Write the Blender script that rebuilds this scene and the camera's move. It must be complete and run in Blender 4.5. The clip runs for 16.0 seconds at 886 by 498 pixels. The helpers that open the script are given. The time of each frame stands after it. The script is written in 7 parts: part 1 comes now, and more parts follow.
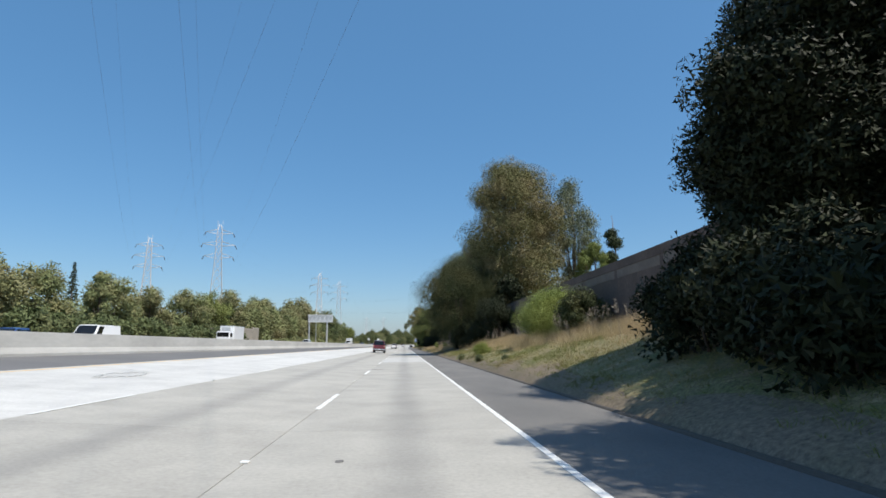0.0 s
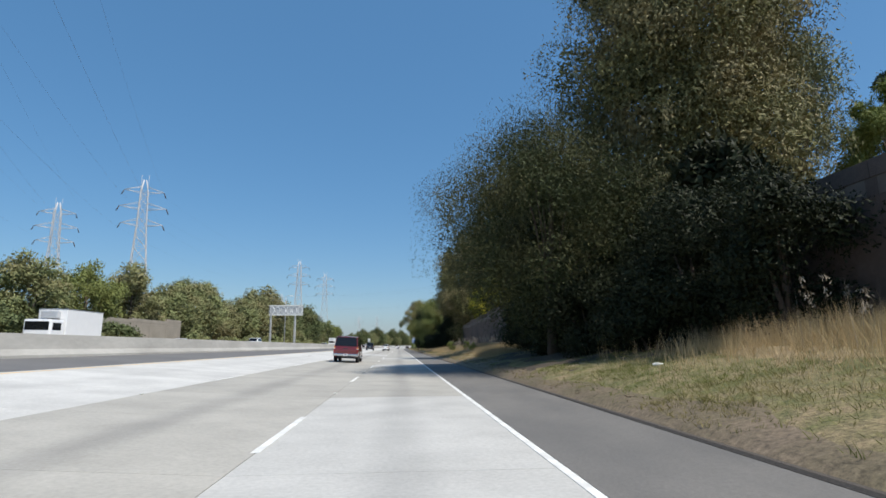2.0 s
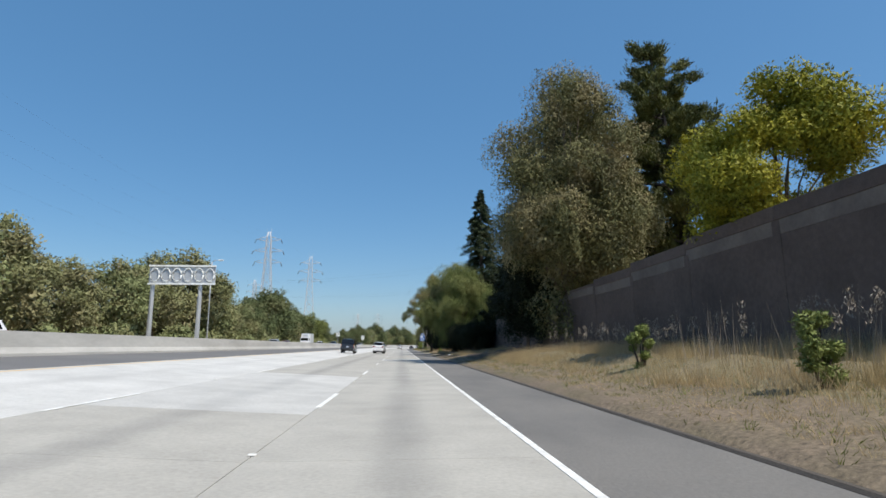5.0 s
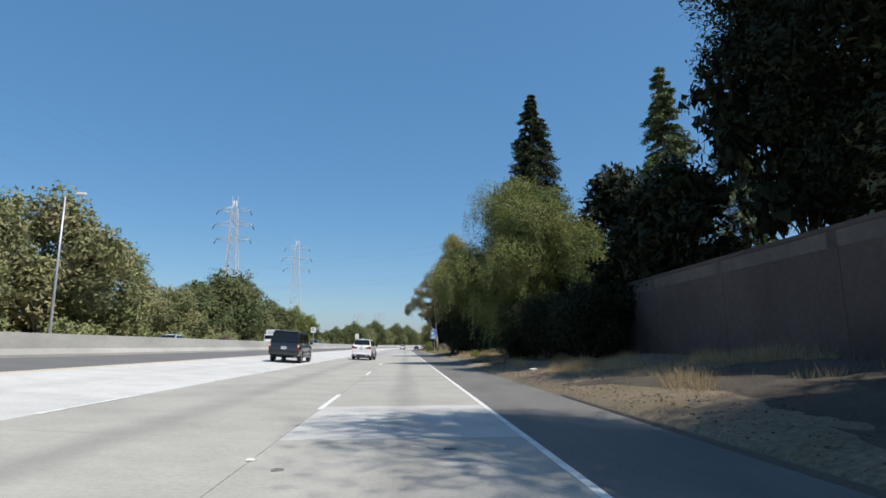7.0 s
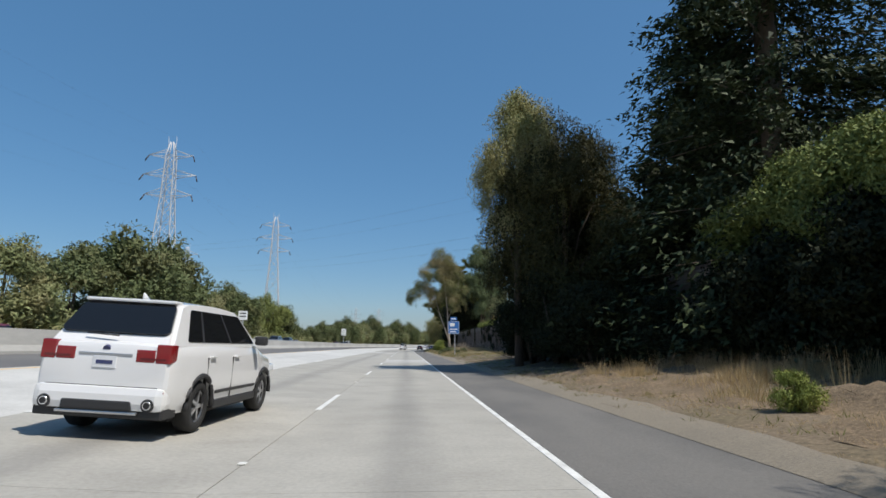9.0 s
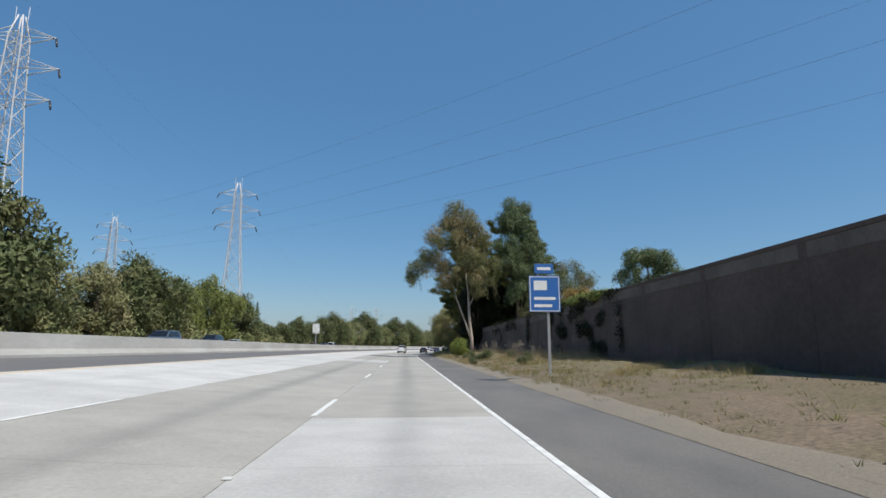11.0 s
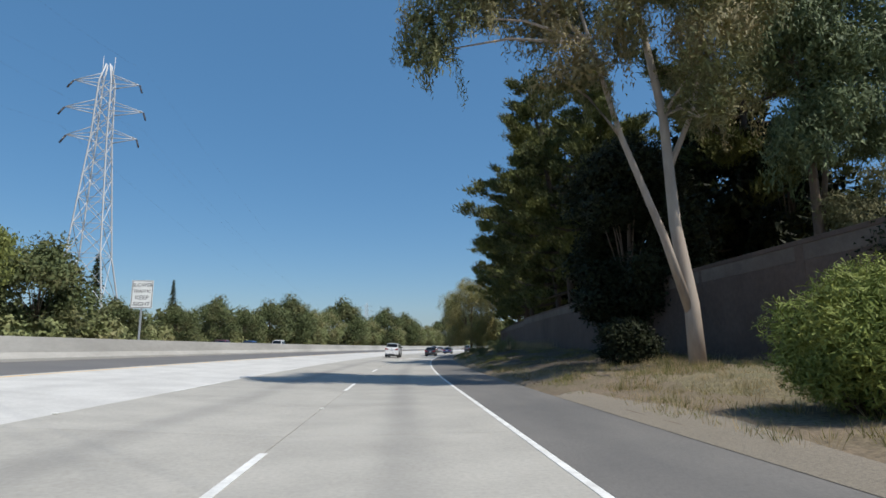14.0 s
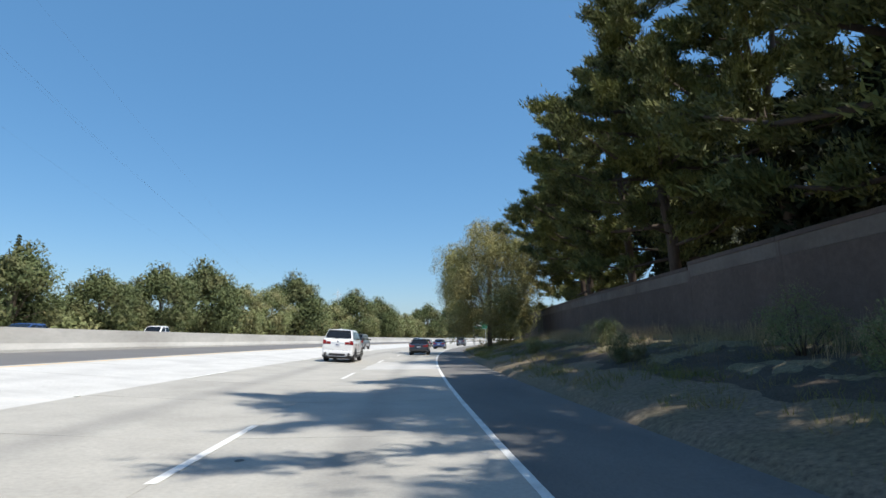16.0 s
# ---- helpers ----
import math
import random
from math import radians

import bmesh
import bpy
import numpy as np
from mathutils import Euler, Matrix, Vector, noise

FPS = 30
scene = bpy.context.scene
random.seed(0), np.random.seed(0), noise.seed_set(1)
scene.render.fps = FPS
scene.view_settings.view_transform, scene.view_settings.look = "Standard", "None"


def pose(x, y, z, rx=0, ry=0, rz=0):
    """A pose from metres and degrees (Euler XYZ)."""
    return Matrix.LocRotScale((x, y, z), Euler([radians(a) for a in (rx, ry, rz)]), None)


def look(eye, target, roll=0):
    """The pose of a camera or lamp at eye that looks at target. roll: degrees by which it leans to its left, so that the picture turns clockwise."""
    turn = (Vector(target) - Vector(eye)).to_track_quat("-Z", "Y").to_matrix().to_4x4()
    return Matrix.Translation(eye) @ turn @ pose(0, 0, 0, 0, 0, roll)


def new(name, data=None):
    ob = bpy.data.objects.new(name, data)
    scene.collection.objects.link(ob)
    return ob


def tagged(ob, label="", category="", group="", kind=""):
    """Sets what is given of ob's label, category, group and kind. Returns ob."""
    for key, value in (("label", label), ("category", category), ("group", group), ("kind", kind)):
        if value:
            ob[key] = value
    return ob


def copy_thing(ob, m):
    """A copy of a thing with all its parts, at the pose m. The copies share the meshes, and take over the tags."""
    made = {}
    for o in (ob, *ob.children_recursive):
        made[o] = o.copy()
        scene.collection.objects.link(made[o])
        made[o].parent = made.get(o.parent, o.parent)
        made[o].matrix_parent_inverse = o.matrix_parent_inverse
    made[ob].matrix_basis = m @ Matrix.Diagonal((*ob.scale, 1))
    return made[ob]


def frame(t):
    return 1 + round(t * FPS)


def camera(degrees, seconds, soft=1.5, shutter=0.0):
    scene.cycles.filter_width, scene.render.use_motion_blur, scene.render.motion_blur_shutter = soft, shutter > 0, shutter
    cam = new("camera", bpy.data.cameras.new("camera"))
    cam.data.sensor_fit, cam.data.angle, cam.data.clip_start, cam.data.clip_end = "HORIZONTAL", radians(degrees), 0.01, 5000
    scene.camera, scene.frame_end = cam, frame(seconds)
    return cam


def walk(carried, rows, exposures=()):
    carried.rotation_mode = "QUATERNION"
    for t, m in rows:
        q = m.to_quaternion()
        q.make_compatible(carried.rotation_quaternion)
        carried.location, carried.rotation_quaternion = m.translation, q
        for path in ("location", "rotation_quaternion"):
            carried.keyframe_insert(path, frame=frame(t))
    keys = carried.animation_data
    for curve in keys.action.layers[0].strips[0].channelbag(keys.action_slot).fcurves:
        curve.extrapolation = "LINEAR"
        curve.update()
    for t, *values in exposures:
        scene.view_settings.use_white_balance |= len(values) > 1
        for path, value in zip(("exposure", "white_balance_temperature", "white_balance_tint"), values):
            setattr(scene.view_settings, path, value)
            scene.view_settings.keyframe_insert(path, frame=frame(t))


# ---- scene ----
cam = camera(77.3, 16.0, soft=1.6)
PATH = [
    (0.0, pose(0.00, 0.00, 1.34, 99.85, 0.30, -3.95)),
    (0.5, pose(0.00, 12.60, 1.34, 99.95, 0.30, -3.95)),
    (1.0, pose(0.00, 24.85, 1.34, 99.85, 0.00, -4.15)),
    (1.5, pose(0.00, 36.86, 1.34, 99.95, 0.40, -4.35)),
    (2.0, pose(0.00, 48.66, 1.34, 99.95, 0.40, -4.45)),
    (2.5, pose(0.00, 60.28, 1.34, 99.85, 0.40, -4.65)),
    (3.0, pose(0.00, 71.75, 1.34, 99.65, 0.30, -4.75)),
    (3.5, pose(0.00, 83.09, 1.34, 99.75, -0.10, -4.55)),
    (4.0, pose(0.00, 94.33, 1.34, 99.75, 0.10, -4.25)),
    (4.5, pose(0.00, 105.49, 1.34, 99.95, 0.10, -4.25)),
    (5.0, pose(0.00, 116.59, 1.34, 99.94, 0.13, -4.20)),
    (5.5, pose(0.00, 127.65, 1.34, 99.91, 0.18, -4.11)),
    (6.0, pose(0.00, 138.69, 1.34, 99.89, 0.22, -4.01)),
    (6.5, pose(0.00, 149.72, 1.34, 99.86, 0.27, -3.92)),
    (7.0, pose(0.00, 160.74, 1.34, 99.95, 0.30, -3.87)),
    (7.5, pose(0.00, 171.77, 1.34, 99.95, 0.10, -4.07)),
    (8.0, pose(0.00, 182.81, 1.34, 100.05, 0.00, -3.97)),
    (8.5, pose(0.00, 193.88, 1.34, 100.05, -0.20, -3.87)),
    (9.0, pose(0.00, 204.96, 1.34, 99.95, -0.20, -3.77)),
    (9.5, pose(0.00, 216.06, 1.34, 100.25, -0.40, -3.87)),
    (10.0, pose(-0.00, 227.17, 1.34, 100.21, -0.25, -3.84)),
    (10.5, pose(-0.01, 238.30, 1.34, 100.17, -0.10, -3.81)),
    (11.0, pose(-0.01, 249.43, 1.34, 100.14, 0.06, -3.79)),
    (11.5, pose(-0.02, 260.55, 1.34, 100.10, 0.21, -3.76)),
    (12.0, pose(-0.02, 271.65, 1.34, 100.06, 0.36, -3.73)),
    (12.5, pose(-0.09, 282.73, 1.34, 100.09, 0.35, -3.84)),
    (13.0, pose(-0.15, 293.75, 1.34, 100.12, 0.34, -3.96)),
    (13.5, pose(-0.10, 304.70, 1.34, 100.12, 0.46, -4.14)),
    (14.0, pose(-0.06, 315.57, 1.34, 100.12, 0.59, -4.33)),
    (14.5, pose(0.12, 326.32, 1.34, 100.00, 0.74, -4.37)),
    (15.0, pose(0.24, 336.94, 1.34, 99.60, 0.88, -5.42)),
    (15.5, pose(0.57, 347.39, 1.34, 99.42, 0.78, -6.03)),
    (16.0, pose(0.99, 357.65, 1.34, 99.34, 0.42, -6.78)),
]
EXPOSURES = [(0.0, 0.15), (0.5, -0.06), (1.5, 0.0), (2.5, 0.05), (3.0, 0.15), (3.5, 0.3), (4.0, 0.15), (4.5, 0.07), (7.0, 0.05), (7.5, -0.04), (8.0, 0.0), (8.5, 0.1), (9.0, -0.15), (9.7, -0.2), (12.0, -0.07), (12.5, -0.07), (13.5, -0.08), (14.0, -0.12), (14.5, 0.0), (15.0, 0.2), (15.5, 0.32), (16.0, 0.3)]
walk(cam, PATH, EXPOSURES)

# ---- world, sun and exposure ----
SUN_ELEV, SUN_AZ = radians(58), radians(-40)      # azimuth from +x (the right-hand side) towards the way back
sun_way = Vector((math.cos(SUN_ELEV) * math.cos(SUN_AZ), math.cos(SUN_ELEV) * math.sin(SUN_AZ), math.sin(SUN_ELEV)))
world = bpy.data.worlds.new("daylight")
scene.world = world
world.use_nodes = True
wn = world.node_tree
wn.nodes.clear()
sky = wn.nodes.new("ShaderNodeTexSky")
sky.sky_type, sky.sun_disc = "NISHITA", False
sky.sun_elevation, sky.sun_rotation = SUN_ELEV, radians(90) - SUN_AZ
sky.air_density, sky.dust_density, sky.ozone_density = 1.0, 1.0, 1.6
sky_bg = wn.nodes.new("ShaderNodeBackground")
sky_bg.inputs["Strength"].default_value = 0.125
sky_out = wn.nodes.new("ShaderNodeOutputWorld")
sky_hue = wn.nodes.new("ShaderNodeHueSaturation")
sky_hue.inputs["Saturation"].default_value, sky_hue.inputs["Hue"].default_value = 1.3, 0.496
sky_haze = wn.nodes.new("ShaderNodeMix")
sky_haze.data_type = "RGBA"
sky_haze.inputs["Factor"].default_value = 0.4
sky_haze.inputs[7].default_value = (1.15, 2.65, 4.9, 1)
wn.links.new(sky.outputs[0], sky_hue.inputs["Color"])
wn.links.new(sky_hue.outputs[0], sky_haze.inputs[6])
wn.links.new(sky_haze.outputs[2], sky_bg.inputs["Color"])
wn.links.new(sky_bg.outputs[0], sky_out.inputs["Surface"])
sun_data = bpy.data.lights.new("sun", "SUN")
sun_data.energy, sun_data.angle, sun_data.color = 4.8, radians(0.6), (1.0, 0.95, 0.87)
sun = new("sun", sun_data)
sun.matrix_world = look((0, 0, 60), Vector((0, 0, 60)) - sun_way)


# ---- the lie of the land ----
def bend(y):
    """Sideways shift of the carriageway: straight, then a long right-hand curve."""
    if y < 335.6:
        return 0.0
    if y < 690:
        return (y - 335.6) ** 2 * 0.000903
    return 113.42 + (y - 690) * 0.6401


def heading(y):
    return math.atan((bend(y + 0.5) - bend(y - 0.5)))


def mix(v, table):
    """Linear interpolation in rows of (v, value)."""
    return float(np.interp(v, [r[0] for r in table], [r[1] for r in table]))


BANK = [(-3000, 3.0), (-200, 2.0), (-60, 1.6), (-36, 1.25), (-16.4, 0.99), (-11.87, 0.66), (-6.23, 0.24), (-1.84, 0.0), (4.2, 0.0)]
FOOT = [(-60, 2.4), (0, 2.4), (25, 2.15), (40, 1.85), (60, 1.55), (85, 1.15), (150, 0.95), (172, 0.85), (205, 0.6), (310, 0.5), (340, 0.9), (390, 1.4), (450, 1.2), (700, 0.6)]
WALL_TOP = [(-60, 6.2), (130, 6.1), (150, 5.6), (168, 4.8), (345, 4.65), (380, 4.5), (520, 4.5)]
WALL_U = 12.7


def ground_z(u, y):
    if u <= 4.2:
        return mix(u, BANK)
    foot = mix(y, FOOT)
    if u >= WALL_U:
        return foot + min(0.4, (u - WALL_U) * 0.05)
    s = (u - 4.2) / (WALL_U - 4.2)
    bump = 0.13 * noise.noise(Vector((u * 0.5, y * 0.22, 1.7))) * min(1, s * 5)
    return 0.03 + foot * (1 - (1 - s) ** 1.6) * 1.0 + bump


def at(u, y, dz=0.0):
    return Vector((u + bend(y), y, ground_z(u, y) + dz))


# ---- materials ----
def node(nt, kind, **values):
    n = nt.nodes.new(kind)
    for key, value in values.items():
        n.inputs[key.replace("_", " ")].default_value = value
    return n


def material(name, base, rough=0.7, metal=0.0, grain=0.0, grain_scale=8.0, stain=None, stain_scale=0.4, stain_amount=0.5,
             bump=0.0, bump_scale=20.0, stretch=None, coords="Object", random_amount=0.0, coat=0.0):
    """Base colour with fine grain, large stains, bump and a shift from piece to piece."""
    m = bpy.data.materials.new(name)
    m.use_nodes = True
    nt = m.node_tree
    bsdf = nt.nodes["Principled BSDF"]
    bsdf.inputs["Roughness"].default_value = rough
    bsdf.inputs["Metallic"].default_value = metal
    bsdf.inputs["Coat Weight"].default_value = coat
    tc = nt.nodes.new("ShaderNodeTexCoord")
    if coords == "World":
        geo = nt.nodes.new("ShaderNodeNewGeometry")
        source = geo.outputs["Position"]
    else:
        source = tc.outputs[coords]
    if stretch:
        mp = nt.nodes.new("ShaderNodeMapping")
        mp.inputs["Scale"].default_value = stretch
        nt.links.new(source, mp.inputs["Vector"])
        source = mp.outputs["Vector"]
    rgb = nt.nodes.new("ShaderNodeRGB")
    rgb.outputs[0].default_value = (*base, 1)
    colour = rgb.outputs[0]
    if stain:
        nz = node(nt, "ShaderNodeTexNoise", Scale=stain_scale, Detail=5.0, Roughness=0.6)
        nt.links.new(source, nz.inputs["Vector"])
        ramp = nt.nodes.new("ShaderNodeMapRange")
        ramp.inputs["From Min"].default_value, ramp.inputs["From Max"].default_value = 0.38, 0.68
        ramp.inputs["To Max"].default_value = stain_amount
        nt.links.new(nz.outputs["Fac"], ramp.inputs["Value"])
        mx = nt.nodes.new("ShaderNodeMix")
        mx.data_type = "RGBA"
        nt.links.new(ramp.outputs[0], mx.inputs["Factor"])
        nt.links.new(colour, mx.inputs[6])
        mx.inputs[7].default_value = (*stain, 1)
        colour = mx.outputs[2]
    value = None
    if grain:
        nz = node(nt, "ShaderNodeTexNoise", Scale=grain_scale, Detail=6.0, Roughness=0.7)
        nt.links.new(source, nz.inputs["Vector"])
        mr = nt.nodes.new("ShaderNodeMapRange")
        mr.inputs["From Min"].default_value, mr.inputs["From Max"].default_value = 0.25, 0.75
        mr.inputs["To Min"].default_value, mr.inputs["To Max"].default_value = 1 - grain, 1 + grain
        nt.links.new(nz.outputs["Fac"], mr.inputs["Value"])
        value = mr.outputs[0]
    if random_amount:
        info = nt.nodes.new("ShaderNodeObjectInfo")
        mr = nt.nodes.new("ShaderNodeMapRange")
        mr.inputs["To Min"].default_value, mr.inputs["To Max"].default_value = 1 - random_amount, 1 + random_amount
        nt.links.new(info.outputs["Random"], mr.inputs["Value"])
        if value:
            mu = nt.nodes.new("ShaderNodeMath")
            mu.operation = "MULTIPLY"
            nt.links.new(value, mu.inputs[0])
            nt.links.new(mr.outputs[0], mu.inputs[1])
            value = mu.outputs[0]
        else:
            value = mr.outputs[0]
    if value:
        hsv = nt.nodes.new("ShaderNodeHueSaturation")
        nt.links.new(value, hsv.inputs["Value"])
        nt.links.new(colour, hsv.inputs["Color"])
        colour = hsv.outputs[0]
    nt.links.new(colour, bsdf.inputs["Base Color"])
    if bump:
        nz = node(nt, "ShaderNodeTexNoise", Scale=bump_scale, Detail=5.0, Roughness=0.65)
        nt.links.new(source, nz.inputs["Vector"])
        bp = node(nt, "ShaderNodeBump", Strength=bump, Distance=0.03)
        nt.links.new(nz.outputs["Fac"], bp.inputs["Height"])
        nt.links.new(bp.outputs[0], bsdf.inputs["Normal"])
    return m


def foliage(name, dark, light, accent=None, accent_scale=0.35, translucent=0.09):
    """Leaves: a shade for each leaf, broad patches of a second tone, some light let through."""
    m = bpy.data.materials.new(name)
    m.use_nodes = True
    nt = m.node_tree
    bsdf = nt.nodes["Principled BSDF"]
    bsdf.inputs["Roughness"].default_value = 0.6
    bsdf.inputs["Specular IOR Level"].default_value = 0.14
    geo = nt.nodes.new("ShaderNodeNewGeometry")
    mx = nt.nodes.new("ShaderNodeMix")
    mx.data_type = "RGBA"
    shade = nt.nodes.new("ShaderNodeMapRange")
    shade.inputs["To Min"].default_value, shade.inputs["To Max"].default_value = 0.2, 0.75
    nt.links.new(geo.outputs["Random Per Island"], shade.inputs["Value"])
    nt.links.new(shade.outputs[0], mx.inputs["Factor"])
    mx.inputs[6].default_value, mx.inputs[7].default_value = (*dark, 1), (*light, 1)
    colour = mx.outputs[2]
    if accent:
        tc = nt.nodes.new("ShaderNodeTexCoord")
        nz = node(nt, "ShaderNodeTexNoise", Scale=accent_scale, Detail=3.0)
        nt.links.new(tc.outputs["Object"], nz.inputs["Vector"])
        mr = nt.nodes.new("ShaderNodeMapRange")
        mr.inputs["From Min"].default_value, mr.inputs["From Max"].default_value = 0.46, 0.62
        mr.inputs["To Max"].default_value = 0.8
        nt.links.new(nz.outputs["Fac"], mr.inputs["Value"])
        m2 = nt.nodes.new("ShaderNodeMix")
        m2.data_type = "RGBA"
        nt.links.new(mr.outputs[0], m2.inputs["Factor"])
        nt.links.new(colour, m2.inputs[6])
        m2.inputs[7].default_value = (*accent, 1)
        colour = m2.outputs[2]
    nt.links.new(colour, bsdf.inputs["Base Color"])
    tr = nt.nodes.new("ShaderNodeBsdfTranslucent")
    nt.links.new(colour, tr.inputs["Color"])
    ms = nt.nodes.new("ShaderNodeMixShader")
    ms.inputs[0].default_value = translucent
    out = nt.nodes["Material Output"]
    nt.links.new(bsdf.outputs[0], ms.inputs[1])
    nt.links.new(tr.outputs[0], ms.inputs[2])
    nt.links.new(ms.outputs[0], out.inputs["Surface"])
    return m


def slab_material(name, base, oil):
    """Worn concrete lane slab: pale wheel tracks, a dark oil streak along the lane's middle, stains, fine aggregate."""
    m = material(name, base, 0.85, grain=0.16, grain_scale=16.0, stain=[c * 0.66 for c in base], stain_scale=0.7, stain_amount=0.5,
                 bump=0.12, bump_scale=60.0, coords="World", random_amount=0.045)
    nt = m.node_tree
    bsdf = nt.nodes["Principled BSDF"]
    old = bsdf.inputs["Base Color"].links[0].from_socket
    tc = nt.nodes.new("ShaderNodeTexCoord")
    sep = nt.nodes.new("ShaderNodeSeparateXYZ")
    nt.links.new(tc.outputs["Object"], sep.inputs[0])
    geo = nt.nodes.new("ShaderNodeNewGeometry")
    nz = node(nt, "ShaderNodeTexNoise", Scale=0.35, Detail=4.0)
    mp = nt.nodes.new("ShaderNodeMapping")
    mp.inputs["Scale"].default_value = (2.5, 0.35, 1)
    nt.links.new(geo.outputs["Position"], mp.inputs["Vector"])
    nt.links.new(mp.outputs[0], nz.inputs["Vector"])
    ab = nt.nodes.new("ShaderNodeMath")
    ab.operation = "ABSOLUTE"
    nt.links.new(sep.outputs["X"], ab.inputs[0])
    mr = nt.nodes.new("ShaderNodeMapRange")
    mr.interpolation_type = "SMOOTHSTEP"
    mr.inputs["From Min"].default_value, mr.inputs["From Max"].default_value = 0.62, 0.02
    mr.inputs["To Max"].default_value = oil * 1.6
    nt.links.new(ab.outputs[0], mr.inputs["Value"])
    mu = nt.nodes.new("ShaderNodeMath")
    mu.operation = "MULTIPLY"
    nt.links.new(mr.outputs[0], mu.inputs[0])
    nt.links.new(nz.outputs["Fac"], mu.inputs[1])
    mx = nt.nodes.new("ShaderNodeMix")
    mx.data_type = "RGBA"
    nt.links.new(mu.outputs[0], mx.inputs["Factor"])
    nt.links.new(old, mx.inputs[6])
    mx.inputs[7].default_value = (0.10, 0.10, 0.10, 1)
    nt.links.new(mx.outputs[2], bsdf.inputs["Base Color"])
    return m


CONCRETE_OLD = slab_material("worn_grey_concrete", (0.40, 0.382, 0.34), 0.34)
CONCRETE_NEW = slab_material("newer_pale_concrete", (0.50, 0.49, 0.46), 0.22)
CONCRETE_PALE = slab_material("pale_concrete", (0.56, 0.55, 0.52), 0.10)
CONCRETE_BARRIER = material("barrier_concrete", (0.46, 0.45, 0.42), 0.85, grain=0.10, grain_scale=6, stain=(0.25, 0.24, 0.22), stain_scale=0.5,
                            stain_amount=0.55, bump=0.2, bump_scale=25, coords="World", stretch=(1, 0.25, 1))
ASPHALT = material("worn_asphalt", (0.172, 0.163, 0.15), 0.9, grain=0.22, grain_scale=30, stain=(0.10, 0.098, 0.095), stain_scale=0.5,
                   stain_amount=0.7, bump=0.35, bump_scale=90, coords="World", stretch=(1, 0.4, 1))
ASPHALT_DARK = material("dark_asphalt", (0.09, 0.075, 0.06), 0.9, grain=0.25, grain_scale=25, bump=0.4, bump_scale=60, coords="World")
ASPHALT_PALE = material("median_asphalt", (0.15, 0.145, 0.14), 0.9, grain=0.15, grain_scale=20, stain=(0.10, 0.10, 0.10), stain_scale=0.3, coords="World")
PAINT_WHITE = material("white_road_paint", (0.78, 0.78, 0.75), 0.7, grain=0.12, grain_scale=18, stain=(0.42, 0.41, 0.38), stain_scale=2.2, stain_amount=0.6, coords="World")
PAINT_YELLOW = material("yellow_road_paint", (0.70, 0.42, 0.06), 0.7, grain=0.15, grain_scale=15, stain=(0.4, 0.36, 0.28), stain_scale=2.0, coords="World")
GROUND = material("dry_verge_soil", (0.185, 0.14, 0.095), 0.95, grain=0.7, grain_scale=11, stain=(0.125, 0.105, 0.055), stain_scale=0.5, stain_amount=0.8,
                  bump=0.6, bump_scale=12, coords="World")
THATCH = material("matted_dry_grass", (0.33, 0.245, 0.135), 0.95, grain=0.6, grain_scale=11, stain=(0.24, 0.19, 0.10), stain_scale=0.7, stain_amount=0.7, bump=1.0, bump_scale=18, coords="World")
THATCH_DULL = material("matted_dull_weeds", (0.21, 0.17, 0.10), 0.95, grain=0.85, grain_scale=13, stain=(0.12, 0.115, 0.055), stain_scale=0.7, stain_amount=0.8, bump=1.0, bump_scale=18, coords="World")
TURF = material("patchy_turf", (0.13, 0.13, 0.045), 0.95, grain=0.9, grain_scale=14, stain=(0.27, 0.205, 0.115), stain_scale=1.5, stain_amount=1.0, bump=1.0, bump_scale=14, coords="World")
# litter colour lowered to carry the tree shade on the verge
SHADE_DUFF = material("shade_darkened_duff", (0.088, 0.068, 0.049), 0.97, grain=0.6, grain_scale=16, stain=(0.042, 0.035, 0.025), stain_scale=0.6, stain_amount=0.8, bump=1.0, bump_scale=22, coords="World")
THATCH_BROWN = material("matted_brown_debris", (0.22, 0.16, 0.10), 0.95, grain=0.85, grain_scale=14, stain=(0.12, 0.088, 0.055), stain_scale=0.9, stain_amount=0.8, bump=1.0, bump_scale=18, coords="World")
GRAVEL = material("pale_gravel", (0.25, 0.215, 0.165), 0.95, grain=0.3, grain_scale=25, stain=(0.2, 0.175, 0.14), stain_scale=0.8, bump=0.6, bump_scale=40, coords="World")
WALL_BLOCK = material("brown_block_wall", (0.132, 0.094, 0.076), 0.92, grain=0.22, grain_scale=5, stain=(0.06, 0.043, 0.035), stain_scale=0.35, stain_amount=0.6,
                      bump=0.35, bump_scale=18, coords="World", random_amount=0.06)
WALL_TAN = material("tan_concrete_wall", (0.30, 0.265, 0.215), 0.9, grain=0.12, grain_scale=5, stain=(0.17, 0.15, 0.12), stain_scale=0.35, coords="World")
WALL_CAP = material("pale_wall_cap", (0.185, 0.148, 0.122), 0.9, grain=0.16, grain_scale=7, stain=(0.11, 0.085, 0.07), stain_scale=0.6, stain_amount=0.8, bump=0.2, coords="World", random_amount=0.02)
BARK = material("grey_brown_bark", (0.16, 0.12, 0.09), 0.95, grain=0.3, grain_scale=9, bump=0.8, bump_scale=10, stretch=(1, 1, 0.25))
# pine bark; also darkens trunks and stems that stand in crown shade
BARK_DARK = material("dark_pine_and_shaded_bark", (0.085, 0.062, 0.048), 0.95, grain=0.3, grain_scale=9, bump=0.8, bump_scale=10, stretch=(1, 1, 0.25))
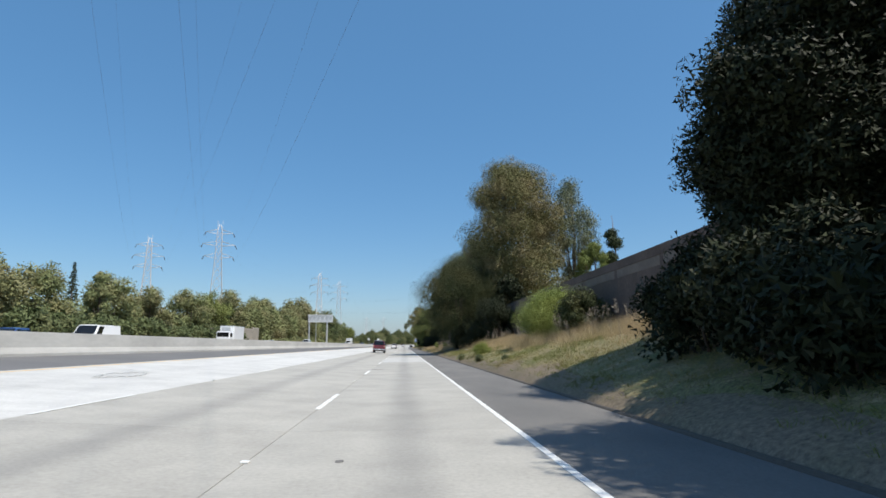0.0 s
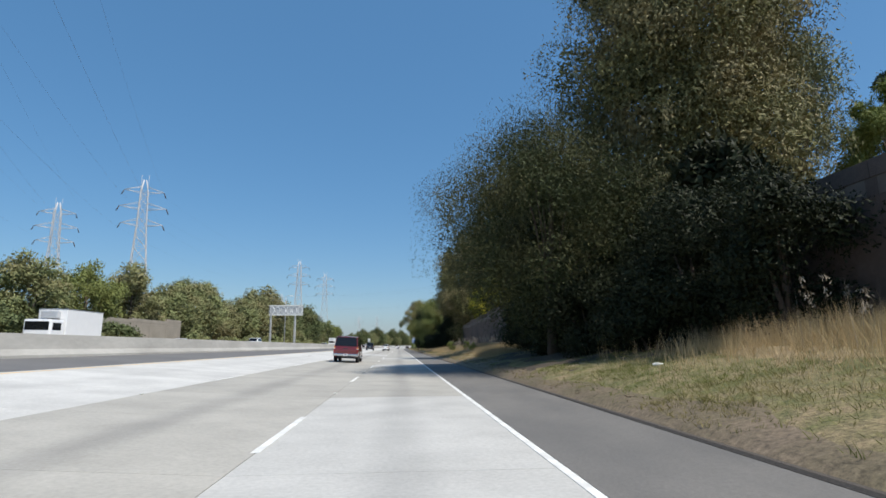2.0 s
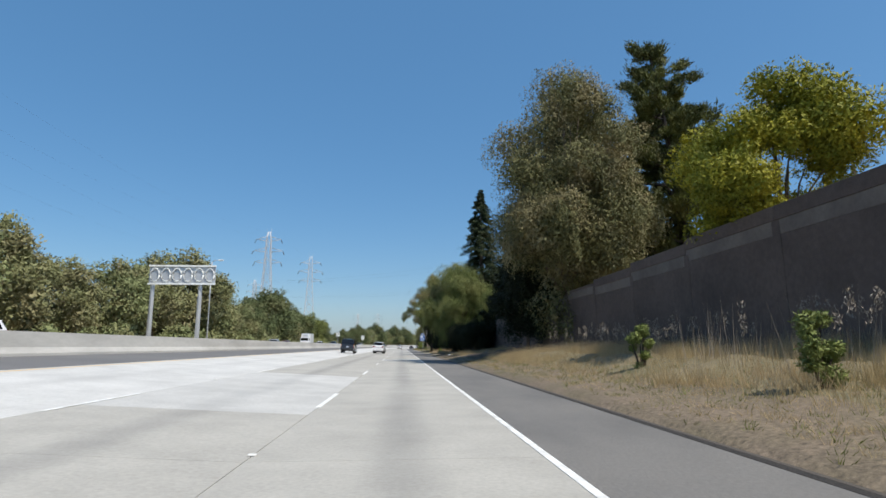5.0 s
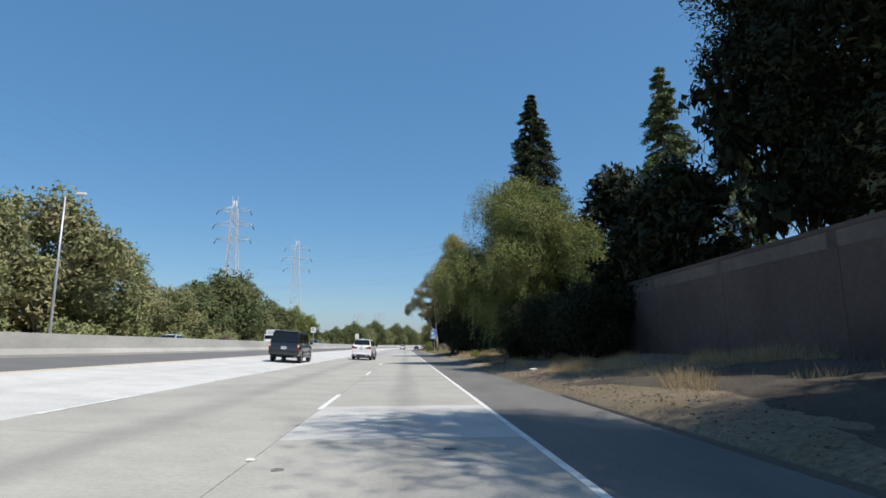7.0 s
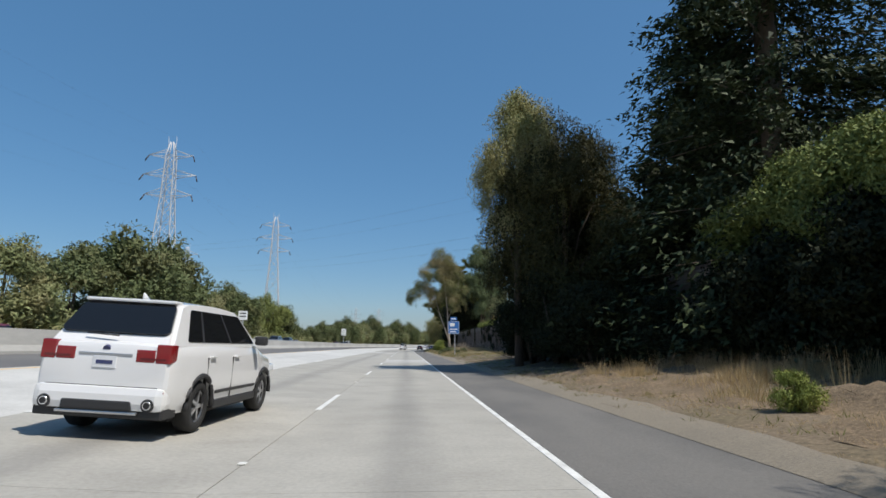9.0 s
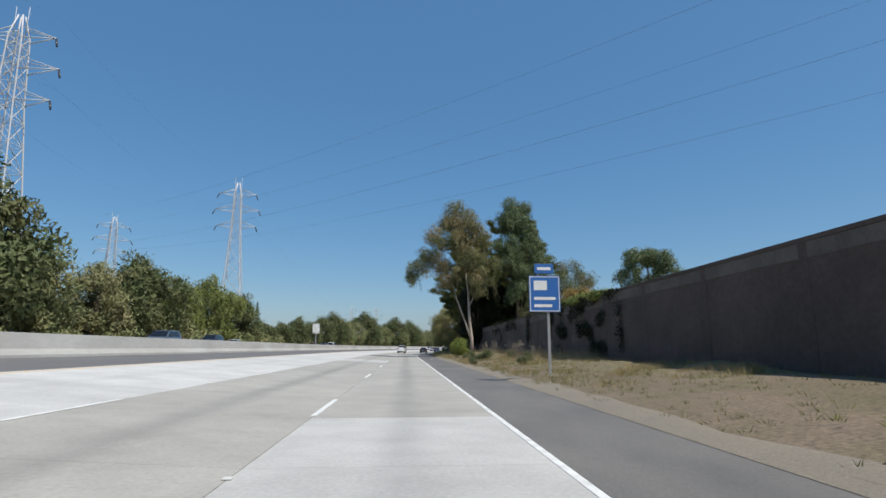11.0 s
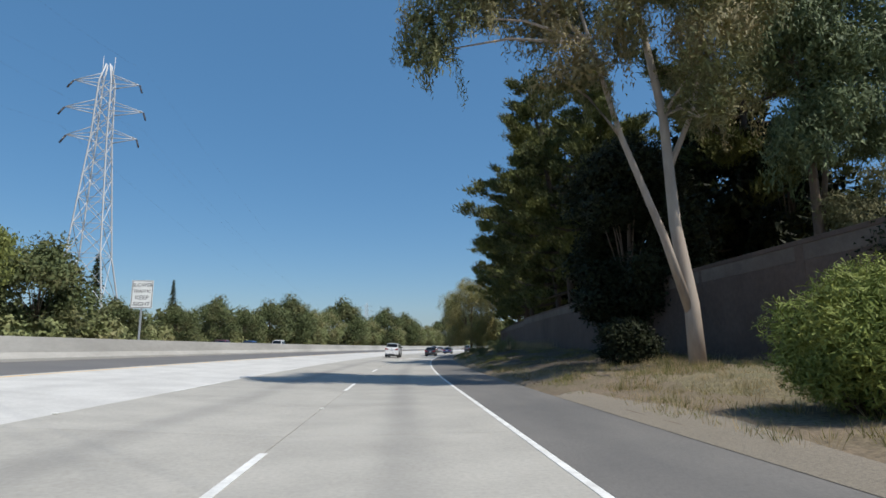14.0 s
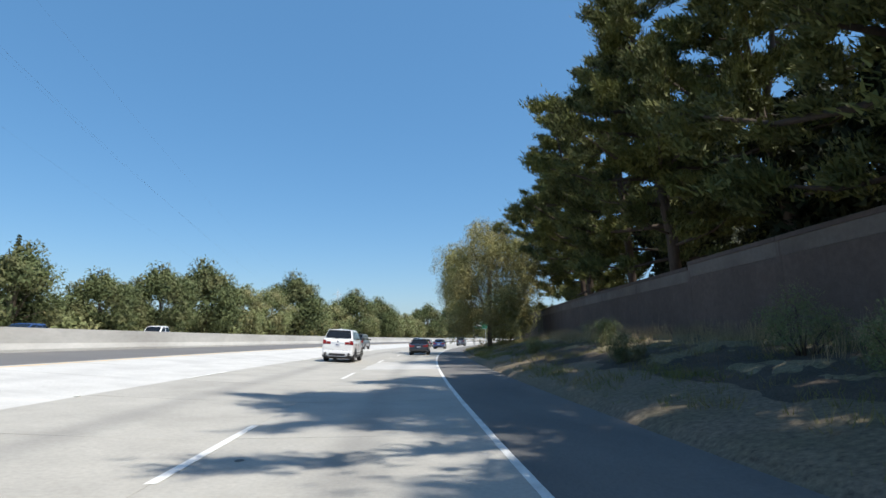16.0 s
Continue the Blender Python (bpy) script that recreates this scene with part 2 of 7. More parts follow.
BARK_PALE = material("pale_smooth_bark", (0.46, 0.39, 0.32), 0.85, grain=0.15, grain_scale=5, stain=(0.28, 0.2, 0.15), stain_scale=0.8, stain_amount=0.6, bump=0.3, bump_scale=7, stretch=(1, 1, 0.3))
STEEL = material("galvanised_steel", (0.52, 0.53, 0.54), 0.5, 0.7, grain=0.08, grain_scale=3, stain=(0.35, 0.35, 0.35), stain_scale=1)
STEEL_PALE = material("weathered_pale_lattice_steel", (0.58, 0.59, 0.60), 0.75, 0.1, grain=0.08, grain_scale=2, stain=(0.4, 0.4, 0.4), stain_scale=0.5)
DARK_RUBBER = material("dark_rubber", (0.02, 0.02, 0.02), 0.8, grain=0.2, grain_scale=30)
WIRE = material("dark_wire", (0.09, 0.09, 0.10), 0.5, 0.5)
INSULATOR = material("brown_insulator", (0.05, 0.045, 0.045), 0.3)
OAK = foliage("mid_green_oak_leaves", (0.135, 0.158, 0.068), (0.28, 0.305, 0.135), (0.24, 0.215, 0.105))
FAROAK = foliage("dull_green_oak_leaves", (0.06, 0.08, 0.034), (0.165, 0.19, 0.08), (0.15, 0.145, 0.065))
# dark ends of olive, pepper, redwood and pine are lowered for crown shade
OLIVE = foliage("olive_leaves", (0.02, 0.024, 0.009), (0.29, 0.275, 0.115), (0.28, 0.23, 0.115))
# deep shade is put into this leaf colour, for plants standing in shadow
SHADELEAF = foliage("shade_darkened_green_leaves", (0.004, 0.006, 0.003), (0.042, 0.051, 0.022), translucent=0.03)
PEPPER = foliage("feathery_green_leaves", (0.008, 0.014, 0.006), (0.10, 0.115, 0.046), (0.115, 0.105, 0.044))
FAROLIVE = foliage("pale_olive_leaves", (0.15, 0.158, 0.07), (0.29, 0.29, 0.135), (0.28, 0.245, 0.13))
FEATHER = foliage("light_feathery_green_leaves", (0.02, 0.034, 0.010), (0.29, 0.335, 0.11), (0.25, 0.25, 0.09))
REDWOOD = foliage("deep_conifer_needles", (0.008, 0.014, 0.007), (0.095, 0.12, 0.056), translucent=0.04)
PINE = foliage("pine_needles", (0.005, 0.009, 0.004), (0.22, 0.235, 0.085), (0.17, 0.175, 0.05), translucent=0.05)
YELLOWGREEN = foliage("yellow_green_leaves", (0.17, 0.17, 0.018), (0.52, 0.46, 0.05), (0.16, 0.18, 0.025), 0.5)
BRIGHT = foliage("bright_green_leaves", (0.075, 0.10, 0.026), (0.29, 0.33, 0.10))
EUCLEAF = foliage("grey_green_eucalyptus_leaves", (0.05, 0.07, 0.032), (0.25, 0.27, 0.13), (0.23, 0.195, 0.10), 0.28)
BLUELEAF = foliage("blue_green_leaves", (0.05, 0.075, 0.035), (0.25, 0.295, 0.14))
GOLD = foliage("golden_dry_leaves", (0.20, 0.18, 0.07), (0.42, 0.37, 0.17), (0.22, 0.23, 0.09))
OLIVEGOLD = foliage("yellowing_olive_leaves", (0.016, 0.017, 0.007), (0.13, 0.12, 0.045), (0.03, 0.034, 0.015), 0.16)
GUMLEAF = foliage("browning_olive_gum_leaves", (0.05, 0.057, 0.022), (0.31, 0.315, 0.135), (0.30, 0.235, 0.12), 0.3)
GREYGUM = foliage("pale_grey_green_leaves", (0.09, 0.105, 0.058), (0.26, 0.28, 0.165))
FENNEL = foliage("soft_light_green_fronds", (0.07, 0.10, 0.023), (0.33, 0.38, 0.10), (0.27, 0.29, 0.075), 0.8)
ORANGE = foliage("orange_brown_leaves", (0.2, 0.135, 0.04), (0.36, 0.25, 0.09))
WILLOW = foliage("soft_yellow_green_leaves", (0.10, 0.125, 0.035), (0.28, 0.30, 0.10))
STRAW = foliage("dry_straw", (0.30, 0.22, 0.11), (0.66, 0.53, 0.31), (0.52, 0.39, 0.23), 0.5, 0.4)
REED = foliage("greyish_dry_stalks", (0.22, 0.18, 0.135), (0.52, 0.44, 0.35))
LITTER = foliage("fallen_leaves", (0.035, 0.026, 0.016), (0.22, 0.165, 0.105))
GRASS = foliage("short_green_grass", (0.09, 0.11, 0.03), (0.25, 0.255, 0.08), (0.30, 0.24, 0.11), 0.2, 0.2)


# ---- building helpers ----
def mesh_from(name, verts, faces, mat, smooth=False):
    me = bpy.data.meshes.new(name)
    me.from_pydata([tuple(v) for v in verts], [], faces)
    me.materials.append(mat)
    if smooth:
        me.polygons.foreach_set("use_smooth", [True] * len(me.polygons))
    me.update()
    return me


def part(name, data, mat=None, parent=None, label=""):
    """Links a bmesh or a mesh as one object under its thing."""
    if isinstance(data, bmesh.types.BMesh):
        me = bpy.data.meshes.new(name)
        bmesh.ops.recalc_face_normals(data, faces=data.faces)
        data.to_mesh(me)
        data.free()
        me.materials.append(mat)
    else:
        me = data
    ob = new(name, me)
    ob.parent = parent
    if label:
        ob["label"] = label
    return ob


def thing(name, m, label, category, group="", kind=""):
    ob = new(name)
    ob.empty_display_size = 0.3
    ob.matrix_world = m
    return tagged(ob, label, category, group, kind)


def box(bm, x0, x1, y0, y1, z0, z1, bevel=0.0):
    vs = [bm.verts.new(p) for p in ((x0, y0, z0), (x1, y0, z0), (x1, y1, z0), (x0, y1, z0), (x0, y0, z1), (x1, y0, z1), (x1, y1, z1), (x0, y1, z1))]
    fs = [bm.faces.new([vs[i] for i in f]) for f in ((3, 2, 1, 0), (4, 5, 6, 7), (0, 1, 5, 4), (1, 2, 6, 5), (2, 3, 7, 6), (3, 0, 4, 7))]
    if bevel:
        es = list({e for f in fs for e in f.edges})
        bmesh.ops.bevel(bm, geom=es, offset=bevel, segments=2, affect="EDGES", profile=0.6)
    return vs


def tube(bm, points, radii, sides=8, caps=True):
    """A tapered round bar along points."""
    rings = []
    for i, p in enumerate(points):
        p = Vector(p)
        a = Vector(points[max(i - 1, 0)])
        b = Vector(points[min(i + 1, len(points) - 1)])
        way = (b - a).normalized()
        side = way.orthogonal().normalized() if abs(way.z) < 0.95 else Vector((1, 0, 0))
        side = (side - way * side.dot(way)).normalized()
        up = way.cross(side)
        rings.append([bm.verts.new(p + (side * math.cos(k * math.tau / sides) + up * math.sin(k * math.tau / sides)) * radii[i]) for k in range(sides)])
    for r0, r1 in zip(rings, rings[1:]):
        for k in range(sides):
            f = bm.faces.new((r0[k], r0[(k + 1) % sides], r1[(k + 1) % sides], r1[k]))
            f.smooth = True
    if caps:
        bm.faces.new(rings[0][::-1])
        bm.faces.new(rings[-1])


def rows_of(y0, y1, step):
    n = max(1, round((y1 - y0) / step))
    return [y0 + (y1 - y0) * i / n for i in range(n + 1)]


def strip(name, profile, y0, y1, step, mat, label="", category="", kind="structure", top=None):
    """A body with a cross-section of (u, z) corners drawn along the carriageway."""
    ys = rows_of(y0, y1, step)
    n = len(profile)
    verts, faces = [], []
    for y in ys:
        b = bend(y)
        verts += [(u + b, y, z) for u, z in profile]
    for i in range(len(ys) - 1):
        for k in range(n):
            a, c = i * n + k, i * n + (k + 1) % n
            faces.append((a, c, c + n, a + n))
    faces.append(tuple(range(n))[::-1])
    faces.append(tuple(range((len(ys) - 1) * n, len(ys) * n)))
    ob = part(name, mesh_from(name, verts, faces, mat))
    return tagged(ob, label, category, kind=kind)


# ---- ground ----
US = [-3000, -1200, -500, -250, -140, -90, -60, -48, -40, -36, -33, -24, -16.5, -12, -6.3, -1.9, 1.5, 4.2, 4.5, 5.0, 5.6, 6.3, 7.0, 7.8, 8.6, 9.4, 10.2, 11, 11.8, 12.6,
      13.5, 16, 20, 28, 45, 80, 160, 400, 1200, 3000]
YS = rows_of(-300, -70, 46) + rows_of(-66, 440, 2.2) + rows_of(448, 800, 16) + [900, 1100, 1500, 2200, 3500]
verts = [(u + bend(min(y, 1100)), y, ground_z(u, y) - (0.14 if u <= 4.2 else 0.0)) for y in YS for u in US]
nu = len(US)
faces = [(j * nu + i, j * nu + i + 1, (j + 1) * nu + i + 1, (j + 1) * nu + i) for j in range(len(YS) - 1) for i in range(nu - 1)]
tagged(part("ground", mesh_from("ground", verts, faces, GROUND, True)), "dry brown soil verge with patchy grass", "ground", kind="structure")


# ---- carriageway ----
def bank(u):
    return mix(u, BANK)


LANES = [("lane_near", -1.84, 1.87, CONCRETE_OLD, "worn grey concrete traffic lane with jointed slabs"),
         ("lane_middle", -6.23, -1.84, CONCRETE_OLD, "worn grey concrete middle lane with jointed slabs"),
         ("lane_carpool", -11.87, -6.23, CONCRETE_PALE, "pale concrete carpool lane beside the median")]
SLAB = 4.572
Y_SLAB0, N_SLAB = -9.0, 96
NEW_SLABS = {"lane_near": [(46, 63), (88, 93), (109.5, 115.8), (167.5, 173.2), (252, 262), (384, 393)], "lane_middle": [(301, 311), (130, 140)], "lane_carpool": []}
for lane_name, u0, u1, mat, text in LANES:
    lane = thing(lane_name, Matrix(), text, "road", kind="structure")
    mid = (u0 + u1) / 2
    z0, z1 = bank(u0), bank(u1)
    zm = (z0 + z1) / 2
    g, half = 0.006, SLAB / 2 - 0.004
    base = [(u0 - mid + g, -half, z0 - zm), (u1 - mid - g, -half, z1 - zm), (u1 - mid - g, half, z1 - zm), (u0 - mid + g, half, z0 - zm)]
    low = [(x, y, z - 0.13) for x, y, z in base]
    quads = [(0, 1, 2, 3), (7, 6, 5, 4), (0, 4, 5, 1), (1, 5, 6, 2), (2, 6, 7, 3), (3, 7, 4, 0)]
    me_old = mesh_from("slab", base + low, quads, mat)
    me_new = mesh_from("slab", base + low, quads, CONCRETE_NEW if mat is CONCRETE_OLD else mat)
    for i in range(N_SLAB):
        y = Y_SLAB0 + (i + 0.5) * SLAB
        fresh = any(a <= y <= b for a, b in NEW_SLABS[lane_name])
        s = part("slab", me_new if fresh else me_old, parent=lane)
        s.matrix_basis = pose(mid + bend(y), y, zm, 0, 0, -math.degrees(heading(y)))
    y_end = Y_SLAB0 + N_SLAB * SLAB
    for a, b in ((-200, Y_SLAB0), (y_end, 1000)):
        strip("lane_run", [(u0 + g, z0 - 0.13), (u1 - g, z1 - 0.13), (u1 - g, z1), (u0 + g, z0)], a, b, 8, mat, "plain concrete run of traffic lane", "road")
strip("shoulder", [(1.876, -0.13), (4.2, -0.13), (4.2, -0.005), (1.876, 0.0)], -200, 1000, 5, ASPHALT, "grey asphalt shoulder beside the verge", "road")
strip("asphalt_dike", [(4.204, -0.13), (4.36, -0.05), (4.33, 0.03), (4.29, 0.045), (4.24, 0.035), (4.204, 0.0)], -200, 176, 3, ASPHALT_DARK, "low dark asphalt dike along the shoulder", "kerb")
strip("median_shoulder", [(-15.95, bank(-15.95) - 0.13), (-11.876, bank(-11.876) - 0.13), (-11.876, bank(-11.876)), (-15.95, bank(-15.95))], -200, 1000, 6, ASPHALT_PALE,
      "grey asphalt median shoulder", "road")
zb = bank(-16.2)
strip("median_barrier", [(-15.95, zb - 0.15), (-15.97, zb + 0.10), (-16.15, zb + 0.36), (-16.25, zb + 1.04), (-16.45, zb + 1.04), (-16.55, zb + 0.36), (-16.73, zb + 0.1), (-16.75, zb - 0.15)],
      -200, 1000, 6, CONCRETE_BARRIER, "long pale concrete median barrier with weather stains", "barrier")
strip("far_carriageway", [(-34, 1.0), (-16.76, 0.86), (-16.76, 1.04), (-34, 1.26)], -200, 1000, 8, CONCRETE_PALE, "concrete carriageway for the oncoming traffic", "road")

# thin turf over the bank
ys, us = rows_of(-40, 82, 1.3), [5.0, 5.5, 6.0, 6.6, 7.2, 8.1, 9.0, 9.9, 10.8, 11.6]
verts = []
for y in ys:
    for u in us:
        edge_u = max(4.6, u + 0.9 * noise.noise(Vector((y * 0.45, 2.0, u * 0.3)))) if u < 6.5 else u
        verts.append((edge_u, y, ground_z(edge_u, y) + (0.03 if 5.2 < u < 11.5 else -0.06)))
faces = [(j * 10 + i, j * 10 + i + 1, (j + 1) * 10 + i + 1, (j + 1) * 10 + i) for j in range(len(ys) - 1) for i in range(9)]
tagged(part("turf", mesh_from("turf", verts, faces, TURF, True)), "green and yellow turf on the bank", "ground", kind="structure")


def thatch(y0, y1, u0, u1, lift, mat, label):
    """Matted dead grass, or litter darkened for shade, lying on the verge in humps, its rim sunk in the soil."""
    ys = rows_of(y0, y1, 0.3)
    n = max(6, round((u1 - u0) / 0.3))
    verts = []
    for y in ys:
        for k in range(n + 1):
            u = u0 + (u1 - u0) * k / n
            ragged = 1.8 * noise.noise(Vector((u * 0.6, y * 0.4, 15.0))) + 0.4 * noise.noise(Vector((u * 1.8, y * 1.5, 3.0)))
            rim = max(-0.4, min(1, (u - u0 + ragged) / 2.2, (u1 - u) / 0.6 + 0.4, (y - y0 + 2 * ragged) / 7, (y1 - y + 2 * ragged) / 7))
            hump = noise.noise(Vector((u * 0.5, y * 0.3, 4.4))) * 0.9 + 0.5 * noise.noise(Vector((u * 1.6, y * 1.3, 8.0))) + 0.45 * noise.noise(Vector((u * 3.7, y * 3.1, 1.0))) + 0.2
            verts.append((u + bend(y), y, ground_z(u, y) + lift * max(hump, 0.1 if mat is SHADE_DUFF else -0.3) * max(rim, 0) ** 1.5 - 0.03 * (1 - rim) + 0.02 * max(rim, 0)))
    faces = [(j * (n + 1) + k, j * (n + 1) + k + 1, (j + 1) * (n + 1) + k + 1, (j + 1) * (n + 1) + k) for j in range(len(ys) - 1) for k in range(n)]
    tagged(part("thatch", mesh_from("thatch", verts, faces, mat, True)), label, "dry grass", kind="stuff")


thatch(86, 104, 5.9, 12.5, 0.38, THATCH, "matted golden dry grass below the wall")
thatch(104, 160, 6.4, 12.5, 0.28, THATCH_DULL, "matted green and dry grass below the wall")
thatch(9, 67, 7.6, 12.5, 0.35, THATCH, "matted pale dry grass on the bank")
thatch(264, 333, 6.4, 12.5, 0.25, THATCH_DULL, "matted dull weeds and dry grass")
thatch(200, 232, 5.4, 12.4, 0.22, THATCH_BROWN, "matted brown dry debris by the ivy")
thatch(177, 195, 5.2, 12.4, 0.2, THATCH_BROWN, "matted brown straw and dirt by the wall")
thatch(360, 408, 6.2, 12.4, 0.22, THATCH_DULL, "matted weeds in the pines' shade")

# litter sheets where tree shade falls, the shade put into their colour
for y0, y1, u0, text in ((62, 93, 5.2, "leaf litter darkened for shade under the drooping trees"), (156, 180, 4.7, "leaf litter darkened for shade along the wall"), (191, 207, 4.9, "leaf litter darkened for shade below the pepper trees"), (225, 258, 6.0, "leaf litter darkened for shade under the weeping tree"), (333, 404, 5.4, "fallen needles darkened for shade under the pines")):
    thatch(y0, y1, u0, 12.5, 0.16, SHADE_DUFF, text)

# pale gravel along the verge past the dike
ys = rows_of(196, 331, 1.4)
verts, faces = [], []
for y in ys:
    reach = 1.15 + 0.6 * noise.noise(Vector((3.0, y * 0.25, 0.0))) + 0.45 * noise.noise(Vector((8.0, y * 1.1, 0.0)))
    for k in range(4):
        u = 4.19 + reach * k / 3
        verts.append((u + bend(y), y, 0.002 if k == 0 else ground_z(u, y) + (0.012 if k < 3 else -0.03)))
for j in range(len(ys) - 1):
    for k in range(3):
        a = j * 4 + k
        faces.append((a, a + 1, a + 5, a + 4))
tagged(part("gravel_edge", mesh_from("gravel_edge", verts, faces, GRAVEL, True)), "pale gravel and dust along the shoulder's edge", "ground", kind="structure")

# markings
edge = strip("edge_line", [(1.755, 0.002), (1.86, 0.002), (1.86, 0.006), (1.755, 0.006)], -60, 900, 5, PAINT_WHITE, "solid white painted edge line", "road marking")
zy = bank(-11.6)
strip("median_line", [(-11.66, zy + 0.002), (-11.54, zy - 0.006), (-11.54, zy - 0.001), (-11.66, zy + 0.007)], -60, 900, 5, PAINT_YELLOW, "solid yellow line beside the median", "road marking")
for name, u, first in (("lane_line", -1.84, 12.4), ("carpool_line", -6.23, 10.0)):
    holder = thing(name, Matrix(), "broken white painted lane line", "road marking", kind="structure")
    me = mesh_from("dash", [(-0.06, 0, 0), (0.06, 0, 0), (0.06, 3.7, 0), (-0.06, 3.7, 0), (-0.06, 0, 0.005), (0.06, 0, 0.005), (0.06, 3.7, 0.005), (-0.06, 3.7, 0.005)],
                   [(3, 2, 1, 0), (4, 5, 6, 7), (0, 1, 5, 4), (1, 2, 6, 5), (2, 3, 7, 6), (3, 0, 4, 7)], PAINT_WHITE)
    stud = bmesh.new()
    box(stud, -0.05, 0.05, -0.05, 0.05, 0, 0.02, 0.008)
    stud_me = part("marker", stud, PAINT_WHITE, holder)
    stud_me.matrix_basis = pose(u, first + 9.15, bank(u) + 0.003)
    for k in range(-1, 40):
        y = first + k * 14.63
        d = part("dash", me, parent=holder)
        d.matrix_basis = pose(u + bend(y), y, bank(u) + 0.003, 0, 0, -math.degrees(heading(y + 1.8)))
        if k:
            y += 9.15
            d = part("marker", stud_me.data, parent=holder)
            d.matrix_basis = pose(u + bend(y), y, bank(u) + 0.003)
slope3 = math.degrees(math.atan((0.66 - 0.24) / 5.64))
for y in (19.0, 108.0, 206.0, 302.0):
    bm = bmesh.new()
    outer = [(0, -1.9), (0.62, 0), (0, 1.9), (-0.62, 0)]
    vo = [bm.verts.new((x, yy, 0.003)) for x, yy in outer]
    vi = [bm.verts.new((x * 0.72, yy * 0.8, 0.003)) for x, yy in outer]
    for k in range(4):
        bm.faces.new((vo[k], vo[(k + 1) % 4], vi[(k + 1) % 4], vi[k]))
    bmesh.ops.solidify(bm, geom=bm.faces[:], thickness=0.004)
    d = part("lane_diamond", bm, PAINT_WHITE)
    d.matrix_world = pose(-9.05, y, bank(-9.05) + 0.006, 0, slope3, 0)
    tagged(d, "white outlined diamond painted on the carpool lane", "road marking", "carpool diamonds", "structure")


# ---- sound wall on the right ----
def coping(y):
    """Height of the dark top course: deep on the first stretch, thin after it."""
    return 0.5 if y < 150 else 0.16


def sound_wall(u, y0, y1, top, bottom, name, label, mat, cap_mat, length=6.0):
    wall = thing(name, Matrix(), label, "wall", kind="structure")
    y = y0
    while y < y1:
        zt = round(top(y + length / 2) / 0.2) * 0.2
        zl = bottom(y + length / 2) - 0.5
        bm = bmesh.new()
        box(bm, -0.15, 0.15, -length / 2 + 0.01, length / 2 - 0.01, zl, zt - coping(y) - 0.504)
        p = part("panel", bm, mat, wall)
        turn = -math.degrees(heading(y + length / 2))
        p.matrix_basis = pose(u + bend(y + length / 2), y + length / 2, 0, 0, 0, turn)
        crest = coping(y)
        bm = bmesh.new()
        box(bm, -0.158, 0.158, -length / 2 + 0.006, length / 2 - 0.006, zt - crest - 0.5, zt - crest - 0.004)
        c = part("band", bm, cap_mat, wall)
        c.matrix_basis = p.matrix_basis.copy()
        bm = bmesh.new()
        box(bm, -0.185, 0.185, -length / 2 + 0.004, length / 2 - 0.004, zt - crest, zt, 0.02)
        c = part("coping", bm, mat, wall)
        c.matrix_basis = p.matrix_basis.copy()
        bm = bmesh.new()
        box(bm, -0.165, 0.17, -0.2, 0.2, zl, zt - coping(y) - 0.01, 0.01)
        c = part("pilaster", bm, mat, wall)
        c.matrix_basis = pose(u + bend(y), y, 0, 0, 0, turn)
        y += length


sound_wall(WALL_U, -40, 520, lambda y: mix(y, WALL_TOP), lambda y: mix(y, FOOT), "wall_right", "tall brown block sound wall with a paler cap", WALL_BLOCK, WALL_CAP)
sound_wall(-38.0, 113, 149, lambda y: mix(y, [(113, 5.0), (131, 5.4), (149, 6.0)]), lambda y: 1.2, "wall_left", "tan concrete sound wall across the freeway", WALL_TAN, WALL_TAN)


# ---- trees ----
def leaves(name, c, axis, length, width, mat, facing=None):
    """Many small pointed leaves: a three-cornered blade each, at the centres c, along axis."""
    n = len(c)
    axis = axis / (np.linalg.norm(axis, axis=1, keepdims=True) + 1e-9)
    side = np.cross(axis, np.random.normal(size=(n, 3)) if facing is None else facing)
    side /= np.linalg.norm(side, axis=1, keepdims=True) + 1e-9
    length, width = np.broadcast_to(length, n)[:, None], np.broadcast_to(width, n)[:, None]
    v = np.empty((n, 3, 3), np.float32)
    v[:, 0] = c - axis * length * 0.5 - side * width * 0.5
    v[:, 1] = c - axis * length * 0.5 + side * width * 0.5
    v[:, 2] = c + axis * length * 0.5
    me = bpy.data.meshes.new(name)
    me.vertices.add(n * 3)
    me.vertices.foreach_set("co", v.ravel())
    me.loops.add(n * 3)
    me.loops.foreach_set("vertex_index", np.arange(n * 3, dtype=np.int32))
    me.polygons.add(n)
    me.polygons.foreach_set("loop_start", np.arange(0, n * 3, 3, dtype=np.int32))
    me.materials.append(mat)
    me.update()
    me.validate()
    return me


def ball(n):
    d = np.random.normal(size=(n, 3))
    return d / np.linalg.norm(d, axis=1, keepdims=True)


def crown_blobs(h, r, low, count, size, lean=0.0, top=0.55):
    """Clumps of a crown, strewn over an uneven egg from the height low to h."""
    mid, half = (low + h) / 2, (h - low) / 2
    out = []
    for d in ball(count):
        k = random.uniform(0.55, 1.0)
        bulge = 1 + 0.15 * noise.noise(Vector(d) * 1.7 + Vector((h, r, count)))
        z = mid + d[2] * half * k * (1 - size * 0.45)
        widen = 1.0 if d[2] < 0 else 1 - (1 - top) * d[2] ** 1.5
        s = size * r * random.uniform(0.65, 1.25)
        out.append((d[0] * (r - s * 0.7) * k * widen * bulge + lean * (z / h), d[1] * (r - s * 0.7) * k * widen * bulge, z, s))
    return out


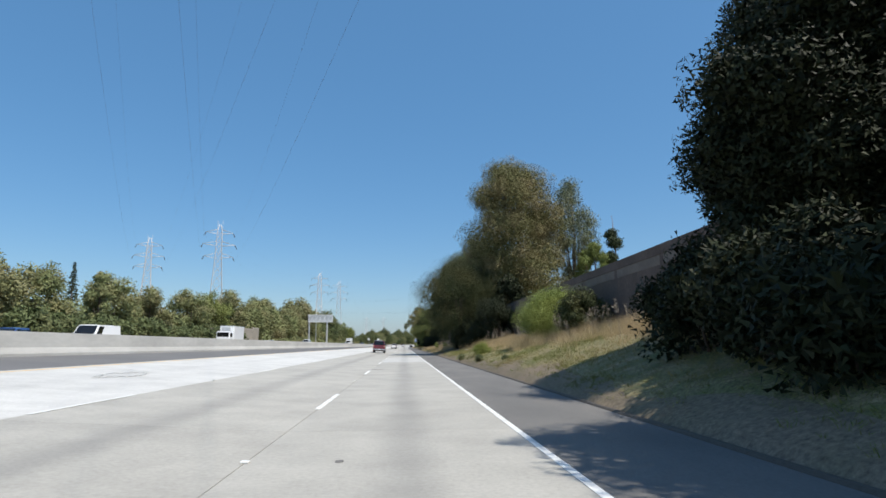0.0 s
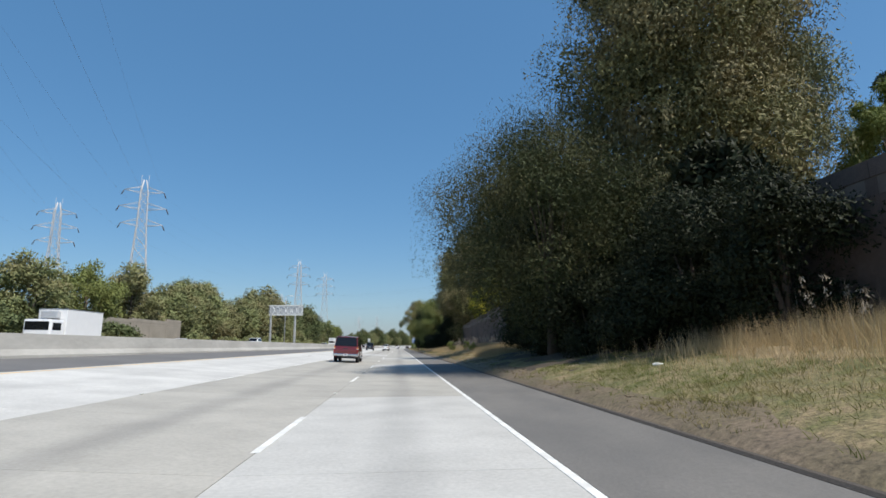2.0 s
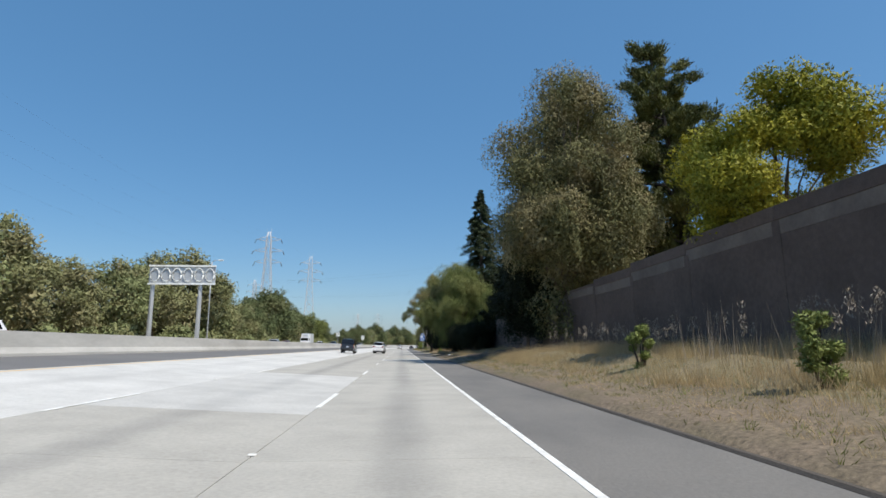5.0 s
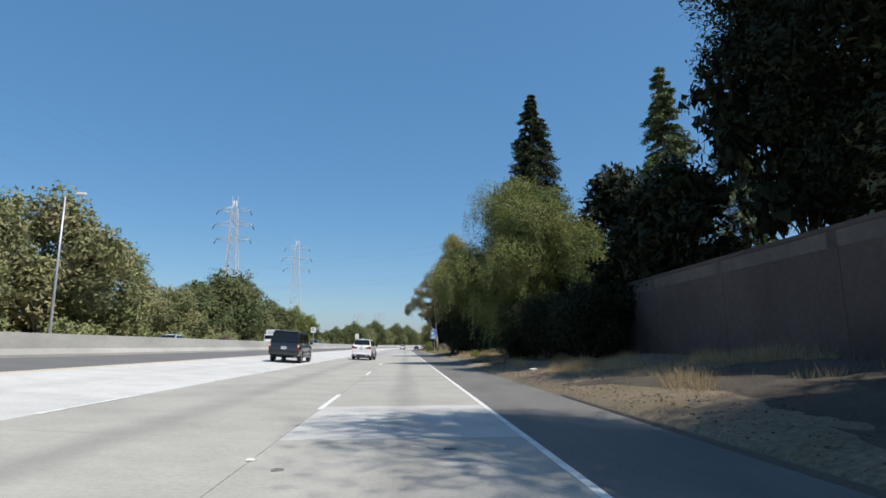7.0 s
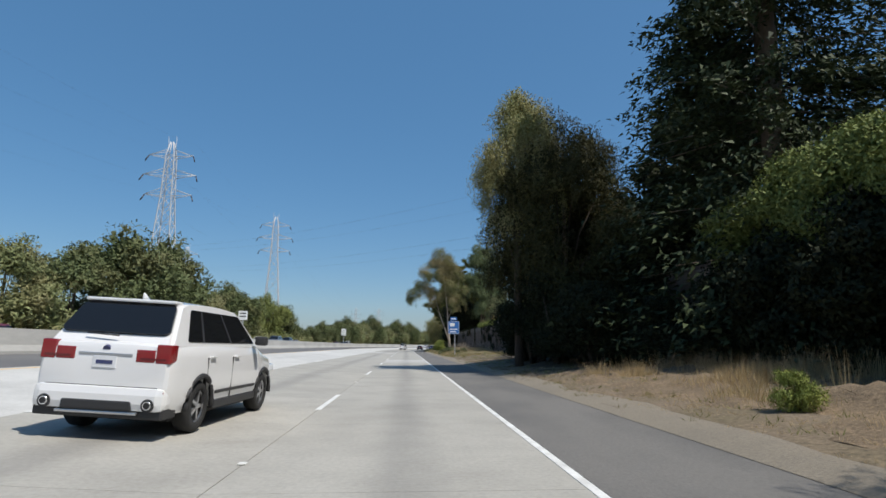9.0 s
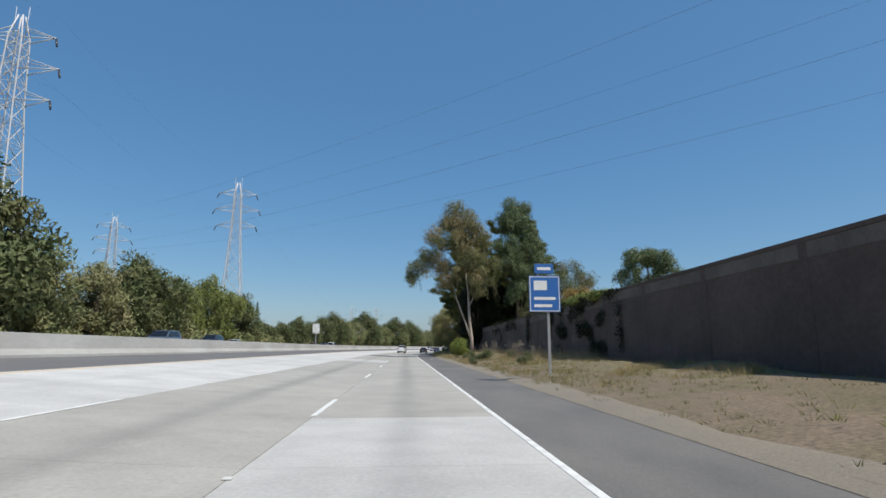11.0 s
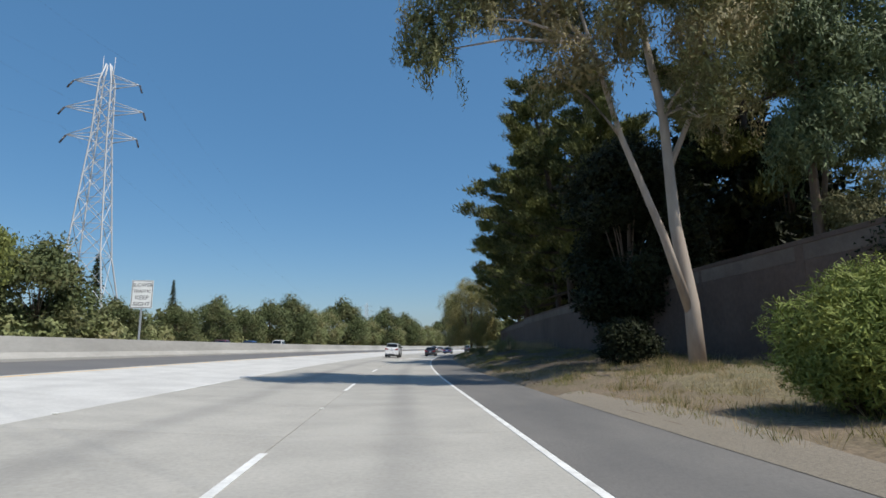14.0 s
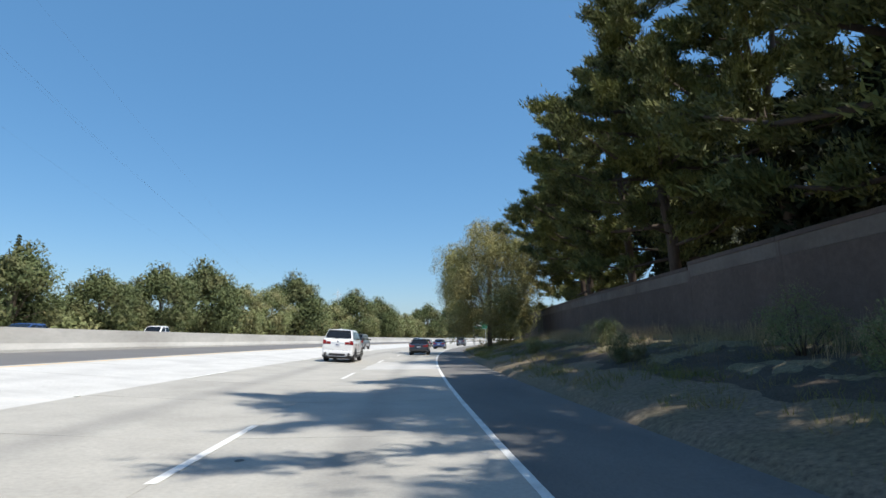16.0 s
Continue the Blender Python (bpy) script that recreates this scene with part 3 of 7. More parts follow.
def clump_leaves(blobs, per, leaf, flat=0.8, droop=0.0, fill=0.16):
    """Leaf places and ways over the shells of the clumps, with some inside to close the crown."""
    cs, ax, ls, fs = [], [], [], []
    total = sum(b[3] ** 2 for b in blobs)
    for x, y, z, s in blobs:
        n = max(12, int(per * s * s / total))
        d = ball(n)
        rad = s * np.random.uniform(0.72, 1.02, n) * (1 + 0.18 * np.sin(d[:, 0] * 5 + x) * np.cos(d[:, 2] * 6 + y))
        p = d * rad[:, None] * np.array((1, 1, flat)) + np.array((x, y, z))
        a = d * 0.15 + np.random.normal(size=(n, 3)) * 0.8 + np.array((0, 0, -droop))
        cs.append(p), ax.append(a), ls.append(leaf * np.random.uniform(0.6, 1.3, n)), fs.append(d + np.random.normal(size=(n, 3)) * 0.22 + np.array((0, 0, 0.2)))
        m = int(n * fill * 1.7)
        if m:
            cs.append(ball(m) * (s * 0.6 * np.random.uniform(0, 1, m) ** 0.33)[:, None] + np.array((x, y, z)))
            ax.append(np.random.normal(size=(m, 3))), ls.append(np.full(m, leaf * 1.9)), fs.append(np.random.normal(size=(m, 3)))
    return np.concatenate(cs), np.concatenate(ax), np.concatenate(ls), np.concatenate(fs)


def hang(blobs, n, leaf, reach):
    """Hanging strands of leaves below the outer clumps."""
    cs, ax, ls, fs = [], [], [], []
    for i in range(n):
        if i % 7 == 0:
            x, y, z, s = random.choice(blobs)
            d = ball(1)[0]
            d[2] = abs(d[2]) * 0.4 - 0.25
            anchor, length = np.array((x, y, z)) + d * s, random.uniform(0.4, 1.0) * reach
        start = anchor + np.random.normal(size=3) * np.array((0.12, 0.12, 0.2)) * (0.5 + 0.3 * reach)
        long = length * random.uniform(0.6, 1.1)
        k = max(4, int(long / (leaf * 0.42)))
        f = np.linspace(0, 1, k)
        p = start + np.outer(f * long, (d[0] * 0.15, d[1] * 0.15, -1)) + np.random.normal(size=(k, 3)) * 0.07
        p = p[p[:, 2] > 0.35]
        cs.append(p), ax.append(np.random.normal(size=p.shape) * 0.45 + np.array((0, 0, -1))), ls.append(leaf * np.random.uniform(0.7, 1.2, len(p))), fs.append(np.random.normal(size=p.shape) * 0.35 + d + np.array((0, 0, 0.45)))
    return np.concatenate(cs), np.concatenate(ax), np.concatenate(ls), np.concatenate(fs)


def limbs(h, fork, thick, blobs, count, lean=0.0):
    bm = bmesh.new()
    pts = [(0, 0, -0.3), (lean * 0.05, 0.04 * h * 0.1, fork * 0.5), (lean * 0.2, 0, fork), (lean * 0.6 + 0.02 * h, 0.01 * h, (fork + h) / 2), (lean, 0, h * 0.9)]
    tube(bm, pts, [thick * 1.25, thick, thick * 0.85, thick * 0.5, thick * 0.12])
    for x, y, z, s in random.sample(blobs, min(count, len(blobs))):
        z0 = min(max(fork * random.uniform(0.75, 1.3), 0.5), z)
        mid = Vector((x * 0.45, y * 0.45, z0 + (z - z0) * 0.62))
        tube(bm, [(lean * 0.15, 0, z0), mid, (x, y, z)], [thick * 0.34, thick * 0.2, thick * 0.05], 6)
    return bm


def tree(name, kind, h, r, mat, label, n=20000, leaf=0.3, low=None, bark=None, lean=0.0, blobs=38, size=0.34, strands=0, reach=2.5, slim=0.5, top=0.55):
    """A tree at the origin: trunk with limbs, and a crown of leaves."""
    ob = thing(name, Matrix(), label, "tree")
    bark = bark or BARK
    if n >= 14000:
        n, leaf, strands = int(n * 1.7), leaf * 0.78, int(strands * 1.25)
    if kind == "conifer":
        low = 0.06 * h if low is None else low
        cs, ax, ls, fs = [], [], [], []
        whorls = int(h * 1.7)
        per = n // (whorls * 8)
        bm = bmesh.new()
        tube(bm, [(0, 0, -0.3), (0, 0, h * 0.5), (0, 0, h * 0.98)], [h * 0.022, h * 0.013, 0.02])
        for w in range(whorls):
            f = w / whorls
            z = low + (h - low) * f
            for b in range(8):
                a = random.uniform(0, math.tau)
                long = r * (1 - f) ** 0.85 * random.uniform(0.6, 1.12) + 0.12
                tip = np.array((math.cos(a), math.sin(a), 0.0))
                s = np.random.uniform(0.12, 1, per) ** 0.7
                p = np.outer(s * long, tip) + np.random.normal(size=(per, 3)) * np.array((0.22, 0.22, 0.14)) * (0.3 + long * 0.25)
                p[:, 2] += z - 0.30 * long * s ** 1.5 + 0.1 * long
                cs.append(p), ax.append(tip + np.random.normal(size=(per, 3)) * 0.5 + np.array((0, 0, -0.35))), ls.append(leaf * np.random.uniform(0.6, 1.2, per)), fs.append(np.random.normal(size=(per, 3)) * 0.45 + tip * 0.4 + np.array((0, 0, 0.8)))
                if b < 3 and long > 0.8:
                    tube(bm, [(0, 0, z), tuple(tip * long * 0.9 + np.array((0, 0, z - 0.15 * long)))], [0.05, 0.012], 4)
        c, a, l, fc = np.concatenate(cs), np.concatenate(ax), np.concatenate(ls), np.concatenate(fs)
    else:
        low = 0.22 * h if low is None else low
        bl = crown_blobs(h, r, low, blobs, size, lean, top)
        c, a, l, fc = clump_leaves(bl, n, leaf, 0.85, {"weeping": 0.9, "euc": 0.8}.get(kind, 0.0))
        if strands:
            c2, a2, l2, f2 = hang(bl, strands, leaf, reach)
            c, a, l, fc = np.concatenate((c, c2)), np.concatenate((a, a2)), np.concatenate((l, l2)), np.concatenate((fc, f2))
        keep = c[:, 2] > 0.05
        c, a, l, fc = c[keep], a[keep], l[keep], fc[keep]
        bm = limbs(h, max(low, 0.3 * h) if kind == "euc" else max(low * 0.9, h * 0.18), (0.007 if kind == "euc" else 0.010) * h + (0.008 if kind == "euc" else 0.014) * r, bl, 16, lean)
    part("trunk", bm, bark, ob)
    part("crown", leaves("crown", c, a, l, l * slim, mat, fc), parent=ob)
    return ob


def pine_tree(h, r, label, limbs_n=52, needles=70000, lean=0.0, first=0.2):
    """A ragged pine: bare lower trunk, rising limbs, upswept tufts of needles towards their ends."""
    ob = thing("pine_tree", Matrix(), label, "tree")
    bm = bmesh.new()
    fork = h * random.uniform(0.38, 0.5)
    spine = [Vector((0, 0, -0.3)), Vector((lean * 0.1 + 0.1, 0.1, h * 0.25)), Vector((lean * 0.35 - 0.15, 0.2, h * 0.5)), Vector((lean * 0.7, -0.1, h * 0.75)), Vector((lean, 0, h * 0.98))]
    tube(bm, spine, [h * 0.016, h * 0.0135, h * 0.010, h * 0.006, 0.03])

    def axis_at(f):
        k = min(3, int(f * 4))
        return spine[k].lerp(spine[k + 1], f * 4 - k)
    other = [axis_at(fork / h), axis_at(fork / h) + Vector((0.9, 1.0, h * 0.16)), axis_at(fork / h) + Vector((1.3, 1.7, h * 0.4))]
    tube(bm, other, [h * 0.009, h * 0.007, 0.04])
    tufts = []
    for i in range(limbs_n):
        f = first + (1 - first) * ((i + random.random()) / limbs_n) ** 0.9
        root = axis_at(min(f, 0.995))
        if i % 5 == 4 and f > fork / h + 0.05:
            root = other[1].lerp(other[2], random.random())
        a = i * 2.4 + random.uniform(-0.5, 0.5)
        long = r * min(1.0, (1 - f) * 1.7 + 0.14) * random.uniform(0.6, 1.15) * (0.75 if f < first + 0.1 else 1)
        way = Vector((math.cos(a), math.sin(a), random.uniform(-0.12, 0.2)))
        tip = root + way * long + Vector((0, 0, 0.14 * long))
        knee = root.lerp(tip, 0.5) - Vector((0, 0, 0.09 * long))
        tube(bm, [root, knee, tip], [0.018 * long + 0.02, 0.011 * long + 0.015, 0.015], 5)
        for k in range(int(3 + long * 1.5)):
            q = random.uniform(0.3, 1.03)
            p = (root.lerp(knee, q * 2) if q < 0.5 else knee.lerp(tip, q * 2 - 1)) + Vector((random.gauss(0, 0.16 * long * (1.15 - q)), random.gauss(0, 0.16 * long * (1.15 - q)), random.gauss(0.1, 0.22)))
            tufts.append((p, way, random.uniform(0.5, 0.95)))
    tufts.append((spine[-1], Vector((0, 0, 1)), 0.7))
    part("trunk", bm, BARK_DARK, ob)
    per = max(40, needles // len(tufts))
    cs, ax, ls, fs = [], [], [], []
    for p, way, sz in tufts:
        d = ball(per)
        c = d * (sz * np.random.uniform(0.35, 1.0, per))[:, None] * np.array((0.9, 0.9, 0.55))
        c += np.outer(np.random.normal(size=per) * sz * 0.34, np.array((way.x, way.y, 0.45)))
        up = np.array((way.x * 0.5, way.y * 0.5, 0.75))
        cs.append(c + np.array(p)), ax.append(up + d * 0.5 + np.random.normal(size=(per, 3)) * 0.3), ls.append(np.random.uniform(0.2, 0.42, per))
        fs.append(d * 0.8 + np.array((0, 0, 0.6)) + np.random.normal(size=(per, 3)) * 0.25)
        # larger inner needles added to block light through the tuft
        core = per // 7
        cs.append(ball(core) * (sz * 0.5 * np.random.uniform(0, 1, core) ** 0.4)[:, None] * np.array((1, 1, 0.6)) + np.array(p))
        ax.append(np.random.normal(size=(core, 3))), ls.append(np.full(core, 0.62)), fs.append(np.random.normal(size=(core, 3)))
    l = np.concatenate(ls)
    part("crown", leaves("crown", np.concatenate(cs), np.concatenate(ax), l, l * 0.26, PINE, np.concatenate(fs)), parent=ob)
    return ob


def gum_tree(stems, sprays, mat, bark, label, n=56000, leaf=0.21):
    """An open gum: forked stems as rows of points with a foot radius, and hanging sprays (x, y, z, size) fed by limbs."""
    ob = thing("eucalyptus_tree", Matrix(), label, "tree")
    for k, (pts, thick) in enumerate(stems):
        bm = bmesh.new()
        m = len(pts) - 1
        tube(bm, pts, [thick * (1 - 0.8 * i / m) for i in range(m + 1)], 10)
        part("trunk" if k == 0 else "stem", bm, bark, ob)
    bl = []
    ends = [Vector(p) for pts, _ in stems for p in pts[len(pts) // 2:]]
    for x, y, z, sz in sprays:
        root = min(ends, key=lambda e: (e - Vector((x, y, z))).length + max(0, e.z - z) * 2)
        tip = Vector((x, y, z))
        bm = bmesh.new()
        tube(bm, [root, root.lerp(tip, 0.5) + Vector((0, 0, 0.35)), tip], [0.075, 0.045, 0.012], 6)
        for _ in range(6):
            d = ball(1)[0] * sz * 0.75
            bl.append((x + d[0], y + d[1], z * 1.05 + d[2] * 0.8, sz * random.uniform(0.5, 0.95)))
            tube(bm, [tip, Vector(bl[-1][:3])], [0.02, 0.008], 4)
        part("limb", bm, bark, ob)
    c, a, l, fc = clump_leaves(bl, n, leaf, 0.8, 0.9, 0.1)
    c2, a2, l2, f2 = hang(bl, 1200, leaf, 1.8)
    c, a, l, fc = np.concatenate((c, c2)), np.concatenate((a, a2)), np.concatenate((l, l2)), np.concatenate((fc, f2))
    part("crown", leaves("crown", c, a, l, l * 0.3, mat, fc), parent=ob)
    return ob


def plant(ob, u, y, turn=0.0, scale=1.0, sink=0.1):
    ob.matrix_world = Matrix.Translation(at(u, y, -sink)) @ pose(0, 0, 0, 0, 0, turn) @ Matrix.Diagonal((scale, scale, scale, 1))
    return ob


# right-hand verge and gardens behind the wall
plant(tree("oak_tree", "broad", 10.5, 3.8, SHADELEAF, "dense evergreen oak with shade-dark leaves on the grassy verge", 46000, 0.2, 0.0, blobs=90, size=0.3, top=0.6), 10.5, 12.4)
# added mostly out of view, to cast shadow on the verge and shoulder
plant(tree("oak_tree", "broad", 11.0, 4.7, SHADELEAF, "dense dark oak added beside the view to shade the verge", 26000, 0.26, 0.3, blobs=60, size=0.3, top=0.8), 9.8, 3.0)
plant(tree("willow_tree", "weeping", 13.5, 7.2, PEPPER, "drooping pepper tree hanging over the shoulder", 80000, 0.16, 0.6, BARK_DARK, blobs=60, size=0.36, strands=500, reach=2.0, slim=0.27), 7.7, 76.5)
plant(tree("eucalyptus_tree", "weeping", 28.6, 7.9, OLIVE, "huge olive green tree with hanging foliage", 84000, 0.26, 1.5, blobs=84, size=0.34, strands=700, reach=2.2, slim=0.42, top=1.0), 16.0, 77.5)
plant(tree("eucalyptus_tree", "weeping", 27.5, 4.8, GREYGUM, "tall grey green tree behind the sound wall", 13000, 0.3, 5.0, blobs=46, size=0.36, strands=300, slim=0.3), 25.6, 82)
plant(tree("cypress_tree", "broad", 20.6, 2.0, REDWOOD, "narrow dark cypress behind the sound wall", 8000, 0.3, 3.0, blobs=26, size=0.5, top=0.25), 30.5, 78)
plant(tree("street_tree", "weeping", 15.0, 3.0, BRIGHT, "light green leafy tree behind the sound wall", 15000, 0.24, 4.0, blobs=36, size=0.28, strands=300, reach=1.2, slim=0.35), 26.2, 74.5)
plant(tree("willow_tree", "weeping", 13.0, 5.0, SHADELEAF, "shaded weeping tree beside the sound wall", 36000, 0.22, 0.8, blobs=50, strands=500, reach=3.0, slim=0.35), 10.4, 84.5)
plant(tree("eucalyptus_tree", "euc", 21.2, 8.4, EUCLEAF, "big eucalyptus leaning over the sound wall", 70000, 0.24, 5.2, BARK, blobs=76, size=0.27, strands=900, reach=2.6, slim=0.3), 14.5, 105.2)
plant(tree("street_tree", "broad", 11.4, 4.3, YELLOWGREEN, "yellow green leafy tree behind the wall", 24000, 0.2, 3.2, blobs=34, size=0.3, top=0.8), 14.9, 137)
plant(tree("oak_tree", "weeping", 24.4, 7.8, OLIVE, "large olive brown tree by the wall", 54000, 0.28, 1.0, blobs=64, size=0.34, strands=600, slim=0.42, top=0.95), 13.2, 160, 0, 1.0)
# added within the olive tree's outline to darken its foot and shade the verge
plant(tree("willow_tree", "weeping", 14.0, 5.0, SHADELEAF, "dark weeping tree added to darken the olive tree's foot", 20000, 0.28, 0.8, blobs=50, strands=300, reach=2.5, slim=0.35), 11.0, 165, 0, 0.75)
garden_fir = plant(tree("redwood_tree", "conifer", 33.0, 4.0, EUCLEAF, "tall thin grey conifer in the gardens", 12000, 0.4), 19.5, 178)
plant(tree("oak_tree", "broad", 27.0, 7.0, SHADELEAF, "dark shaded tree over the sound wall", 40000, 0.28, 2.0, blobs=80, size=0.3, top=0.85), 21.5, 182.5, 0, 1.22)
# added between its neighbours to deepen the shade by the wall
plant(tree("oak_tree", "broad", 20.0, 6.0, SHADELEAF, "dark garden tree added behind the sound wall for shade", 18000, 0.34, 3.0, blobs=60, size=0.3, top=0.85), 20.0, 175, 0, 1.22)
wall_conifer = plant(tree("redwood_tree", "conifer", 21.0, 4.6, BLUELEAF, "blue green conifer behind the wall", 26000, 0.32), 18.5, 197.5)
copy_thing(wall_conifer, Matrix.Translation(at(23.6, 197.0, -0.1)) @ pose(0, 0, 0, 0, 0, 130) @ Matrix.Diagonal((0.95, 0.95, 0.95, 1)))
plant(tree("willow_tree", "weeping", 14.6, 6.2, FEATHER, "feathery green pepper tree at the verge", 70000, 0.19, 0.4, BARK_DARK, blobs=54, size=0.32, strands=1500, reach=2.6, slim=0.34), 9.2, 201.5)
plant(tree("willow_tree", "weeping", 8.4, 3.4, FEATHER, "low pepper tree reaching over the shoulder", 15000, 0.19, 3.6, BARK_DARK, blobs=34, size=0.32, strands=700, reach=1.8, slim=0.34, lean=-4.4), 8.2, 203.6)
# added tree whose golden leaves stand in for the next crown's sunlit left lobe
plant(tree("willow_tree", "weeping", 17.2, 3.2, GOLD, "golden drooping tree added as the dark one's sunlit side", 15000, 0.2, 7.0, BARK_DARK, blobs=50, size=0.34, strands=600, reach=3.0, slim=0.32), 6.4, 236.5)
plant(tree("redwood_tree", "conifer", 33.0, 8.5, REDWOOD, "very tall dark redwood beside the wall", 62000, 0.42), 16.0, 227)
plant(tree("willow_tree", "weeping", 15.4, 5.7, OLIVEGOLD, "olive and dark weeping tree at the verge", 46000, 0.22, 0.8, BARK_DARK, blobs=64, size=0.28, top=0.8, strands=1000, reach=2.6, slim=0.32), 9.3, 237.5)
plant(tree("oak_tree", "broad", 12.0, 4.6, SHADELEAF, "dark bushy tree against the sound wall", 20000, 0.28, 0.4, blobs=44), 11.4, 241)
plant(gum_tree([([(0, 0, -0.3), (-0.05, 0, 2.2), (-0.35, 0.1, 5.0), (-0.5, 0, 9.0), (-1.0, 0.3, 13.5), (-1.4, 0, 19.0)], 0.3),
                ([(-0.1, 0, 1.8), (-1.0, -0.3, 4.5), (-2.3, -0.4, 8.0), (-3.3, -0.6, 11.5), (-4.2, -0.5, 15.5)], 0.17),
                ([(-0.45, 0, 7.0), (0.9, 0.4, 9.5), (1.7, 0.6, 13.0), (2.2, 0.4, 16.5)], 0.12)],
               [(-1.6, 0, 20.6, 2.0), (-3.2, 0.6, 18.6, 2.1), (0.3, -0.8, 19.0, 1.9), (-5.2, -0.8, 16.6, 2.0), (-2.4, -1.6, 16.0, 1.8), (1.9, 0.6, 16.6, 1.9), (-6.6, -0.4, 14.0, 1.7), (-8.0, -0.8, 12.2, 1.4), (-9.2, -0.6, 10.9, 1.1),
                (-4.4, 0.9, 13.0, 1.8), (-0.6, -1.5, 13.6, 1.8), (2.4, -0.6, 13.6, 1.7), (-2.6, -1.2, 11.6, 1.5), (0.8, -1.4, 10.8, 1.6), (-4.6, -0.6, 10.2, 1.3), (2.2, 0.8, 10.2, 1.3), (-1.4, 1.6, 16.8, 2.0), (0.4, -0.9, 8.6, 1.0)],
               GUMLEAF, BARK_PALE, "open eucalyptus with pale forked trunk on verge"), 10.0, 334)
plant(gum_tree([([(0, 0, -0.3), (0.1, 0, 5.0), (0.4, 0.2, 10.0), (0.2, 0, 18.0)], 0.24), ([(0.1, 0, 4.0), (1.4, 0.4, 9.0), (2.4, 0.2, 14.0)], 0.13)],
               [(0.2, 0, 19.4, 1.8), (-1.0, 0.4, 17.2, 1.8), (1.2, -0.4, 16.8, 1.7), (2.6, 0.2, 15.0, 1.7), (-1.4, -0.4, 14.2, 1.7), (0.8, -0.8, 13.4, 1.8), (3.6, 0, 12.0, 1.5), (-0.8, -0.8, 11.0, 1.7), (1.8, -0.6, 10.2, 1.6), (3.2, 0.4, 8.6, 1.3), (0.2, -0.8, 8.0, 1.5)],
               BLUELEAF, BARK, "blue green gum tree beside the wall", 40000, 0.24), 17.7, 337.5, 0, 1.12)
plant(tree("oak_tree", "broad", 13.5, 4.6, SHADELEAF, "dark understorey tree below the gum trees", 20000, 0.3, 0.5, blobs=46), 12.0, 344)
plant(tree("street_tree", "weeping", 14.0, 5.2, EUCLEAF, "thin grey green tree behind the wall", 17000, 0.22, 2.5, blobs=44, size=0.26, strands=500, reach=1.4, slim=0.3), 22.6, 327.5)
plant(tree("street_tree", "weeping", 8.6, 3.4, EUCLEAF, "low grey green tree showing over the wall", 14000, 0.22, 1.5, blobs=36, size=0.28, strands=300, reach=1.2, slim=0.3), 20.6, 336)
plant(tree("street_tree", "broad", 7.0, 3.4, ORANGE, "rounded orange brown tree behind the wall", 15000, 0.2, 1.2, blobs=40, size=0.32, top=0.75), 17.6, 306)
plant(tree("street_tree", "weeping", 12.0, 3.8, BLUELEAF, "small blue green tree behind the wall", 15000, 0.24, 2.0, blobs=40, size=0.26, strands=400, reach=1.2, slim=0.3), 24, 303)
pines = [plant(pine_tree(24.5, 8.0, "broad dark pine overhanging the sound wall", 60, 84000, -3.4, 0.18), 14.0, 361.5),
         plant(pine_tree(22.0, 6.8, "ragged dark pine behind the sound wall", 48, 62000, -2.0, 0.24), 16.0, 355.5, 20)]
for k, u, y, turn, s in ((0, 14.6, 369, 25, 0.9), (1, 17.8, 380, -30, 0.95), (0, 14.6, 385, 15, 0.86), (1, 14.8, 392, 40, 0.9), (0, 14.6, 401, -20, 0.8), (1, 20.0, 347, 140, 1.05), (1, 16.5, 411, -35, 0.95), (0, 18, 425, 10, 0.8), (0, 26.8, 165, 20, 1.17), (1, 27.6, 168, 60, 1.16)):
    copy_thing(pines[k], Matrix.Translation(at(u, y, -0.1)) @ pose(0, 0, 0, 0, 0, turn) @ Matrix.Diagonal((s, s, s, 1)))
plant(tree("willow_tree", "weeping", 14.0, 6.4, GOLD, "golden drooping birch beside the shoulder", 40000, 0.22, -1.5, blobs=90, size=0.28, top=0.75, strands=900, reach=2.5, slim=0.35), 6.9, 413)


def palm(m, h):
    ob = thing("palm_tree", m, "tall thin palm tree in the far gardens", "tree")
    bm = bmesh.new()
    tube(bm, [(0, 0, -0.3), (0.15, 0, h * 0.5), (0.1, 0.1, h)], [0.28, 0.2, 0.16], 8)
    part("trunk", bm, BARK, ob)
    for k in range(22):
        a, rise = k * 2.4, random.uniform(-0.5, 1.0)
        way = np.array((math.cos(a), math.sin(a), 0.0))
        s = np.linspace(0.08, 1, 26)
        spine = np.outer(s * 2.3, way) + np.array((0.1, 0.1, h))
        spine[:, 2] += rise * s * 1.6 - 1.7 * s ** 2
        side = np.array((-way[1], way[0], 0.0))
        c = np.concatenate((spine + side * 0.2, spine - side * 0.2))
        ax = np.concatenate((np.tile(side + way * 0.7 - np.array((0, 0, 0.5)), (26, 1)), np.tile(-side + way * 0.7 - np.array((0, 0, 0.5)), (26, 1))))
        part("frond", leaves("frond", c, ax, 0.55, 0.09, OLIVE), parent=ob)


palm(Matrix.Translation(at(47, 169)), 20.5)

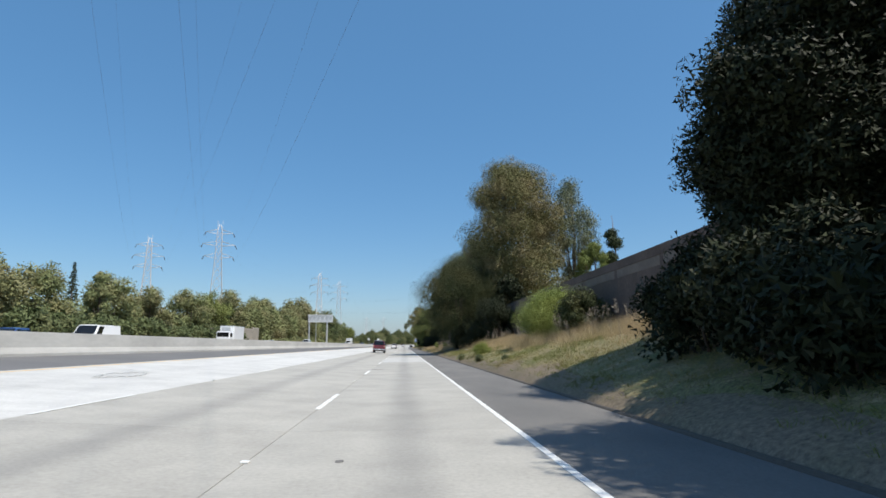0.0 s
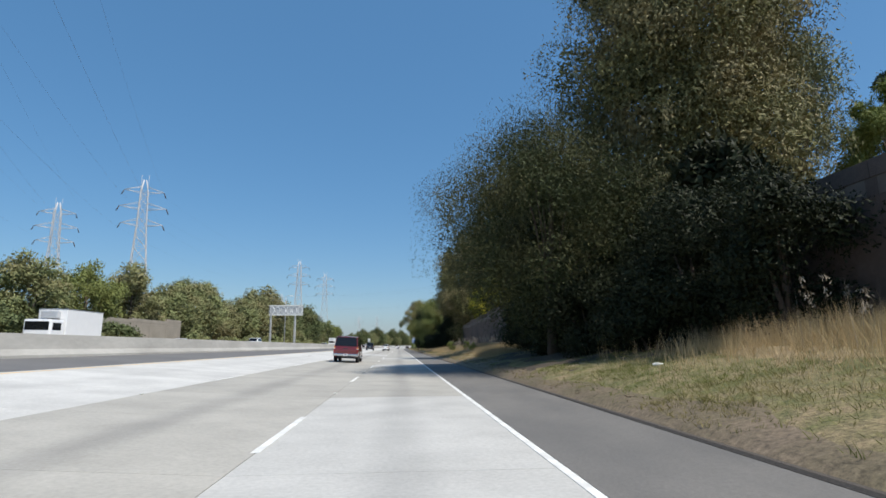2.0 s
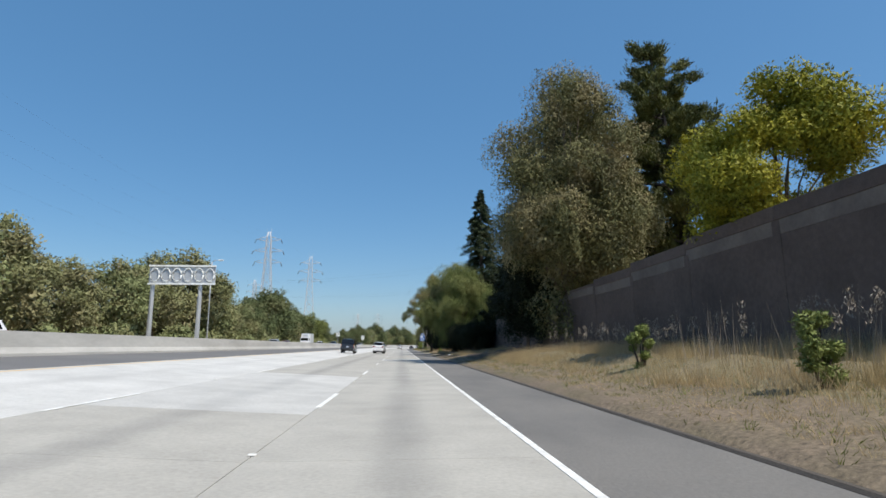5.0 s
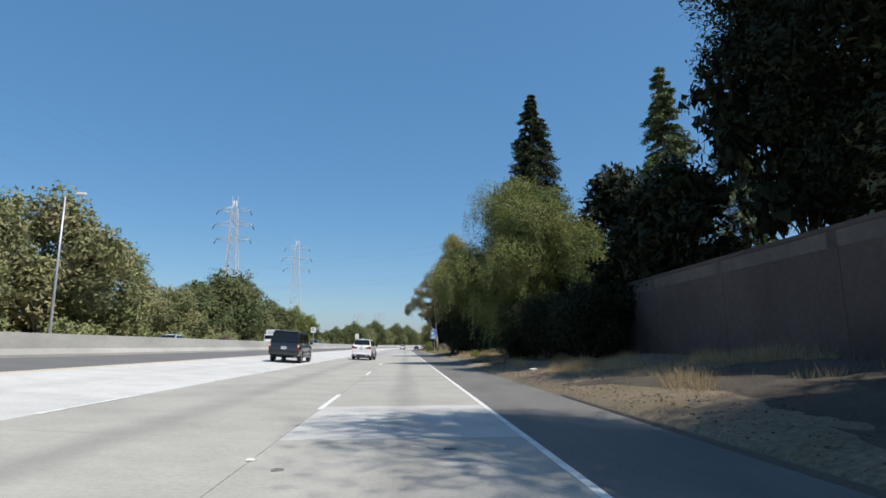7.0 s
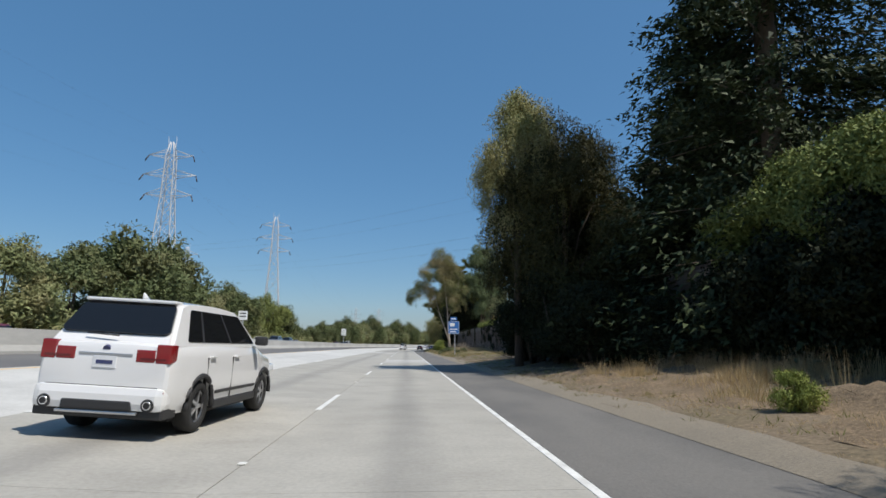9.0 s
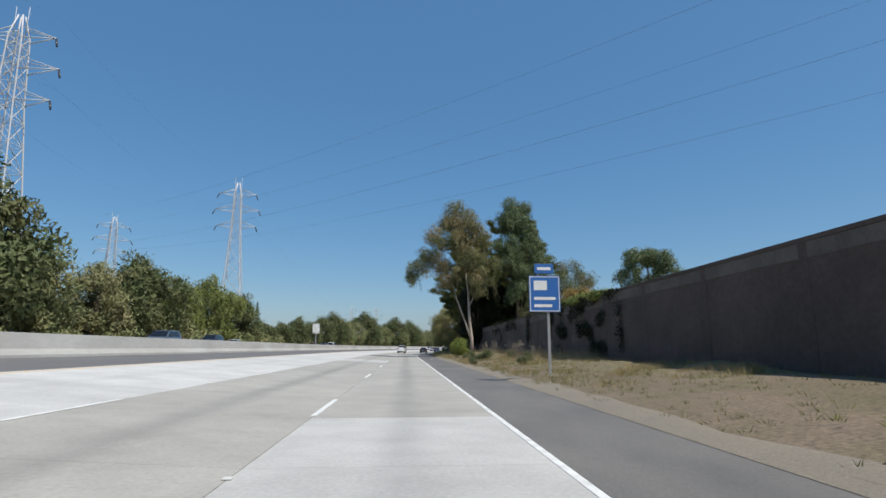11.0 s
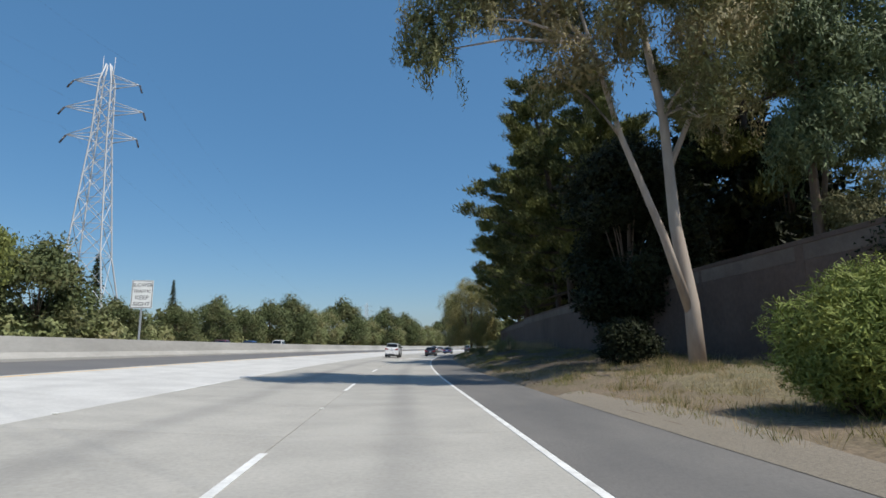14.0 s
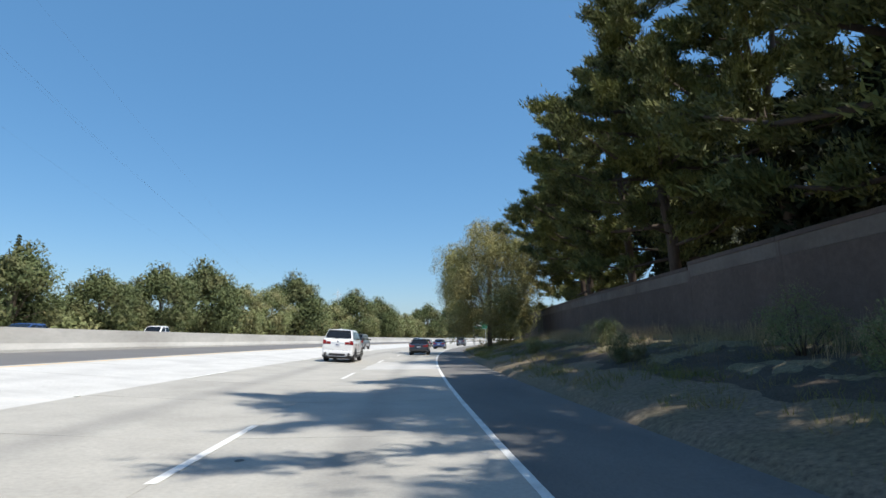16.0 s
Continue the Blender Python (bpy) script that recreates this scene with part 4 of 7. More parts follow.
# dark trees added to close the view above the wall and shade the verge
deep = tree("oak_tree", "broad", 15.0, 5.2, SHADELEAF, "shade-dark filler tree added behind the sound wall", 5500, 0.56, 2.0, blobs=56, size=0.3)
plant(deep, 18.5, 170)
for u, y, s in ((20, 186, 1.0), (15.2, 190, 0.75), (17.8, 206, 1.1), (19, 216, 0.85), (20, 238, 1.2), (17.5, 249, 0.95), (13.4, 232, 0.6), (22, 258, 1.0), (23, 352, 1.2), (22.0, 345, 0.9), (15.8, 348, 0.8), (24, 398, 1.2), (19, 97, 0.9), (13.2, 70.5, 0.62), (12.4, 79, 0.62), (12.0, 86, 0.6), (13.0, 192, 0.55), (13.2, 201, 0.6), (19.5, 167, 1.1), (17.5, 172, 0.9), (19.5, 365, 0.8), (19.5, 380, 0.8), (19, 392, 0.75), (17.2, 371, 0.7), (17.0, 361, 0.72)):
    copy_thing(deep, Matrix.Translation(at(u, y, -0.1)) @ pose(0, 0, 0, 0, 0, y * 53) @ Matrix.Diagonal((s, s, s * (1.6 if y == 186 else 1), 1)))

# far trees across the freeway, of a few shapes repeated at other sizes
far = [tree("oak_tree", "broad", 12.0, 6.4, OAK, "rounded green oak across the freeway", 9000, 0.37, 0.6, blobs=44, size=0.3),
       tree("oak_tree", "broad", 13.0, 5.6, FAROLIVE, "olive green leafy tree across the freeway", 8500, 0.38, 0.8, blobs=44, size=0.3),
       tree("willow_tree", "weeping", 14.0, 6.2, WILLOW, "light green weeping tree across the freeway", 11000, 0.32, 0.8, blobs=50, size=0.3, strands=500, reach=3.0),
       tree("cypress_tree", "broad", 15.0, 2.6, OAK, "upright dark tree across the freeway", 6000, 0.45, 0.8, blobs=30, size=0.42, top=0.3),
       tree("oak_tree", "broad", 10.0, 6.0, FAROAK, "dark dense oak across the freeway", 9000, 0.37, 0.4, blobs=44, size=0.3),
       tree("redwood_tree", "conifer", 20.0, 3.0, REDWOOD, "slim conifer far behind the trees", 4000, 0.55),
       tree("oak_tree", "broad", 12.0, 6.2, OAK, "green oak far behind the roadside trees", 1700, 0.95, 0.6, blobs=40, size=0.3),
       tree("oak_tree", "broad", 13.0, 5.8, FAROLIVE, "olive tree far behind the roadside trees", 1700, 0.95, 0.6, blobs=40, size=0.3)]
used = set()


def far_tree(k, u, y, s, turn=None):
    m = Matrix.Translation(at(u, y, -0.2)) @ pose(0, 0, 0, 0, 0, random.uniform(0, 360) if turn is None else turn) @ Matrix.Diagonal((s, s, s * random.uniform(0.92, 1.08), 1))
    if k in used:
        copy_thing(far[k], m @ Matrix.Diagonal((*(1 / v for v in far[k].scale), 1)))
    else:
        far[k].matrix_world = m
        used.add(k)


# the row of trees across the freeway: heights and distances along it, and the kind of each tree
ROW_HEIGHT = [11.0, 11.4, 12.3, 13.0, 11.8, 12.9, 13.7, 14.3, 14.9, 15.4, 15.6, 13.0, 14.8, 17.0, 22.0, 17.0, 12.0, 13.1, 13.5, 17.7, 17.2, 12.8, 12.1, 14.4, 13.0, 15.5, 11.5, 7.3, 7.5, 8.6, 8.6, 10.2, 12.0, 10.9, 11.5, 14.0, 10.3, 11.1, 15.1, 10.1, 14.4, 11.4, 11.0, 9.9, 14.8, 11.1, 11.9, 18.0, 12.5, 16.5, 10.9, 17.1, 13.1, 14.1]
ROW_PLACE = [(60, -44.0), (72, -46.0), (80, -43.0), (101, -50.0), (124, -44.0), (136, -46.0), (163, -42.0), (176, -45.0), (227, -43.0), (342, -41.0), (398, -36.0), (700, -38.0)]
ROW_KINDS = "103010210011011010444014224444444004004040004004040400"
ROW_TALL = (12.0, 13.0, 14.0, 15.0, 10.0)
for i, kind in enumerate(ROW_KINDS):
    y = 60 + 12.1 * i
    far_tree(int(kind), mix(y, ROW_PLACE), y, ROW_HEIGHT[i] / ROW_TALL[int(kind)])
for y in range(396, 560, 10):
    far_tree(random.choice((6, 7)), -45 + random.uniform(-2, 2), y, random.uniform(0.9, 1.1) * mix(y, ((396, 0.45), (430, 0.4), (470, 0.5), (560, 0.55))))
for y in range(56, 700, 30):
    far_tree(random.choice((6, 6, 7)), -62 + random.uniform(-4, 4), y + random.uniform(-5, 5), random.uniform(0.5, 0.6) if y < 240 else random.uniform(0.42, 0.53))
for u, y, s in ((40, 164, 0.66), (43, 166, 0.6)):
    copy_thing(garden_fir, Matrix.Translation(at(u, y, -0.1)) @ pose(0, 0, 0, 0, 0, y * 31) @ Matrix.Diagonal((s, s, s, 1)))
for k, u, y, s in ((5, -81.4, 448, 1.22), (5, -61.6, 444, 0.75), (5, -92, 160, 1.1), (5, -88, 120, 1.0), (3, -75, 96, 1.07)):
    far_tree(k, u, y, s)
for y in range(438, 760, 17):
    far_tree(random.choice((6, 7)), 12 + random.uniform(-2, 6), y + random.uniform(-4, 4), random.uniform(0.48, 0.66))
for k in range(24):
    a = k / 23
    far_tree(random.choice((6, 7)), -60 + 40 * random.random() - 240 * abs(a - 0.5), 760 + 380 * a, random.uniform(0.8, 1.15))


# ---- undergrowth ----
def shrub(name, h, r, mat, label, n=5000, leaf=0.14, slim=0.45, category="shrub", blobs=18, droop=0.0):
    ob = thing(name, Matrix(), label, category)
    bl = crown_blobs(h, r, 0.0, blobs, 0.42, top=0.8)
    c, a, l, fc = clump_leaves(bl, n, leaf, 0.9, droop)
    keep = c[:, 2] > 0.0
    c, a, l, fc = c[keep], a[keep], l[keep], fc[keep]
    bm = bmesh.new()
    for x, y, z, s in bl[:9]:
        tube(bm, [(x * 0.1, y * 0.1, -0.1), (x * 0.5, y * 0.5, z * 0.5), (x, y, z)], [0.05 * h / 2, 0.03 * h / 2, 0.01], 5)
    part("branchwork", bm, BARK_DARK, ob)
    part("foliage", leaves("foliage", c, a, l, l * slim, mat, fc), parent=ob)
    return ob


plant(shrub("bush", 3.5, 3.0, FENNEL, "bright green feathery bush before the sound wall", 46000, 0.12, 0.2, blobs=44), 10.2, 37.5, sink=0.2)
plant(shrub("bush", 3.2, 2.0, PEPPER, "green bush beside the sound wall", 9000, 0.17, 0.35), 10.6, 33.0, 60, sink=0.2)
# bushes filling the dark under the oak, shade put into their leaf colour
plant(shrub("bush", 2.6, 2.4, SHADELEAF, "low bush with shade-dark leaves under the oak", 9000, 0.16), 7.9, 10.2, sink=0.2)
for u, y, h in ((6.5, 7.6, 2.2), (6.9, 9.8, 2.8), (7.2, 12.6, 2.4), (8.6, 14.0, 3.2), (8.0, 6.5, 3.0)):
    plant(shrub("bush", h, 1.9, SHADELEAF, "low bush with shade-dark leaves under the oak", 5000, 0.17), u, y, y * 33, sink=0.3)
plant(shrub("bush", 2.4, 2.2, SHADELEAF, "low bush with shade-dark leaves under the oak", 9000, 0.16), 9.0, 16.4, 90, sink=0.2)
for u, y, s in ((4.9, 36.6, 0.26), (4.5, 44.9, 0.3), (5.6, 31.0, 0.18), (5.2, 292.5, 0.24), (5.5, 296.0, 0.3), (6.6, 299.5, 0.36), (6.3, 301.5, 0.34), (7.2, 299.5, 0.5), (6.7, 214.4, 0.42), (8.2, 110, 0.5)):
    plant(shrub("weed_bush", 2.0 * s, 1.25 * s, EUCLEAF if y < 45 or y > 280 else FENNEL, "small green weed bush on the verge", 3600, 0.06, 0.24, "shrub", 14, -0.9), u, y, 0, sink=0.05)
plant(shrub("bush", 2.7, 1.5, FENNEL, "rounded bright green bush on the verge", 26000, 0.11, 0.2, blobs=40), 7.1, 323.6, sink=0.2)
plant(shrub("bush", 2.0, 1.6, SHADELEAF, "dark low bush by the gum tree", 5000, 0.14), 9.2, 338, sink=0.2)
plant(shrub("weed_bush", 0.9, 0.95, FENNEL, "soft light green weeds on the verge", 9000, 0.07, 0.2, "shrub", 18, -0.9), 6.0, 43.6, 0, sink=0.1)
for u, y in ((7.3, 126), (8.6, 120.5), (7.6, 134)):
    plant(shrub("sapling", 1.7, 0.45, BRIGHT, "thin green sapling in the dry grass", 1800, 0.1, 0.35, "shrub", 10), u, y, sink=0.1)
# bushes that blacken the space below the crowns; their leaf colour holds the shade
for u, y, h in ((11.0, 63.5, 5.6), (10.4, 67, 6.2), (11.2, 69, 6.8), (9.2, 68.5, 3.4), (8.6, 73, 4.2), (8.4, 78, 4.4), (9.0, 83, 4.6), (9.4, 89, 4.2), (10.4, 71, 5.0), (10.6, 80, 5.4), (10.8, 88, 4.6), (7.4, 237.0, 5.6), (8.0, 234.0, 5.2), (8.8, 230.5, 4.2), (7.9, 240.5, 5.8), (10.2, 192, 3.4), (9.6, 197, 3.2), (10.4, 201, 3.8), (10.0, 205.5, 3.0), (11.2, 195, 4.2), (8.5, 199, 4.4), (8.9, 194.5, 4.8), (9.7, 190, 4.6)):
    plant(shrub("bush", h, 2.5, SHADELEAF, "dense bush with shade-dark leaves under the drooping trees", 13000, 0.13, blobs=24), u, y, y * 41, sink=0.2)
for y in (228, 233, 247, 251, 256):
    plant(shrub("bush", random.uniform(2.0, 3.4), random.uniform(1.8, 2.6), SHADELEAF, "dark bush against the sound wall", 6000, 0.16), 10.8, y, sink=0.2)

# ivy spilling over the wall: shade put into the lower leaf colour, crest bright
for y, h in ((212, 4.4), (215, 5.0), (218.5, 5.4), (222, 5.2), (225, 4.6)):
    plant(shrub("ivy", h, 2.0, SHADELEAF, "thick ivy with shade-dark leaves against the sound wall", 14000, 0.15, 0.6, "ivy", 26, 0.5), 12.0, y, sink=0.2)
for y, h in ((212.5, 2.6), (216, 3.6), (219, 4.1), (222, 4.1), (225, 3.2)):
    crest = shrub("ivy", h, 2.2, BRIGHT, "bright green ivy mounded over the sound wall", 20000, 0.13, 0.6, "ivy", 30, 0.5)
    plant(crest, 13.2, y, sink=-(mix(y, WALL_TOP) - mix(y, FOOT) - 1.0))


def wall_ivy(y0, y1, n, mat, label, bias):
    """Climbers hugging the road side of the wall, thicker towards its top."""
    cs = []
    while len(cs) < n:
        y, f = random.uniform(y0, y1), random.random()
        top, foot = mix(y, WALL_TOP), mix(y, FOOT)
        dens = noise.noise(Vector((y * 0.55, f * 3.2, 5.0))) + bias + 0.5 * (f - 0.5)
        if random.random() < dens:
            cs.append((WALL_U - 0.2 - random.uniform(0.0, 0.18) + bend(y), y, foot + (top - foot + 0.15) * f))
    cs = np.array(cs)
    out = np.random.normal(size=cs.shape) * 0.45 + np.array((-1, 0, 0.3))
    ob = part("wall_ivy", leaves("wall_ivy", cs, np.random.normal(size=cs.shape) + np.array((0, 0, -0.8)), 0.13 * np.random.uniform(0.6, 1.3, n), 0.09, mat, out))
    tagged(ob, label, "ivy", kind="stuff")


wall_ivy(281, 297, 5200, SHADELEAF, "straggling ivy climbing the sound wall", 0.0)
wall_ivy(304.5, 306.5, 700, SHADELEAF, "thin dark climber on the sound wall", 0.2)
wall_ivy(312, 330, 1500, SHADELEAF, "sparse dark climbers on the sound wall", 0.0)
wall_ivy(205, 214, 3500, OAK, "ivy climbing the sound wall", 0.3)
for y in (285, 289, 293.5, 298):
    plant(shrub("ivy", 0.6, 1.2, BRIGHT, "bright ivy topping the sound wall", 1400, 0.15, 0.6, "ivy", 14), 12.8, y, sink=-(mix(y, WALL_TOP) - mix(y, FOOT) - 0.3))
# climbers on the wall across the freeway, and bushes at its foot
hedge = shrub("bush", 5.0, 5.2, FAROAK, "tall roadside thicket across the freeway", 600, 1.2, 0.6)
plant(hedge, -50, 60, sink=0.2)
for y in range(68, 640, 8):
    s = random.uniform(0.85, 1.15)
    copy_thing(hedge, Matrix.Translation(at(-50 + random.uniform(-2, 2), y, -0.2)) @ pose(0, 0, 0, 0, 0, y * 23) @ Matrix.Diagonal((s, s, s, 1)))
vine = shrub("vine", 4.6, 3.0, FAROAK, "leafy vines covering the wall across the freeway", 2600, 0.42, 0.6, "vine", 20)
plant(vine, -37, 58, sink=0.2)
for y in (62, 66, 70, 74, 78, 83, 88, 93, 98, 103, 108, 113, 118, 123, 127):
    copy_thing(vine, Matrix.Translation(at(-37 + random.uniform(-0.6, 0.6), y, -0.2)) @ pose(0, 0, 0, 0, 0, y * 37) @ Matrix.Diagonal((1, 1, random.uniform(0.7, 1.05), 1)))
low = shrub("bush", 2.6, 2.6, OAK, "low roadside bush across the freeway", 1300, 0.45, 0.6)
plant(low, -36.5, 152, sink=0.2)
for y in range(158, 470, 9):
    s = random.uniform(0.7, 1.4)
    copy_thing(low, Matrix.Translation(at(-36 + random.uniform(-1, 0.6), y + random.uniform(-3, 3), -0.2)) @ pose(0, 0, 0, 0, 0, y * 31) @ Matrix.Diagonal((s, s, s, 1)))


def scatter(name, n, mat, label, place, height, width, lean=0.25, category="grass", tuft=9):
    """Blades rooted on the verge: place() gives (u, y) or None."""
    cs, ax, ls = [], [], []
    while len(cs) < n:
        uy = place()
        if uy is None:
            continue
        u, y, k = uy
        root, swing = at(u, y), Vector((random.gauss(0, lean * 0.5), random.gauss(0, lean * 0.5), 1))
        spread = 0.05 + 0.1 * height
        for _ in range(tuft):
            h = height * k * random.uniform(0.45, 1.25)
            off = Vector((random.gauss(0, spread), random.gauss(0, spread), 0))
            a = (swing + off * (0.9 / max(spread, 0.01) * lean) * 0.6 + Vector((random.gauss(0, lean * 0.4), random.gauss(0, lean * 0.4), 0))).normalized()
            cs.append(root + off + a * h * 0.46), ax.append(a), ls.append(h)
    cs, ax, ls = cs[:n], ax[:n], ls[:n]
    ls = np.array(ls)
    ob = part(name, leaves(name, np.array(cs), np.array(ax), ls, width * (0.6 + 0.4 * ls / height), mat))
    return tagged(ob, label, category, kind="stuff")


def tall_place():
    y = random.choice((random.uniform(8, 70), random.uniform(84, 158), random.uniform(84, 158), random.uniform(283, 326), random.uniform(205, 230), random.uniform(360, 410)))
    u = 12.4 - abs(random.gauss(0, 1.5 if y > 200 else 2.3))
    dens = noise.noise(Vector((u * 0.5, y * 0.35, 4.0))) * 0.5 + 0.55
    return (u, y, 0.65 + 0.7 * dens) if u > 5.2 and random.random() < dens * 1.1 else None


def low_place():
    y = random.uniform(4, 420)
    u = random.uniform(4.55, 12.4)
    dens = noise.noise(Vector((u * 0.35, y * 0.25, 9.0))) * 0.8 + 0.6
    if 165 < y < 205 or 335 < y < 400:
        dens *= 0.35
    return (u, y, 0.6 + 0.5 * dens) if random.random() < dens and not (285 < y < 330 and u < 6.0 and random.random() < 0.8) else None


def reed_place():
    y = random.choice((random.uniform(14, 62), random.uniform(95, 150), random.uniform(287, 322)))
    u = random.uniform(8.4, 12.2)
    return (u, y, random.uniform(0.7, 1.2)) if noise.noise(Vector((u * 0.9, y * 0.5, 2.0))) > (0.3 if y > 200 else 0.12) else None


def bank_straw():
    y = random.uniform(9, 66)
    u = 12.3 - abs(random.gauss(0, 2.1))
    dens = noise.noise(Vector((u * 0.45, y * 0.3, 4.0))) * 0.9 + 0.55
    return (u, y, 0.6 + 0.8 * dens) if u > 7.6 - 0.02 * y and random.random() < dens else None


def mid_straw():
    y = random.choice((random.uniform(88, 118), random.uniform(88, 158)))
    u = random.uniform(6.2, 12.3)
    dens = noise.noise(Vector((u * 0.35, y * 0.22, 6.0))) * 1.3 + 0.45 + 0.08 * (u - 8)
    return (u, y, 0.55 + 0.7 * min(dens, 1.1)) if random.random() < dens else None


scatter("dry_grass", 44000, STRAW, "tall dry straw coloured grass along the wall", tall_place, 0.75, 0.011, 0.24)
scatter("dry_grass", 56000, STRAW, "dense golden dry grass on the bank", bank_straw, 0.72, 0.011, 0.36)
scatter("dry_grass", 84000, STRAW, "dense golden dry grass below the wall", mid_straw, 0.62, 0.013, 0.42)
def lawn_place():
    y, u = random.uniform(3, 70), random.uniform(4.5, 11.5)
    dens = noise.noise(Vector((u * 0.4, y * 0.3, 9.0))) * 0.9 + 0.75 - max(0, 5.9 - u) * 0.5
    return (u, y, 0.6 + 0.6 * dens) if random.random() < dens else None


scatter("lawn_grass", 130000, GRASS, "low green and yellow grass on the bank", lawn_place, 0.13, 0.013, 0.9)
scatter("short_grass", 60000, GRASS, "short patchy green and yellow verge grass", low_place, 0.15, 0.014, 0.9)
def weed_place():
    y, u = random.uniform(266, 345), random.uniform(4.7, 12.2)
    dens = noise.noise(Vector((u * 0.7, y * 0.45, 3.0))) * 1.2 + 0.35 + 0.05 * (u - 6)
    return (u, y, 0.5 + 0.7 * min(dens, 1)) if random.random() < dens else None


def far_weed_place():
    y, u = random.uniform(345, 425), random.uniform(4.7, 12.2)
    dens = noise.noise(Vector((u * 0.7, y * 0.45, 3.0))) * 1.2 + 0.4
    return (u, y, 0.5 + 0.7 * min(dens, 1)) if random.random() < dens else None


scatter("verge_weeds", 36000, GRASS, "tangled green and yellow weeds on the verge", weed_place, 0.26, 0.012, 0.5)
scatter("verge_straw", 30000, STRAW, "thin dry straw among the verge weeds", weed_place, 0.32, 0.010, 0.45)
scatter("verge_weeds", 36000, GRASS, "green weeds in the shade of the pines", far_weed_place, 0.28, 0.014, 0.6)
for u, y, s in ((7.4, 303, 0.5), (8.3, 307.5, 0.6), (6.3, 309.5, 0.35), (9.2, 312, 0.7), (7.0, 314, 0.45), (8.0, 318.5, 0.6), (6.2, 318, 0.3), (9.6, 300, 0.7), (8.8, 290, 0.6), (7.3, 284, 0.5), (8.0, 365, 0.6), (9.3, 369, 0.8), (7.2, 374, 0.5), (8.6, 380, 0.7), (6.8, 386, 0.45)):
    s *= 0.62 if y < 330 else 1
    plant(shrub("weed_bush", 1.9 * s, 1.5 * s, random.choice((EUCLEAF, OAK)), "straggling green weed bush on the verge", 3200, 0.065, 0.24, "shrub", 14, -0.9), u, y, 0, sink=0.05)
def cover_place():
    y, u = random.uniform(84, 160), random.uniform(4.9, 12.3)
    return (u, y, 0.5 + 0.12 * (u - 5))


scatter("verge_straw", 44000, STRAW, "short dry straw over the bank", cover_place, 0.26, 0.012, 0.8)
scatter("verge_weeds", 26000, GRASS, "short green weeds over the bank", cover_place, 0.22, 0.014, 0.9)
scatter("dry_reeds", 2600, REED, "tall dry brown reed stalks before the wall", reed_place, 1.55, 0.013, 0.13)
plumes_c, plumes_a, plumes_l = [], [], []
for _ in range(420):
    p = None
    while p is None:
        p = reed_place()
    root = at(p[0], p[1])
    h = 1.35 * p[2]
    sway = Vector((random.gauss(0, 0.08), random.gauss(0, 0.08), 0))
    for k in range(26):
        f = random.random()
        plumes_c.append(root + sway + Vector((random.gauss(0, 0.05), random.gauss(0, 0.05), h * (0.78 + 0.3 * f))))
        plumes_a.append(Vector((random.gauss(0, 0.6), random.gauss(0, 0.6), 1)))
        plumes_l.append(random.uniform(0.06, 0.12))
tagged(part("reed_plumes", leaves("reed_plumes", np.array(plumes_c), np.array(plumes_a), np.array(plumes_l), 0.022, REED)), "feathery seed heads of the dry reeds", "grass", kind="stuff")

def litter_place():
    y = random.choice((random.uniform(60, 92), random.uniform(160, 205), random.uniform(160, 205), random.uniform(334, 352), random.uniform(224, 256)))
    u = random.uniform(4.5, 12.4)
    return (u, y, 1.0) if noise.noise(Vector((u * 0.4, y * 0.3, 7.0))) > -0.25 else None


def debris_place():
    y, u = random.uniform(198, 234), random.uniform(4.9, 12.2)
    return (u, y, 0.5 + 0.1 * (u - 5)) if noise.noise(Vector((u * 0.8, y * 0.6, 21.0))) > -0.2 else None


scatter("verge_straw", 16000, STRAW, "short broken straw on the brown verge", debris_place, 0.15, 0.010, 1.2)
def shade_straw():
    y, u = random.uniform(172, 224), random.uniform(6.0, 12.2)
    dens = noise.noise(Vector((u * 0.6, y * 0.4, 12.0))) * 1.6 + 0.1
    return (u, y, 0.4 + 0.8 * min(dens, 1)) if random.random() < dens else None


scatter("verge_straw", 20000, STRAW, "scattered dry straw tufts on the shaded verge", shade_straw, 0.5, 0.014, 0.4)
scatter("leaf_litter", 34000, LITTER, "fallen dry brown leaves under the verge trees", litter_place, 0.05, 0.035, 3.0, "fallen leaves", 4)

# brush on the shaded verge
twig_bm = bmesh.new()
for _ in range(420):
    y = random.choice((random.uniform(208, 226), random.uniform(165, 200), random.uniform(360, 395)))
    root = at(random.uniform(7.2, 12.2), y, -0.05)
    way = Vector((random.gauss(0, 0.45), random.gauss(0, 0.45), 1)).normalized()
    h = random.uniform(0.3, 1.0)
    kink = Vector((random.gauss(0, 0.15), random.gauss(0, 0.15), 0))
    tube(twig_bm, [root, root + way * h * 0.5 + kink, root + way * h], [0.006, 0.005, 0.002], 4)
tagged(part("dry_brush", twig_bm, BARK), "bare dry twigs and stalks at the wall's foot", "brush", kind="stuff")

